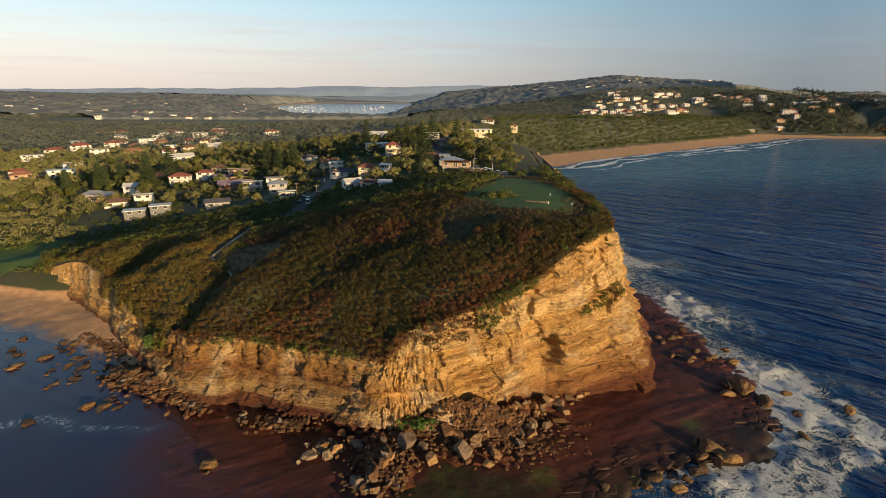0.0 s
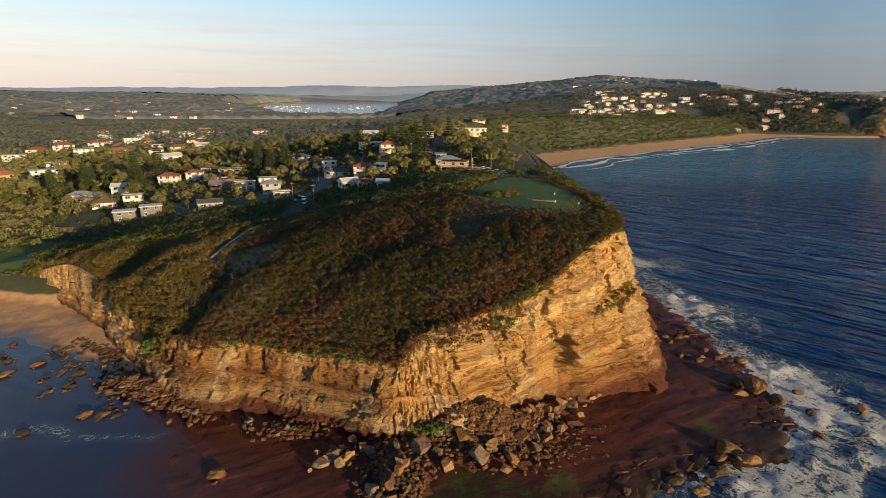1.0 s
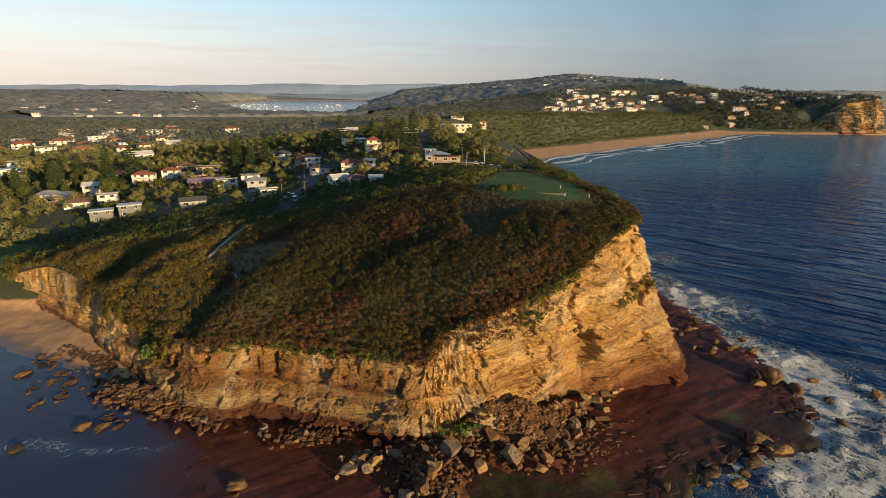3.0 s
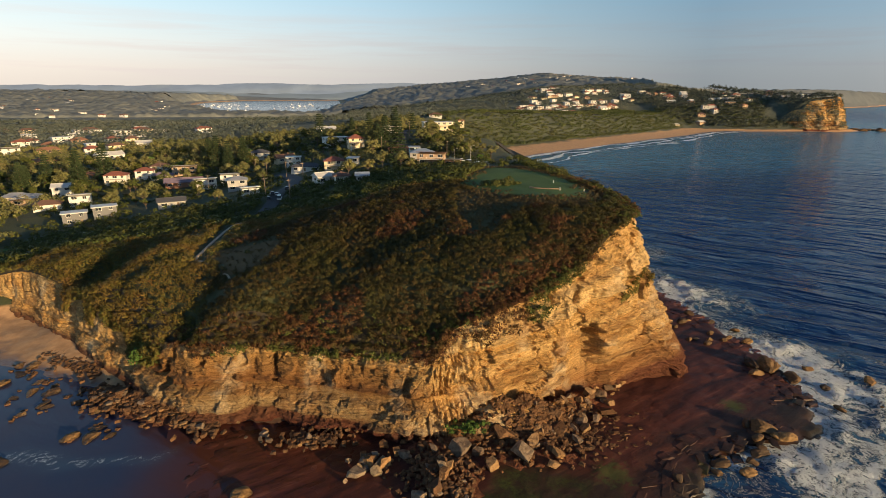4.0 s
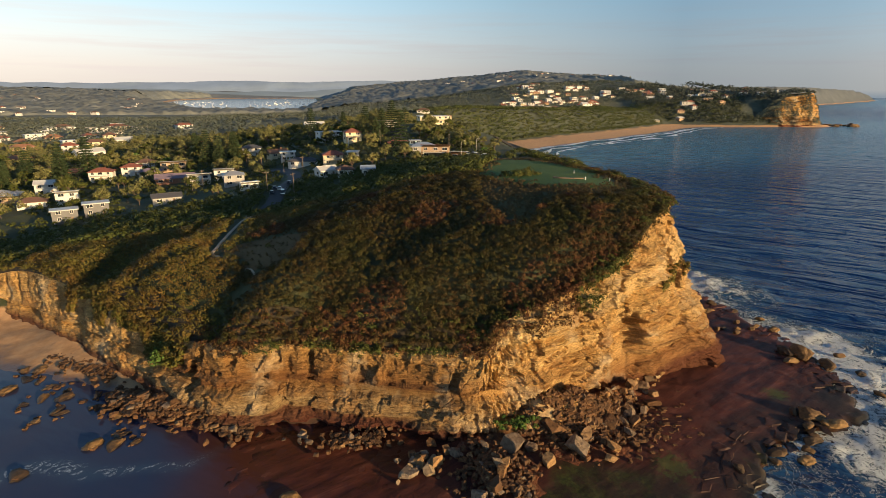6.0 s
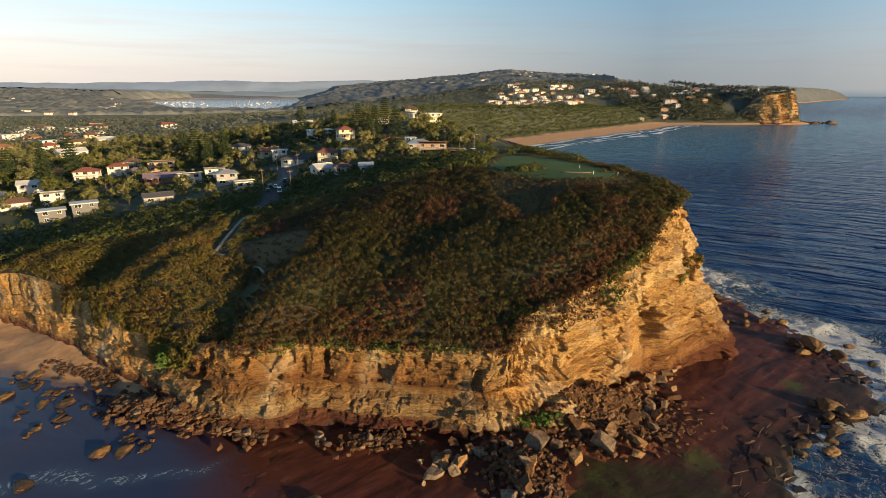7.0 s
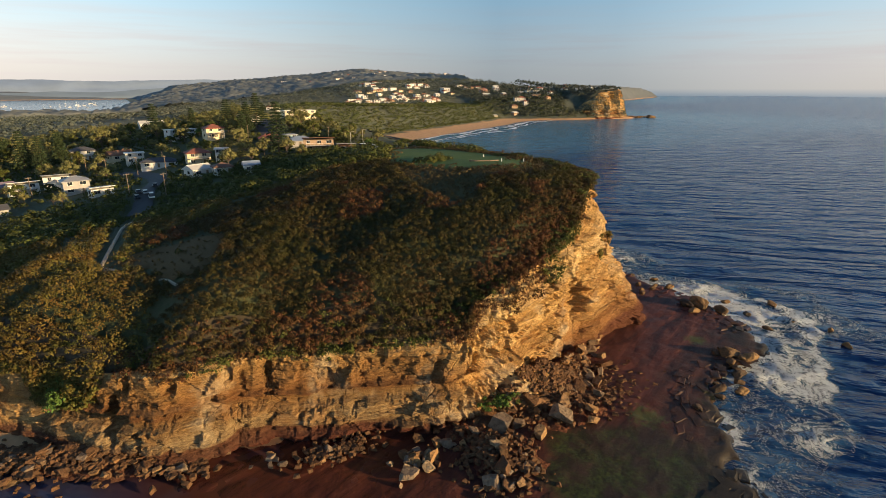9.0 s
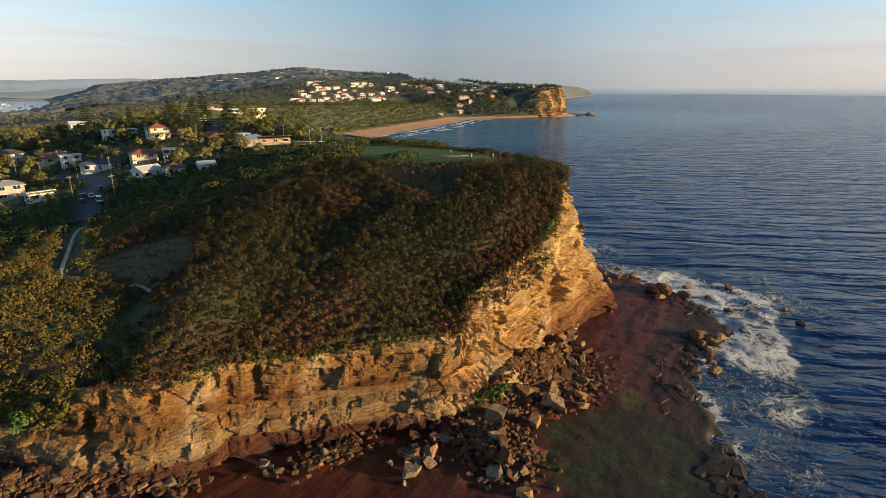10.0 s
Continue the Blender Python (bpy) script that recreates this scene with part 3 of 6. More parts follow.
    hgt = calc(t, "ADD", hgt, calc(t, "MULTIPLY", noise_of(t, crest, 0.11, 3, 0.5, 0.3), 2.6))
    hgt = calc(t, "ADD", hgt, calc(t, "MULTIPLY", white, calc(t, "MULTIPLY", noise_of(t, w, 1.6, 5, 0.7), 0.8)))
    calm = calc(t, "SUBTRACT", 1.0, calc(t, "MULTIPLY", shoal, 0.93))
    n = node(t, "ShaderNodeBump", Height=hgt, Strength=calm, Distance=2.8).outputs[0]
    set_in(t, p, Base_Color=c, Roughness=r, IOR=1.33, Normal=n)
    return m


GROUND, CLIFF, CLIFF_FAR, PLATFORM, BOULDER, SEA = ground_material(), cliff_material("sandstone_cliff", 0.045), cliff_material("far_sandstone_cliff", 0.0), platform_material(), boulder_material(), sea_material()

# ---- the ground sheet ----
def spread(lo, hi, step, reach_lo, reach_hi, grow=1.07, limit=70.0):
    """Coordinates at even steps from lo to hi, then in growing steps out to the reaches."""
    mid = list(np.arange(lo, hi + 1e-6, step))
    s, right = step, []
    at = mid[-1]
    while at < reach_hi:
        s = min(s * grow, limit)
        at += s
        right.append(at)
    s, left = step, []
    at = mid[0]
    while at > reach_lo:
        s = min(s * grow, limit)
        at -= s
        left.append(at)
    return np.array(left[::-1] + mid + right)


gx, gy = spread(-190, 84, 2.2, -4900, 4200, 1.055), spread(100, 310, 2.2, -900, 4900, 1.045)
GX, GY = np.meshgrid(gx, gy, indexing="ij")
GZ = ground(GX.ravel(), GY.ravel())
GZ = GZ + 0.25 * fbm(GX.ravel() / 5, GY.ravel() / 5, 0, 3, 21)
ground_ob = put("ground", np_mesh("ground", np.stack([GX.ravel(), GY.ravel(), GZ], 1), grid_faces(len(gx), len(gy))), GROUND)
tagged(ground_ob, "green and sandy land reaching the hazy hills", "ground", kind="structure")

# ---- cliffs ----
def facets(u, v, seed):
    """Broken rock: each cell of a jittered grid is a plane of its own height and tilt."""
    iu, iv = np.floor(u).astype(np.int64), np.floor(v).astype(np.int64)
    best, value = np.full(np.shape(u), 9.0), np.zeros(np.shape(u))
    for du in (-1, 0, 1):
        for dv in (-1, 0, 1):
            a, b = iu + du, iv + dv
            zero = np.zeros_like(a)
            cu, cv_ = a + lattice(a, b, zero, seed), b + lattice(a, b, zero + 1, seed)
            d = np.abs(u - cu) + np.abs(v - cv_)
            lift = lattice(a, b, zero + 2, seed) - 0.5 + 1.5 * (lattice(a, b, zero + 3, seed) - 0.5) * (u - cu) + 1.3 * (lattice(a, b, zero + 4, seed) - 0.45) * (v - cv_)
            near = d < best
            best, value = np.where(near, d, best), np.where(near, lift, value)
    return value


def cliff_ribbon(lip, foot, step, rows, seed, rough=1.0):
    """Sheer sandstone face between lip and foot, in ledges, joints and buttresses."""
    n = int(np.sum(np.hypot(*np.diff(np.array(foot, float), axis=0).T)) / step)
    both, s = glide([(*f, *l) for l, f in zip(lip, foot)], n)
    fx, fy, lx, ly, lz = both.T
    tx, ty = np.gradient(0.5 * (fx + lx)), np.gradient(0.5 * (fy + ly))
    size = np.hypot(tx, ty)
    nx, ny = ty / size, -tx / size
    width = 12
    nx, ny = (np.convolve(np.pad(a, width, mode="edge"), np.ones(2 * width + 1) / (2 * width + 1), "valid") for a in (nx, ny))
    V = []
    tuck = 5
    for r in range(rows + tuck):
        if r < tuck:
            back = 4.2 * (1 - r / tuck) + 0.4
            x, y = lx - nx * back, ly - ny * back
            V.append(np.stack([x, y, np.minimum(relief(x, y), lz + 1.4 * back) + 0.25 - 0.12 * r], 1))
            continue
        v = (r - tuck) / (rows - 1)
        z = lz * (1 - v) + -1.0 * v
        # lean of the face: upper two thirds sheer, then a slight apron
        lean = 0.82 * v + 0.18 * v ** 3
        x, y = lx + (fx - lx) * lean, ly + (fy - ly) * lean
        bed = z - np.where(x < 300, 0.045 * x + 0.10 * np.maximum(x + 8, 0), 0.0) + 0.8 * fbm(s / 26, z / 30, 0, 3, seed)
        k = bed / 1.35
        layer = np.floor(k)
        frac = k - layer
        shelf = lattice(layer.astype(np.int64), np.zeros_like(layer, np.int64), np.zeros_like(layer, np.int64), seed) - 0.5
        nxt = lattice(layer.astype(np.int64) + 1, np.zeros_like(layer, np.int64), np.zeros_like(layer, np.int64), seed) - 0.5
        ledge = shelf + (nxt - shelf) * soft(0.82, 1.0, frac)
        cut = np.floor(s / (1.7 + 1.5 * (layer % 3)) + layer * 0.37 + 0.8 * fbm(s / 9, z / 7, 0, 2, seed + 5))
        block = lattice(cut.astype(np.int64), layer.astype(np.int64), np.zeros_like(layer, np.int64), seed + 2) - 0.5
        west = soft(2, -16, x)
        d = (2.5 - 0.9 * west) * ledge * (0.4 + 1.1 * vnoise(s / 14, z / 20, 0, seed + 8)) + (0.5 + 0.1 * west) * block * (0.1 + 1.4 * vnoise(s / 16, z / 12, 0, seed + 37)) + 1.3 * fbm(s / 17, z / 34, 0, 3, seed + 11) + 0.22 * fbm(s / 1.6, z / 1.2, 0, 2, seed + 13)
        slab = np.floor(bed / 4.6 + 0.5 * fbm(s / 15, z / 15, 0, 2, seed + 41))
        panel = lattice(np.floor(s / 6.5 + 0.61 * slab + 0.7 * fbm(s / 12, z / 10, 0, 2, seed + 43)).astype(np.int64), slab.astype(np.int64), np.zeros_like(slab, np.int64), seed + 45) - 0.5
        d = d + (1.7 - 0.7 * west) * panel
        # broken faces: tilted planes that meet in sharp arrises, large slabs and small ones
        d = d + facets((s + 0.35 * bed) / (6.2 - 3.0 * west), bed / (2.6 + 1.6 * west), seed + 51) * 1.35 * (0.4 + 0.9 * vnoise(s / 18, z / 12, 0, seed + 57))
        d = d + facets(s / (2.6 - 1.2 * west) + 0.3 * fbm(s / 5, z / 5, 0, 2, seed + 53), bed / (0.85 + 0.7 * west), seed + 55) * 0.42 * vnoise(s / 11, z / 9, 0, seed + 59)
        # thin beds stand out and weather back between the main ledges
        thin = np.floor(bed / 0.47 + 0.3 * fbm(s / 8, z / 8, 0, 2, seed + 61))
        d = d + 0.8 * (lattice(thin.astype(np.int64), np.zeros_like(thin, np.int64), np.zeros_like(thin, np.int64), seed + 63) - 0.5) * (0.4 + 0.9 * vnoise(s / 10, z / 6, 0, seed + 65))
        ribs = np.abs(2 * vnoise(s / 3.6, z / 15 + layer * 0.21, 0, seed + 23) - 1)
        d = d + (0.3 + 0.35 * west) * (ribs - 0.4) * soft(0.02, 0.2, v)
        slot = soft(0.25, 0.17, vnoise(s / 2.3, z / 9 + 0.13 * layer, 0, seed + 27))
        d = d - 1.5 * slot * soft(10.6, 11.6, bed) * soft(20.0, 17.0, bed) - 0.8 * slot * soft(20.0, 22.0, bed) * vnoise(s / 12, z / 8, 0, seed + 35)
        gully = np.minimum(0, vnoise(s / 7.5, z / 60, 0, seed + 17) - 0.28) * 9
        d = d + gully * soft(0.0, 0.25, v)
        # soft shale band worn back under the sandstone, and the hard pale band below it standing out
        notch = np.exp(-((bed - 10.6) / 0.9) ** 2) * (vnoise(s / 8, 3.0, 0, seed + 19) > 0.36)
        d = d - (1.0 + 0.9 * west) * notch + 0.35 * soft(9.6, 8.6, bed) * soft(1.5, 3.2, bed)
        fade = soft(0.0, 0.05, v)
        d = d * fade * rough * (1 - 0.5 * soft(-84, -98, x))
        d = np.maximum(d, np.where(z < 12, -1.5, -2.6))
        for cx, cy, cz, deep, wide, tall in HOLLOWS:
            near = ((x - cx) ** 2 + 0.12 * (y - cy) ** 2) / wide ** 2 + ((z - cz - 0.3 * (x - cx)) / tall) ** 2
            d = d - deep * np.exp(-near ** 6)
        V.append(np.stack([x + nx * d, y + ny * d, z], 1))
    V = np.stack(V, 1)
    return V.reshape(-1, 3), grid_faces(V.shape[0], V.shape[1])


# undercut caves and slots: place, depth, half width, half height
HOLLOWS = [(27.5, 122, 14, 3.8, 2.3, 5.2), (20.5, 119, 28, 2.4, 0.9, 3.4), (9, 115, 32, 1.8, 0.7, 2.6), (11, 115.5, 21, 1.4, 1.6, 0.8), (35, 126, 37, 1.6, 1.1, 1.1), (14, 118, 30, 2.2, 0.8, 3.2),
           (25, 124, 35, 1.8, 1.3, 1.4), (40, 134, 36, 1.6, 0.7, 1.6), (-8, 110, 21, 1.5, 0.5, 2.0), (33, 127, 21, 1.3, 2.2, 0.7), (-74, 131, 8, 2.4, 1.6, 4.6)]
cv, cf = cliff_ribbon(LIP, FOOT, 0.36, 120, 31)
STRIP = 125          # points from the tucked edge down to the foot
cliff_points = cv
lip_rows = np.isin(np.arange(len(cv)) % STRIP, (1, 2, 3, 4, 5, 6))
rows = np.arange(len(cv)) % STRIP
on_bank = (rows[cf] <= 5).all(1)
SOIL = plain("dark_heath_soil", (0.060, 0.046, 0.026), 0.95, 0, 0.3, 0.8)
tagged(put("bank", np_mesh("bank", cv, cf[on_bank]), SOIL), "steep dark earth bank under the heath at the cliff edge", "bank", kind="structure")
cliff_ob = put("cliff", np_mesh("cliff", cv, cf[~on_bank], False), CLIFF)
tagged(cliff_ob, "layered golden sandstone sea cliff with a dark red foot", "cliff", kind="structure")

# far headland's cliff beyond the bay
FAR_LIP = [(786, 975, 18), (800, 968, 30), (814, 958, 36), (828, 957, 48), (842, 951, 52), (858, 952, 60), (872, 948, 61), (884, 955, 63), (893, 962, 61), (902, 990, 57), (896, 1060, 52)]
FAR_FOOT = [(786, 962), (800, 950), (814, 938), (828, 937), (842, 929), (858, 931), (872, 924), (888, 930), (905, 943), (918, 988), (910, 1065)]
HOLLOWS = []
cv, cf = cliff_ribbon(FAR_LIP, FAR_FOOT, 1.1, 52, 77, 2.0)
far_points = cv
cliff_far = put("cliff_far", np_mesh("cliff", cv, cf, False), CLIFF_FAR)
tagged(cliff_far, "sunlit sandstone cliff of the headland across the bay", "cliff", kind="structure")

# ---- rock platform at the foot of the cliff ----
SHELF = [(-66, 128), (-62, 108), (-52, 82), (-42, 55), (0, 42), (15, 63), (22, 75), (29, 83), (36, 91), (45, 96), (53, 98), (61, 96.5), (69, 99), (77, 108), (80, 113), (83, 127), (86, 150), (83, 172), (80, 200),
         (62, 200), (48, 145), (20, 132), (-20, 122), (-60, 136)]
px, py = np.arange(-80, 100, 0.8), np.arange(40, 206, 0.8)
PX, PY = (a.ravel() for a in np.meshgrid(px, py, indexing="ij"))
edge = inside_by(PX, PY, SHELF) + 3.0 * fbm(PX / 11, PY / 11, 0, 4, 41) + 2.2 * fbm(PX / 3.2, PY / 3.2, 0, 3, 43)
rise = -0.05 + 0.88 * soft(-52, -5, PX)
steps = 0.16 * np.floor(2.6 * vnoise(PX / 13 + PY / 40, PY / 8, 0, 45)) / 2.6
cracks = -0.12 * soft(0.05, 0.0, np.abs(vnoise(PX / 9, PY / 9, 0, 47) - 0.5))
PZ = np.where(edge > 0, np.minimum(edge * 0.5, rise) + steps + cracks + 0.12 * fbm(PX / 2.0, PY / 2.0, 0, 4, 49), np.maximum(edge * 0.45, -2.5))
keep = ((edge > -6).reshape(len(px), len(py)))
faces = grid_faces(len(px), len(py))
faces = faces[keep.ravel()[faces].all(1)]
shelf_ob = put("rock_platform", np_mesh("rock_platform", np.stack([PX, PY, PZ], 1), faces), PLATFORM)
tagged(shelf_ob, "wet dark red rock platform with weedy pools", "rock platform", kind="structure")

# ---- sea ----
sx, sy = spread(-140, 135, 1.3, -4900, 4900, 1.08, 120), spread(44, 250, 1.3, -900, 4900, 1.08, 120)
SX, SY = (a.ravel() for a in np.meshgrid(sx, sy, indexing="ij"))
off_shelf = -inside_by(SX, SY, SHELF)
off_land = -inside_by(SX, SY, LAND)
off = np.minimum(off_shelf, off_land)
# broken water reaches from the platform out to this line
SURF_OUT = [(96, 420), (95, 260), (96, 213), (97, 189), (98, 164), (101, 150), (99, 138), (101, 129), (105, 121), (105, 110), (99, 98), (84, 86), (64, 77), (47, 70), (34, 60), (20, 44), (-20, 44), (-20, 420)]
surge = vnoise(SX / 15, SY / 15, 0, 61)
within = inside_by(SX, SY, SURF_OUT) + 7 * fbm(SX / 17, SY / 17, 0, 4, 62)
foam = soft(-6, 5, within) * (0.26 + 0.14 * soft(55, 85, SX) + 0.55 * soft(0.35, 0.8, surge)) * soft(-2, 24, SX + 0.35 * (SY - 44)) * soft(420, 250, SY)
foam = np.maximum(foam, 0.95 * np.exp(-((within - 2.5) / 2.4) ** 2) * soft(0.36, 0.62, vnoise(SX / 13, SY / 13, 0, 73)) * soft(40, 70, SX) * soft(300, 220, SY))
foam = np.maximum(foam, 0.85 * soft(4.0, 0.5, np.abs(off_shelf - 1)) * soft(0.3, 0.6, vnoise(SX / 8, SY / 8, 0, 75)) * soft(10, 30, SX))
foam = np.maximum(foam, 0.40 * soft(-26, -4, within) * soft(0.45, 0.75, surge) * (SX > 20) * soft(300, 220, SY))
foam = 0.9 * foam
foam = np.where(SX < -20, np.maximum(foam, 0.26 * np.exp(-((SY - 112 - 0.12 * (SX + 110) + 5 * fbm(SX / 20, SY / 20, 0, 2, 63)) / 2.2) ** 2) * soft(-60, -75, SX)), foam)
shoal = np.clip(1.3 - np.maximum(off, 0) / 110, 0, 1) * soft(0, -35, SX)
near = soft(1400, 300, np.hypot(SX, SY - 150))
wave = 0.08 * np.sin((SX * 0.67 + SY * 0.74) / 2.6 + 2.6 * fbm(SX / 40, SY / 40, 0, 2, 65)) + 0.32 * fbm((SX * 0.74 - SY * 0.67) / 18, (SX * 0.67 + SY * 0.74) / 6, 0, 3, 67)
SZ = wave * near * (1 - 0.97 * shoal) * soft(0, 12, off + 4) + foam * (SX > 0) * soft(0, 4, off_shelf) * (0.1 + 1.5 * np.maximum(0, fbm(SX / 5, SY / 5, 0, 3, 69)))
sea_mesh = np_mesh("sea", np.stack([SX, SY, SZ - 0.05], 1), grid_faces(len(sx), len(sy)))
shelf_tint = np.clip(1.1 - np.maximum(off_shelf, 0) / 13, 0, 1) * soft(-10, -35, SX)
# reach of the shallow tint and painted sky reflection in the bay
bay = 0.9 * soft(720, 20, off_land) * soft(380, 560, SY) * (SX > 60)
for key, values in (("foam", foam), ("shoal", shoal), ("shelf", shelf_tint), ("bay", bay)):
    sea_mesh.attributes.new(key, "FLOAT", "POINT").data.foreach_set("value", values.astype(np.float32))
sea_ob = put("water_sea", sea_mesh, SEA)
tagged(sea_ob, "deep blue sea with white surf round the rocks", "sea", kind="structure")

# ---- heath and shrubs on the headland ----
LAWN = [(6, 193), (12, 209), (20, 230), (30, 246), (40, 242), (46, 222), (47, 203), (45, 177), (41, 157), (30, 154), (20, 161), (11, 178)]
ROUGH = [(1, 140), (6, 140), (12, 149), (21, 152), (31, 145), (40, 151), (42, 158), (30, 157), (19, 164), (11, 179), (5, 184), (2, 170), (0, 155)]
BARE = [(-73, 168), (-70, 173), (-65, 174), (-54, 171), (-49, 162), (-51, 153), (-54, 147), (-61, 150), (-67, 160)]
PATH_LINE = [(-72, 165), (-75, 169), (-74.6, 175), (-73.4, 184), (-72.6, 192), (-72, 200), (-70.5, 220), (-69.5, 236), (-68, 246)]
ROAD_1 = [(-70, 244), (-68, 252), (-66, 272), (-62, 292), (-66, 320), (-78, 350)]
ROAD_2 = [(32, 246), (29, 262), (22, 290), (8, 318), (-2, 350), (0, 390), (10, 440)]
SPUR = [(-63.5, 152.5), (-62.2, 151.2), (-61.2, 149), (-60.2, 146.5)]


def clear_of(x, y, margin=0.0):
    """True where nothing but bush grows."""
    ok = (inside_by(x, y, LAWN) < margin) & (inside_by(x, y, ROUGH) < margin - 0.8) & (edge_distance(x, y, ROAD_1) > 5) & (edge_distance(x, y, ROAD_2) > 5.5) & (inside_by(x, y, BARE) < margin) & (edge_distance(x, y, PATH_LINE) > 1.9 + margin) & (edge_distance(x, y, SPUR) > 0.9)
    # the rim beyond the lawn is open grass with a few wind-cut clumps
    return ok & ~((x > 37) & (y > 158) & (vnoise(x / 6, y / 6, 0, 151) < 0.62))


def scatter(x0, x1, y0, y1, step, seed):
    gen = np.random.default_rng(seed)
    x, y = np.meshgrid(np.arange(x0, x1, step), np.arange(y0, y1, step), indexing="ij")
    x, y = x.ravel(), y.ravel()
    return x + gen.uniform(-0.5, 0.5, x.shape) * step, y + gen.uniform(-0.5, 0.5, x.shape) * step, gen


lip_line = glide(LIP, 420)[0]


def bank(x, y, z):
    """Ground height kept to the steep bank behind the cliff's lip."""
    head = inside_by(x, y, HEAD)
    z = np.array(z, float)
    for k in np.flatnonzero(head < 5.0):
        d = np.hypot(lip_line[:, 0] - x[k], lip_line[:, 1] - y[k])
        j = int(d.argmin())
        z[k] = min(z[k], lip_line[j, 2] + 1.4 * (d[j] if head[k] > -1 else 0.0) + 0.3)
    return z


def bush_stuff(name, x, y, gen, radius, squash, leaves, size, mat, label, sink=0.1, mound=0.0):
    r = radius * gen.uniform(0.65, 1.35, x.shape) * (0.8 + 0.5 * vnoise(x / 9, y / 9, 0, 141))
    z = np.where(inside_by(x, y, HEAD) > -2, bank(x, y, relief(x, y)), ground(x, y))
    # wind-shaped mounds several bushes wide, with furrows between
    z = z + mound * np.maximum(-0.1, np.abs(2 * vnoise(x / 4.5, y / 4.5, 0, 143) - 1) + 0.6 * vnoise(x / 2.2, y / 2.2, 0, 145) - 0.3) * soft(0.5, 5, inside_by(x, y, HEAD))
    centre = np.stack([x, y, z + r * squash * 0.45 - sink], 1)
    rad = np.stack([r, r * gen.uniform(0.8, 1.2, r.shape), r * squash * gen.uniform(0.8, 1.25, r.shape)], 1)
    v, f = leaf_cloud(centre, rad, leaves, size * np.sqrt(r / np.mean(radius)), gen, 0.1, -0.25, 0.16)
    ob = put(name, np_mesh(name, v, f, False), mat)
    return tagged(ob, label, "shrubs", kind="stuff")


FLANK = leafy("flank_shrub_leaves", [(0.062, 0.072, 0.015), (0.098, 0.090, 0.020), (0.125, 0.084, 0.022), (0.120, 0.060, 0.020)], 0.09, 0.75, 0.62, 0.4)
# low dense heath over the seaward slope
x, y, gen = scatter(-66, 56, 110, 205, 1.08, 101)
head = inside_by(x, y, HEAD)
rusty = fbm(x / 16, y / 16, 0, 3, 103) + 0.9 * soft(14, 2, head) * (x < 20)
tall = x * 0.35 + y
ok = (head > -0.9) & clear_of(x, y) & (y < 205 - 0.4 * np.maximum(0, -x))
seam = np.abs(vnoise(x / 22, y / 13, 0, 105) - 0.5) > 0.014
ok &= seam
pick = ok & (rusty > 0.55)
bush_stuff("heath", x[ok & ~pick], y[ok & ~pick], gen, 0.80, 1.0, 64, 0.23, HEATH, "dense dark olive coastal heath on the headland", -0.15, 0.7)
bush_stuff("rusty_heath", x[pick], y[pick], gen, 0.80, 1.0, 66, 0.23, RUSTY, "rust-red and olive heath along the cliff edge", -0.15, 0.6)
# taller shrubs behind, in the lee, and in ribs down the western flank
for y0, y1, step, radius, leaves, size, seed in ((136, 206, 1.6, 1.1, 60, 0.31, 107), (206, 330, 2.9, 1.9, 44, 0.58, 108)):
    x, y, gen = scatter(-215, 58, y0, y1, step, seed)
    head = inside_by(x, y, HEAD)
    lee = (y > 205 - 0.4 * np.maximum(0, -x)) | (x < -66)
    ok = ((head > -0.8) | ((x < -120) & (inside_by(x, y, LAND) > 32) & (inside_by(x, y, [(-222, 262), (-202, 264), (-176, 254), (-152, 228), (-147, 212), (-182, 213), (-225, 240)]) < 0))) & clear_of(x, y, 0.5) & lee & (y < 272 + 0.12 * (x + 60)) & (vnoise(x / 14, y / 14, 0, 109) > 0.10 + 0.25 * soft(-160, -200, x))
    rib = vnoise((0.72 * x - 0.69 * y) / 6.5, (0.69 * x + 0.72 * y) / 70, 0, 15)
    ok &= (x > -72) | (y > 190) | (rib > 0.12)
    if y0 < 200:
        radius = radius * (1 + 0.5 * soft(0.35, 0.75, rib))
        radius = radius[ok]
    bush_stuff("shrubs", x[ok], y[ok], gen, radius, 0.8, leaves, size, SHRUB if y0 > 200 else FLANK, "dark green shrubs in the lee of the headland" if y0 > 200 else "olive and rust shrubs in ribs down the western flank", 0.0, 0.9 if y0 > 200 else 0.0)
# hummocks of shrub along the seaward rim of the lawn
x, y, gen = scatter(30, 60, 128, 300, 2.0, 111)
head = inside_by(x, y, HEAD)
ok = (head > 0.5) & (head < 7) & (vnoise(x / 7, y / 7, 0, 113) > 0.60)
bush_stuff("rim_shrubs", x[ok], y[ok], gen, 1.2, 0.85, 64, 0.4, SHRUB, "wind-shaped shrubs on the cliff rim")
x, y, gen = scatter(9, 30, 180, 200, 2.2, 115)
ok = (np.hypot((x - 20) / 7, (y - 189) / 3.5) < 1)
bush_stuff("lawn_shrubs", x[ok], y[ok], gen, 1.5, 0.9, 70, 0.45, SHRUB, "clump of shrubs standing on the lawn")

# dry tussocks and seedlings over the clearing and the rough edge of the lawn
x, y, gen = scatter(-80, -44, 142, 182, 0.9, 117)
ok = (inside_by(x, y, BARE) > -3) & (gen.random(x.shape) < 0.22)
DRY_TUFT = leafy("dry_tussock", [(0.075, 0.058, 0.024), (0.115, 0.082, 0.036)], 0.3, 1.0)
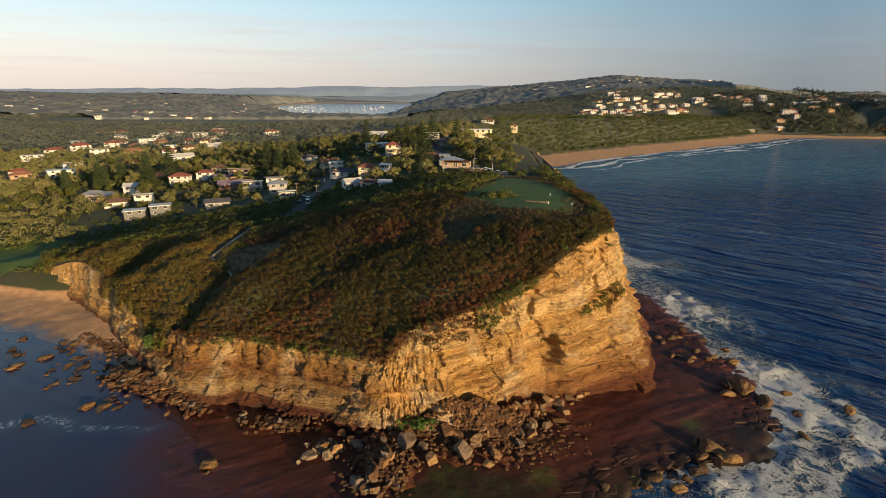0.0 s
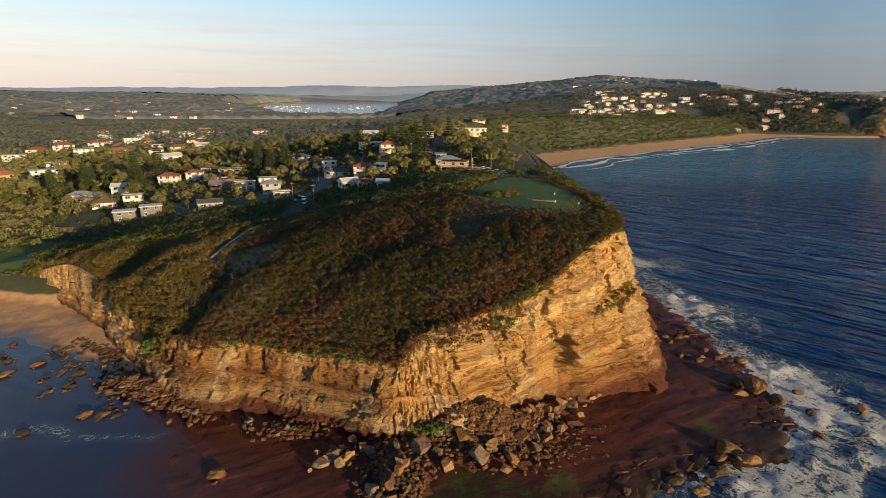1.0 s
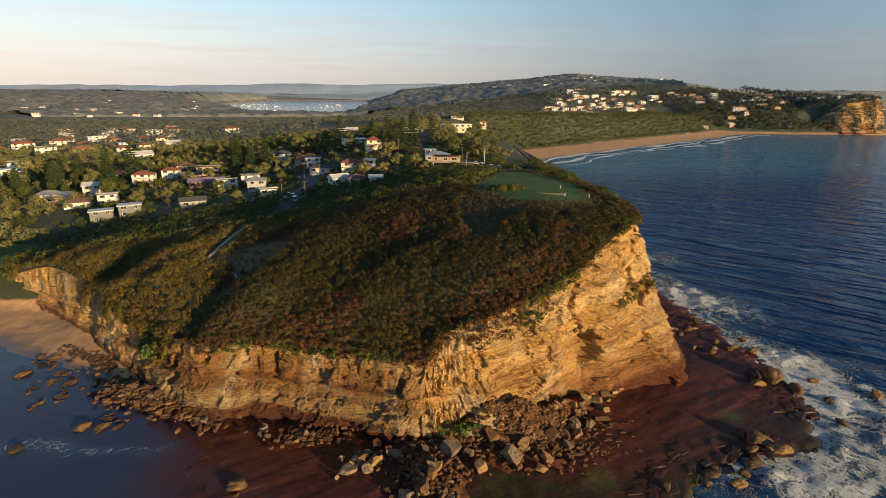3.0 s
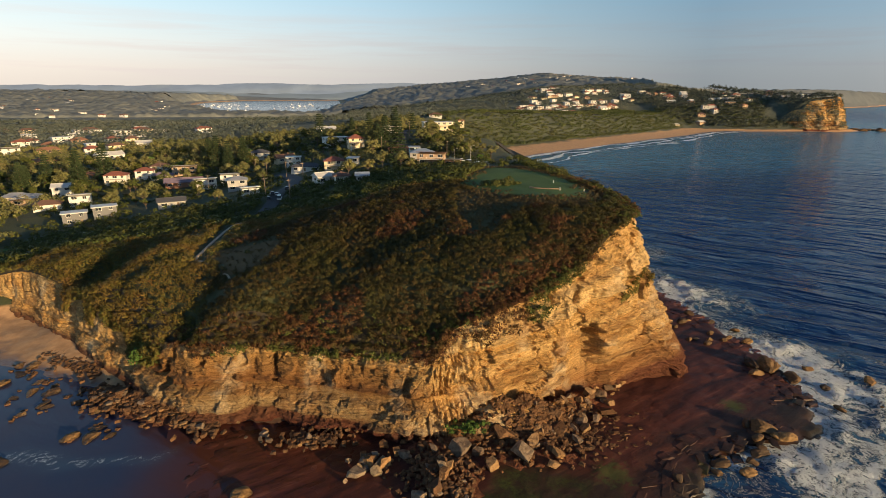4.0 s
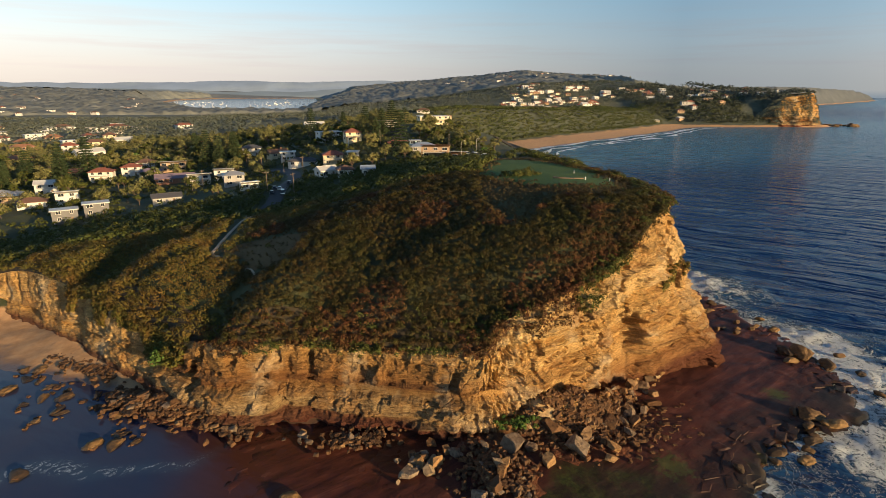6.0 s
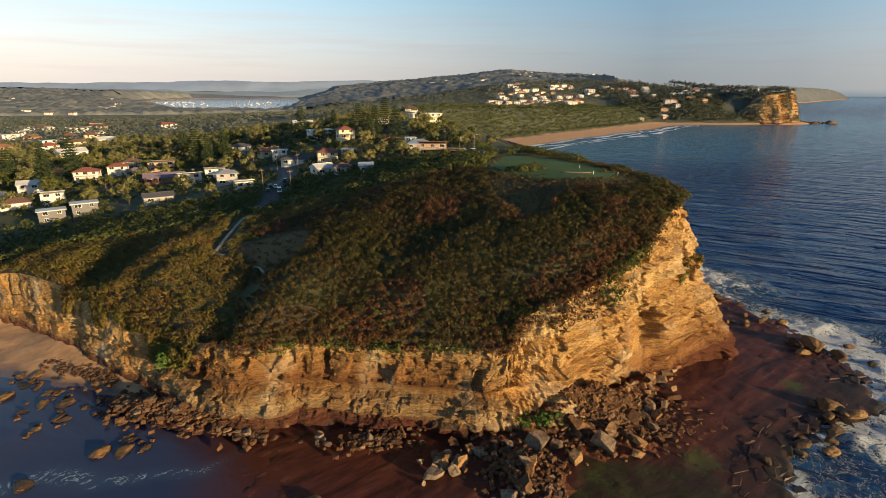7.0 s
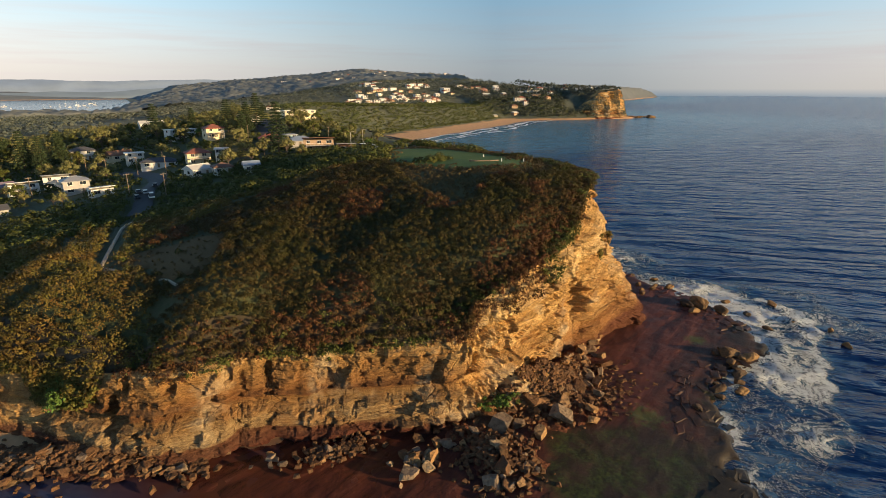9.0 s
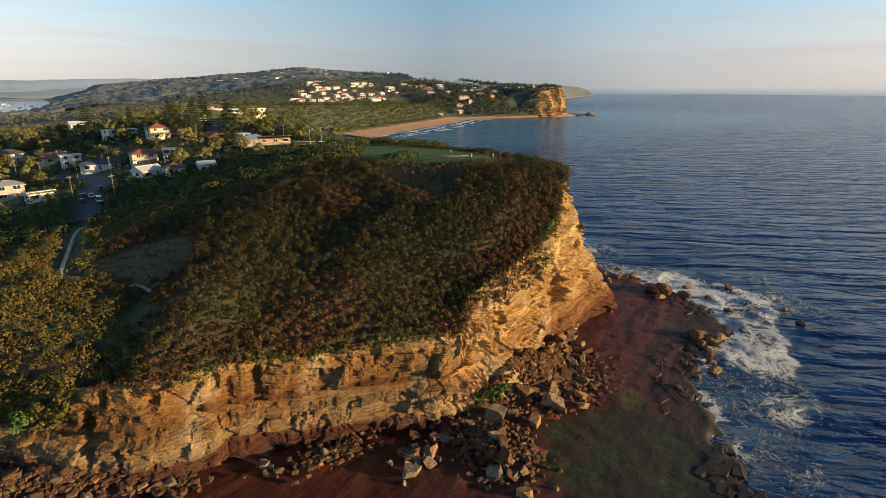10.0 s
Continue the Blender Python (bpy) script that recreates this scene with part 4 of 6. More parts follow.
bush_stuff("tussocks", x[ok], y[ok], gen, 0.34, 0.9, 14, 0.26, DRY_TUFT, "dry brown tussock grass in the clearing", -0.45)
x, y, gen = scatter(-80, -44, 142, 182, 4.5, 118)
ok = (inside_by(x, y, BARE) > -2) & (gen.random(x.shape) < 0.3)
bush_stuff("seedlings", x[ok], y[ok], gen, 0.9, 0.8, 40, 0.36, SHRUB, "scattered low shrubs in the clearing", -0.3)
x, y, gen = scatter(-2, 52, 148, 250, 1.1, 119)
rim = inside_by(x, y, LAWN)
ok = (rim > -4) & (rim < 3.5 + 3 * fbm(x / 7, y / 7, 0, 2, 120)) & (gen.random(x.shape) < 0.6)
bush_stuff("tussocks", x[ok], y[ok], gen, 0.4, 0.9, 14, 0.28, DRY_TUFT, "rough tussock grass round the lawn", -0.45)

x, y, gen = scatter(-2, 44, 138, 186, 0.95, 121)
ok = (inside_by(x, y, ROUGH) > -1) & (gen.random(x.shape) < 0.75)
bush_stuff("tussocks", x[ok], y[ok], gen, 0.45, 0.8, 16, 0.26, DRY_TUFT, "rough tussock grass in the hollow", -0.25)

# ---- lawn, bare patch and path, laid on the ground ----
def sheet(name, ring, step, lift, mat):
    xs = np.arange(min(p[0] for p in ring) - 2, max(p[0] for p in ring) + 2, step)
    ys = np.arange(min(p[1] for p in ring) - 2, max(p[1] for p in ring) + 2, step)
    X, Y = (a.ravel() for a in np.meshgrid(xs, ys, indexing="ij"))
    d = inside_by(X, Y, ring) + 2.6 * fbm(X / 5, Y / 5, 0, 3, 121)
    Z = ground(X, Y) + np.clip(d * 0.4, -0.6, lift) + 0.05 * fbm(X / 3, Y / 3, 0, 2, 123)
    f = grid_faces(len(xs), len(ys))
    f = f[(d > -1.5)[f].all(1)]
    return put(name, np_mesh(name, np.stack([X, Y, Z], 1), f), mat)


def strip(name, line, width, lift, mat, step=1.2):
    n = int(sum(math.dist(a[:2], b[:2]) for a, b in zip(line[:-1], line[1:])) / step) + 2
    c, s = glide(line, n)
    t = np.gradient(c, axis=0)
    t /= np.hypot(*t.T)[:, None]
    rows = []
    for k in np.linspace(-0.5, 0.5, 5):
        w = width * (1 + 0.12 * fbm(s / 4, k * 3 + 0 * s, 0, 2, 131))
        x, y = c[:, 0] + t[:, 1] * k * w, c[:, 1] - t[:, 0] * k * w
        rows.append(np.stack([x, y, ground(x, y) + lift - (0.35 if abs(k) == 0.5 else 0)], 1))
    v = np.stack(rows, 1)
    return put(name, np_mesh(name, v.reshape(-1, 3), grid_faces(n, 5)), mat)


def grass_material(name, a, b):
    m, t, p = material(name)
    w = world_place(t)
    f = calc(t, "ADD", calc(t, "MULTIPLY", noise_of(t, w, 0.12, 5), 0.6), calc(t, "MULTIPLY", noise_of(t, w, 2.5, 5), 0.4))
    set_in(t, p, Base_Color=ramp(t, f, [(0.35, a), (0.65, b)]), Roughness=0.85, Specular_IOR_Level=0.2, Normal=bump(t, noise_of(t, w, 6, 4), 0.6, 0.1))
    return m


GRASS = grass_material("mown_grass", (0.060, 0.105, 0.026), (0.095, 0.145, 0.036))
DRY = grass_material("dry_grass", (0.085, 0.056, 0.022), (0.135, 0.084, 0.034))
GRAVEL = plain("pale_gravel", (0.46, 0.37, 0.26), 0.9, 0, 0.15, 0.8)
TAR = plain("asphalt", (0.055, 0.055, 0.06), 0.85, 0, 0.15, 0.6)
tagged(sheet("lawn", LAWN, 1.5, 0.5, GRASS), "mown green lawn on the clifftop", "lawn", kind="structure")
DULL = grass_material("rough_grass", (0.055, 0.054, 0.018), (0.090, 0.074, 0.030))
tagged(sheet("rough_grass", ROUGH, 1.5, 0.3, DULL), "dark rough grass in a hollow beside the lawn", "grass", kind="structure")
FIELD = [(-222, 262), (-202, 264), (-176, 254), (-152, 228), (-147, 212), (-160, 211), (-182, 213), (-205, 222), (-225, 240)]
tagged(sheet("field", FIELD, 2.0, 0.4, GRASS), "rough green grass field behind the western beach", "field", kind="structure")
tagged(sheet("bare_patch", BARE, 1.5, 0.45, DRY), "brown dry grass clearing beside the path", "clearing", kind="structure")
tagged(strip("path", PATH_LINE, 1.0, 0.40, GRAVEL), "pale winding gravel footpath through the heath", "path", kind="structure")
tagged(strip("path", SPUR, 0.5, 0.36, GRAVEL), "short pale spur of the footpath", "path", kind="structure")
tagged(strip("road", ROAD_1, 7.0, 0.6, TAR), "dark asphalt street ending at the reserve", "road", kind="structure")
tagged(strip("road", ROAD_2, 8.0, 0.6, TAR), "asphalt street and car park by the lawn", "road", kind="structure")

# ---- trees ----
def broadleaf(seed, tall, wide, mat):
    gen = np.random.default_rng(seed)
    thing = new("tree")
    bm = bmesh.new()
    tube(bm, (0, 0, -1), (0.1, 0.1, tall * 0.42), 0.28, 0.2)
    n = 10
    at = []
    for k in range(n):
        a = k * math.tau / n + gen.uniform(-0.4, 0.4)
        r = wide * gen.uniform(0.35, 0.7) if k else 0.0
        c = Vector((r * math.cos(a), r * math.sin(a), tall * gen.uniform(0.5, 0.82) if k else tall * 0.85))
        tube(bm, (0.1, 0.1, tall * 0.36), c, 0.14, 0.05, 5)
        at.append(c)
    part("trunk", bm, BARK, thing)
    c = np.array([tuple(p) for p in at])
    rad = np.stack([wide * gen.uniform(0.26, 0.46, n), wide * gen.uniform(0.26, 0.46, n), tall * gen.uniform(0.11, 0.19, n)], 1)
    v, f = leaf_cloud(c, rad, 66, np.full(n, 0.66), gen, 0.1, -0.4, 0.26)
    put("crown", np_mesh("crown", v, f, False), mat, thing)
    return thing


def norfolk(seed, tall, mat):
    gen = np.random.default_rng(seed)
    thing = new("pine_tree")
    part("trunk", tube(bmesh.new(), (0, 0, -1), (0, 0, tall * 0.97), 0.38, 0.06), BARK, thing)
    cs, rs = [], []
    tiers = 15
    for i in range(tiers):
        z = tall * (0.12 + 0.86 * i / (tiers - 1))
        reach = tall * 0.23 * (1 - i / tiers) ** 0.8 + 0.3
        for k in range(6):
            a = k * math.tau / 6 + i * 0.5 + gen.uniform(-0.2, 0.2)
            for q in (0.35, 0.7, 1.0):
                cs.append((reach * q * math.cos(a), reach * q * math.sin(a), z - 0.25 * reach * q * 0.5 + gen.uniform(-0.15, 0.15)))
                rs.append((0.05 * tall, 0.05 * tall, 0.45))
    v, f = leaf_cloud(np.array(cs), np.array(rs), 16, np.full(len(cs), 0.6), gen)
    put("crown", np_mesh("crown", v, f, False), mat, thing)
    return thing


HOUSE_SPOTS = []


def free_of_houses(x, y, gap=1.0):
    ok = np.ones(np.shape(x), bool)
    for hx, hy, r in HOUSE_SPOTS:
        ok &= np.hypot(x - hx, y - hy) > r + gap
    return ok

# ---- houses ----
PAINT = {
    "white": plain("white_render", (0.64, 0.62, 0.58), 0.7, 0, 0.05, 0.5), "cream": plain("cream_render", (0.66, 0.56, 0.38), 0.75, 0, 0.06, 0.5),
    # first entry: grey cladding with the shade on two houses painted in darker
    "shaded_grey": plain("shaded_grey_cladding", (0.16, 0.16, 0.165), 0.75, 0, 0.08, 0.6), "grey": plain("grey_cladding", (0.36, 0.35, 0.34), 0.75, 0, 0.08, 0.6), "tan": plain("tan_brick", (0.42, 0.29, 0.19), 0.85, 0, 0.12, 1.2),
    "brick": plain("red_brown_brick", (0.30, 0.15, 0.09), 0.85, 0, 0.14, 1.2), "teal": plain("pale_teal_render", (0.32, 0.50, 0.52), 0.7, 0, 0.06, 0.5),
}
ROOF = {
    "red": plain("terracotta_tiles", (0.25, 0.085, 0.055), 0.8, 0, 0.16, 1.4), "brown": plain("brown_tiles", (0.16, 0.085, 0.06), 0.85, 0, 0.15, 1.4),
    "grey": plain("grey_metal_roof", (0.30, 0.31, 0.33), 0.5, 0.2, 0.08, 0.8), "pale": plain("pale_metal_roof", (0.56, 0.55, 0.52), 0.5, 0.1, 0.07, 0.8),
    "dark": plain("charcoal_tiles", (0.075, 0.075, 0.085), 0.8, 0, 0.14, 1.4), "blue": plain("blue_grey_metal_roof", (0.27, 0.33, 0.42), 0.45, 0.2, 0.08, 0.8),
    "orange": plain("orange_tiles", (0.28, 0.135, 0.075), 0.8, 0, 0.15, 1.4), "plum": plain("plum_grey_tiles", (0.20, 0.15, 0.19), 0.8, 0, 0.12, 1.2),
}
TRIM = plain("white_trim", (0.78, 0.77, 0.74), 0.55, 0, 0.04)
TIMBER = plain("weathered_timber", (0.24, 0.17, 0.11), 0.85, 0, 0.2, 1.5)
CONCRETE = plain("concrete", (0.42, 0.40, 0.37), 0.9, 0, 0.1, 0.7)


def glass_material():
    m, t, p = material("window_glass")
    set_in(t, p, Base_Color=(0.025, 0.032, 0.040), Roughness=0.06, IOR=1.5, Specular_IOR_Level=0.6)
    return m


GLASS = glass_material()


def roof_mesh(kind, w, d, z, over=0.6):
    """Hip, gable, skillion or flat roof with eaves and thickness."""
    bm = bmesh.new()
    a, b, th = w / 2 + over, d / 2 + over, 0.22
    if kind == "flat":
        box(bm, -a, -b, z, a, b, z + 0.3)
        box(bm, -a + 0.3, -b + 0.3, z + 0.3, a - 0.3, b - 0.3, z + 0.36)
        return bm
    h = min(w, d) * (0.24 if kind == "hip" else 0.27)
    if kind == "skillion":
        h = d * 0.13
        pts = [(-a, -b, z + h), (a, -b, z + h), (a, b, z), (-a, b, z)]
        tops = [(0, 1, 2, 3)]
    elif w >= d:
        r = a - (b if kind == "hip" else 0)
        pts = [(-a, -b, z), (a, -b, z), (a, b, z), (-a, b, z), (-r, 0, z + h), (r, 0, z + h)]
        tops = [(0, 1, 5, 4), (2, 3, 4, 5), (1, 2, 5), (3, 0, 4)]
    else:
        r = b - (a if kind == "hip" else 0)
        pts = [(-a, -b, z), (a, -b, z), (a, b, z), (-a, b, z), (0, -r, z + h), (0, r, z + h)]
        tops = [(1, 2, 5, 4), (3, 0, 4, 5), (0, 1, 4), (2, 3, 5)]
    v = [bm.verts.new((x, y, q + th)) for x, y, q in pts]
    u = [bm.verts.new((x, y, q - (0.02 if i < 4 else 0.1))) for i, (x, y, q) in enumerate(pts)]
    for f in tops:
        bm.faces.new([v[i] for i in f])
    for i in range(4):
        j = (i + 1) % 4
        bm.faces.new((u[i], u[j], v[j], v[i]))
    bm.faces.new([u[i] for i in (3, 2, 1, 0)])
    if kind != "skillion":
        tube(bm, tuple(Vector(pts[4]) + Vector((0, 0, th))), tuple(Vector(pts[5]) + Vector((0, 0, th))), 0.14, 0.14, 5)
    return bm


def window(thing, x, y, z, w, h, side, far=False):
    """A glazed window with frame, sill and mullion set in a wall. side: -y, +y, -x, +x."""
    rot = {"front": 0, "back": 180, "right": 90, "left": -90}[side]
    m = pose(x, y, z, 0, 0, rot)
    pane = bmesh.new()
    box(pane, -w / 2, -0.05, 0, w / 2, 0.08, h)
    pane.transform(m)
    ob = part("window", pane, GLASS, thing)
    if far:
        return ob
    fr = bmesh.new()
    for x0, x1, z0, z1 in ((-w / 2 - 0.09, -w / 2, -0.09, h + 0.09), (w / 2, w / 2 + 0.09, -0.09, h + 0.09), (-w / 2, w / 2, -0.09, 0), (-w / 2, w / 2, h, h + 0.09), (-0.035, 0.035, 0, h)):
        box(fr, x0, -0.11, z0, x1, 0.06, z1)
    fr.transform(m)
    part("frame", fr, TRIM, ob)
    return ob


def house(x, y, w, d, floors, yaw, roof, wall, cover, label, extras="", far=False, group=""):
    gen = random.Random(int(x * 7 + y * 13))
    thing = new("house")
    if not far:
        w, d = w * 0.82, d * 0.82
    top = 2.6 * floors
    bm = bmesh.new()
    box(bm, -w / 2, -d / 2, -3.5, w / 2, d / 2, top)
    if roof == "gable":
        h = min(w, d) * 0.27
        if w >= d:
            for sx in (-w / 2 + 0.02, w / 2 - 0.02):
                bm.faces.new([bm.verts.new(p) for p in ((sx, -d / 2, top), (sx, d / 2, top), (sx, 0, top + h))])
        else:
            for sy in (-d / 2 + 0.02, d / 2 - 0.02):
                bm.faces.new([bm.verts.new(p) for p in ((-w / 2, sy, top), (w / 2, sy, top), (0, sy, top + h))])
    part("wall", bm, PAINT[wall], thing)
    part("roof", roof_mesh(roof, w, d, top), ROOF[cover], thing)
    for fl in range(floors):
        z = 2.9 * fl + 0.85
        n = max(2, int(w / (4.2 if not far else 6.0)))
        for k in range(n):
            cx = -w / 2 + w * (k + 0.5) / n + gen.uniform(-0.3, 0.3)
            ww = gen.choice((1.4, 1.8, 2.4))
            if fl == 0 and k == n // 2 and not far:
                door = bmesh.new()
                box(door, cx - 0.5, -d / 2 - 0.09, 0.05, cx + 0.5, -d / 2 + 0.05, 2.1)
                part("door", door, TIMBER, thing)
                continue
            window(thing, cx, -d / 2 - 0.02, z, ww, 1.35 if fl or gen.random() < 0.6 else 1.2, "front", far)
        if not far:
            for sd, px_ in (("right", w / 2 + 0.02), ("left", -w / 2 - 0.02)):
                for k in range(max(1, int(d / 5))):
                    cy = -d / 2 + d * (k + 0.5) / max(1, int(d / 5))
                    window(thing, px_, cy, z, gen.choice((1.0, 1.5)), 1.2, sd, True)
        else:
            window(thing, w / 2 + 0.02, 0, z, 1.6, 1.3, "right", True)
    if "balcony" in extras and floors > 1:
        bm = bmesh.new()
        box(bm, -w * 0.42, -d / 2 - 2.2, 2.72, w * 0.42, -d / 2 - 0.03, 2.95)
        deck = part("balcony", bm, CONCRETE, thing)
        bm = bmesh.new()
        for k in range(7):
            bx = -w * 0.41 + w * 0.82 * k / 6
            box(bm, bx - 0.03, -d / 2 - 2.18, 2.95, bx + 0.03, -d / 2 - 2.12, 3.95)
        box(bm, -w * 0.42, -d / 2 - 2.2, 3.95, w * 0.42, -d / 2 - 2.1, 4.03)
        part("rail", bm, TRIM, deck)
        for sx in (-0.4, 0.4):
            part("post", box(bmesh.new(), w * sx - 0.1, -d / 2 - 2.15, -2.5, w * sx + 0.1, -d / 2 - 1.95, 2.72), TRIM, thing)
    if "chimney" in extras:
        part("chimney", box(bmesh.new(), w * 0.2, d * 0.1, top, w * 0.2 + 0.7, d * 0.1 + 0.7, top + min(w, d) * 0.27 + 0.9), PAINT["brick"], thing)
    if "garage" in extras:
        part("garage_door", box(bmesh.new(), -w * 0.44, -d / 2 - 0.08, 0.02, -w * 0.44 + 2.6, -d / 2 + 0.04, 2.2), TRIM, thing)
    if "wing" in extras:
        bm = bmesh.new()
        box(bm, w / 2 - 0.2, -d / 2 - 3.0, -3.5, w / 2 + 4.4, d / 4, 2.8)
        wing = part("wing", bm, PAINT[wall], thing)
        rf = roof_mesh("hip" if roof != "flat" else "flat", 4.8, d * 0.75 + 3, 2.8, 0.4)
        rf.transform(pose(w / 2 + 2.1, -d / 8 - 1.5, 0))
        part("wing_roof", rf, ROOF[cover], thing)
        bm = bmesh.new()
        box(bm, w / 2 + 1.2, -d / 2 - 3.06, 0.9, w / 2 + 3.2, -d / 2 - 2.95, 2.1)
        part("window", bm, GLASS, thing)
    if "solar" in extras:
        bm = bmesh.new()
        box(bm, -w * 0.3, -d * 0.3, top + 0.42, w * 0.3, d * 0.25, top + 0.50)
        part("solar_panel", bm, GLASS, thing)
    zs = [at_ground(x + u, y + v) for u in (-w / 3, w / 3) for v in (-d / 3, d / 3)]
    thing.matrix_basis = pose(x, y, sum(zs) / 4 + 0.35, 0, 0, yaw)
    HOUSE_SPOTS.append((x, y, max(w, d) * 0.55))
    return tagged(thing, label, "house", group or "houses of the suburb")


# foot of the headland, west
house(-162, 281, 12, 8, 2, 24, "flat", "shaded_grey", "pale", "grey two-storey flat-roofed house above the bay", "")
house(-151, 286.5, 12, 8, 2, 24, "flat", "shaded_grey", "pale", "grey two-storey flat-roofed house above the bay", "")
house(-193, 318, 15, 9, 1, 20, "hip", "white", "brown", "white single-storey house with a brown tiled roof", "")
house(-178, 321, 12, 9, 2, 20, "skillion", "white", "pale", "white house with a pale sloping roof", "")
house(-226, 350, 18, 10, 1, 12, "hip", "cream", "grey", "cream bungalow with a grey roof", "wing")
house(-204, 357, 13, 9, 2, 15, "gable", "white", "pale", "white gabled house with a pale roof", "")
house(-215, 338, 14, 9, 1, 15, "skillion", "tan", "grey", "low tan house with a grey metal roof", "")
house(-186, 386, 16, 10, 2, 8, "hip", "white", "red", "white two-storey house with a red tiled roof", "balcony")
house(-171, 393, 13, 9, 2, 8, "hip", "white", "red", "white two-storey house with a red tiled roof", "")
house(-157, 384, 15, 9, 1, 5, "hip", "cream", "plum", "cream house with a plum-grey roof", "")
house(-146, 394, 18, 10, 2, 10, "skillion", "tan", "grey", "tan brick house with a grey sloping roof", "")
house(-172, 424, 14, 10, 1, 5, "hip", "white", "brown", "white house with a brown roof among trees", "")
house(-134, 352, 25, 10, 1, 14, "gable", "brick", "plum", "long brick house with a plum-grey roof", "")
house(-117, 335, 14, 9, 2, 18, "skillion", "white", "pale", "white two-storey house with a curved pale roof", "balcony")
house(-105, 343, 13, 9, 2, 10, "skillion", "white", "grey", "white two-storey house with large windows", "")
house(-94, 311, 12, 9, 2, 14, "hip", "grey", "grey", "grey house with a grey hipped roof", "")
house(-83, 288, 10, 7, 1, 20, "skillion", "white", "pale", "small white shed-roofed house by the street", "")
house(-121, 289, 15, 7, 1, 20, "gable", "grey", "dark", "long low grey house with solar panels on its roof", "solar")
house(-210, 412, 12, 9, 1, 8, "gable", "tan", "orange", "small tan cottage with an orange roof", "chimney")
# along the street over the headland
house(-100, 417, 15, 10, 2, 8, "hip", "white", "dark", "white two-storey house with a charcoal roof", "balcony")
house(-80, 393, 15, 10, 1, 28, "gable", "cream", "orange", "cream gabled house with an orange-brown roof", "chimney")
house(-60, 338, 20, 9, 1, -6, "hip", "white", "dark", "long white house with a dark roof", "")
house(-72, 377, 11, 8, 2, 5, "flat", "white", "pale", "white flat-roofed house by the street", "")
house(-43, 322, 13, 10, 2, 4, "hip", "cream", "red", "cream two-storey house with a red roof", "balcony")
house(-32, 320, 7, 9, 2, -8, "flat", "white", "pale", "white rounded two-storey house", "")
house(-46, 281, 11, 8, 1, 30, "gable", "white", "pale", "small white gabled house in the shade", "")
house(-37, 274, 9, 8, 1, 5, "hip", "white", "brown", "small white house with a brown roof", "")
house(-27, 262, 7, 6, 1, 0, "gable", "white", "blue", "small white cottage with a blue-grey roof", "")
house(-46, 408, 20, 11, 2, 22, "flat", "white", "pale", "large white modern house with two storeys", "balcony")
house(-31, 363, 12, 10, 2, 12, "hip", "cream", "red", "cream two-storey house with a red roof", "balcony")
house(-5, 337, 14, 9, 1, -4, "hip", "brick", "red", "brick house with a dark red roof", "")
house(3, 324, 7, 8, 2, 0, "flat", "teal", "grey", "pale teal house with wide windows", "")
house(9, 290, 17, 11, 2, -14, "skillion", "tan", "brown", "large brown timber house with sloping roofs", "balcony")
house(7, 318, 16, 10, 1, -10, "hip", "grey", "blue", "grey house with a blue-grey metal roof", "")
house(17, 272, 9, 8, 1, -14, "skillion", "brick", "grey", "low brick wing house by the car park", "")
house(28, 408, 26, 12, 2, 6, "flat", "cream", "pale", "large cream house on the ridge", "balcony")
house(8, 412, 15, 10, 1, 6, "hip", "white", "red", "white house with a red roof on the ridge", "")
house(-6, 398, 14, 10, 2, 6, "skillion", "grey", "grey", "grey two-storey house on the ridge", "")
house(46, 440, 17, 10, 1, -12, "gable", "white", "pale", "white gabled house above the bay", "")
house(62, 476, 16, 10, 1, -20, "hip", "cream", "dark", "cream house with a charcoal roof above the bay", "")
house(-62, 560, 22, 11, 2, 10, "gable", "white", "pale", "large white gabled house among the trees", "")
house(60, 560, 17, 10, 2, -10, "flat", "white", "pale", "white house at the top of the green slope", "")
house(92, 690, 20, 11, 2, -12, "hip", "cream", "orange", "cream house with an orange roof on the ridge", "")
house(60, 660, 18, 11, 1, -12, "hip", "white", "brown", "white house with a brown roof on the ridge", "")
house(588, 1014, 15, 8, 1, -30, "hip", "cream", "pale", "small cream surf clubhouse on the beach", "")

# sunlit rows further back in the valley
BACK = [(-408, 705), (-376, 704), (-352, 692), (-401, 844), (-428, 826), (-416, 862), (-372, 848), (-352, 866), (-317, 697), (-307, 625), (-337, 601), (-365, 586),
        (-299, 724), (-283, 664), (-248, 523), (-229, 748), (-157, 522), (-390, 760), (-440, 750), (-335, 770), (-300, 810), (-270, 590), (-455, 690), (-420, 640), (-590, 960), (-454, 784), (-369, 664), (-427, 851), (-444, 940), (-324, 813), (-251, 611), (-288, 581), (-438, 623), (-418, 560), (-349, 451), (-332, 490), (-480, 830), (-520, 900), (-362, 905), (-395, 660), (-365, 470), (-318, 455), (-300, 520)]
STYLES = [("hip", "white", "red", "white house with a red roof in the valley"), ("gable", "white", "pale", "white gabled house in the valley"), ("hip", "cream", "brown", "cream house with a brown roof in the valley"),
          ("skillion", "white", "grey", "white house with a sloping grey roof in the valley"), ("hip", "tan", "orange", "tan house with an orange roof in the valley"), ("flat", "white", "pale", "white flat-roofed house in the valley")]
for k, (hx, hy) in enumerate(BACK):
    kind, wall, cover, label = STYLES[(k * 5 + k // 4) % 6]
    house(hx, hy, 13 + (k * 7) % 9, 9 + k % 3, 1 + (k * 3) % 2, 25 + (k * 17) % 20, kind, wall, cover, label, far=True, group="houses in the valley")

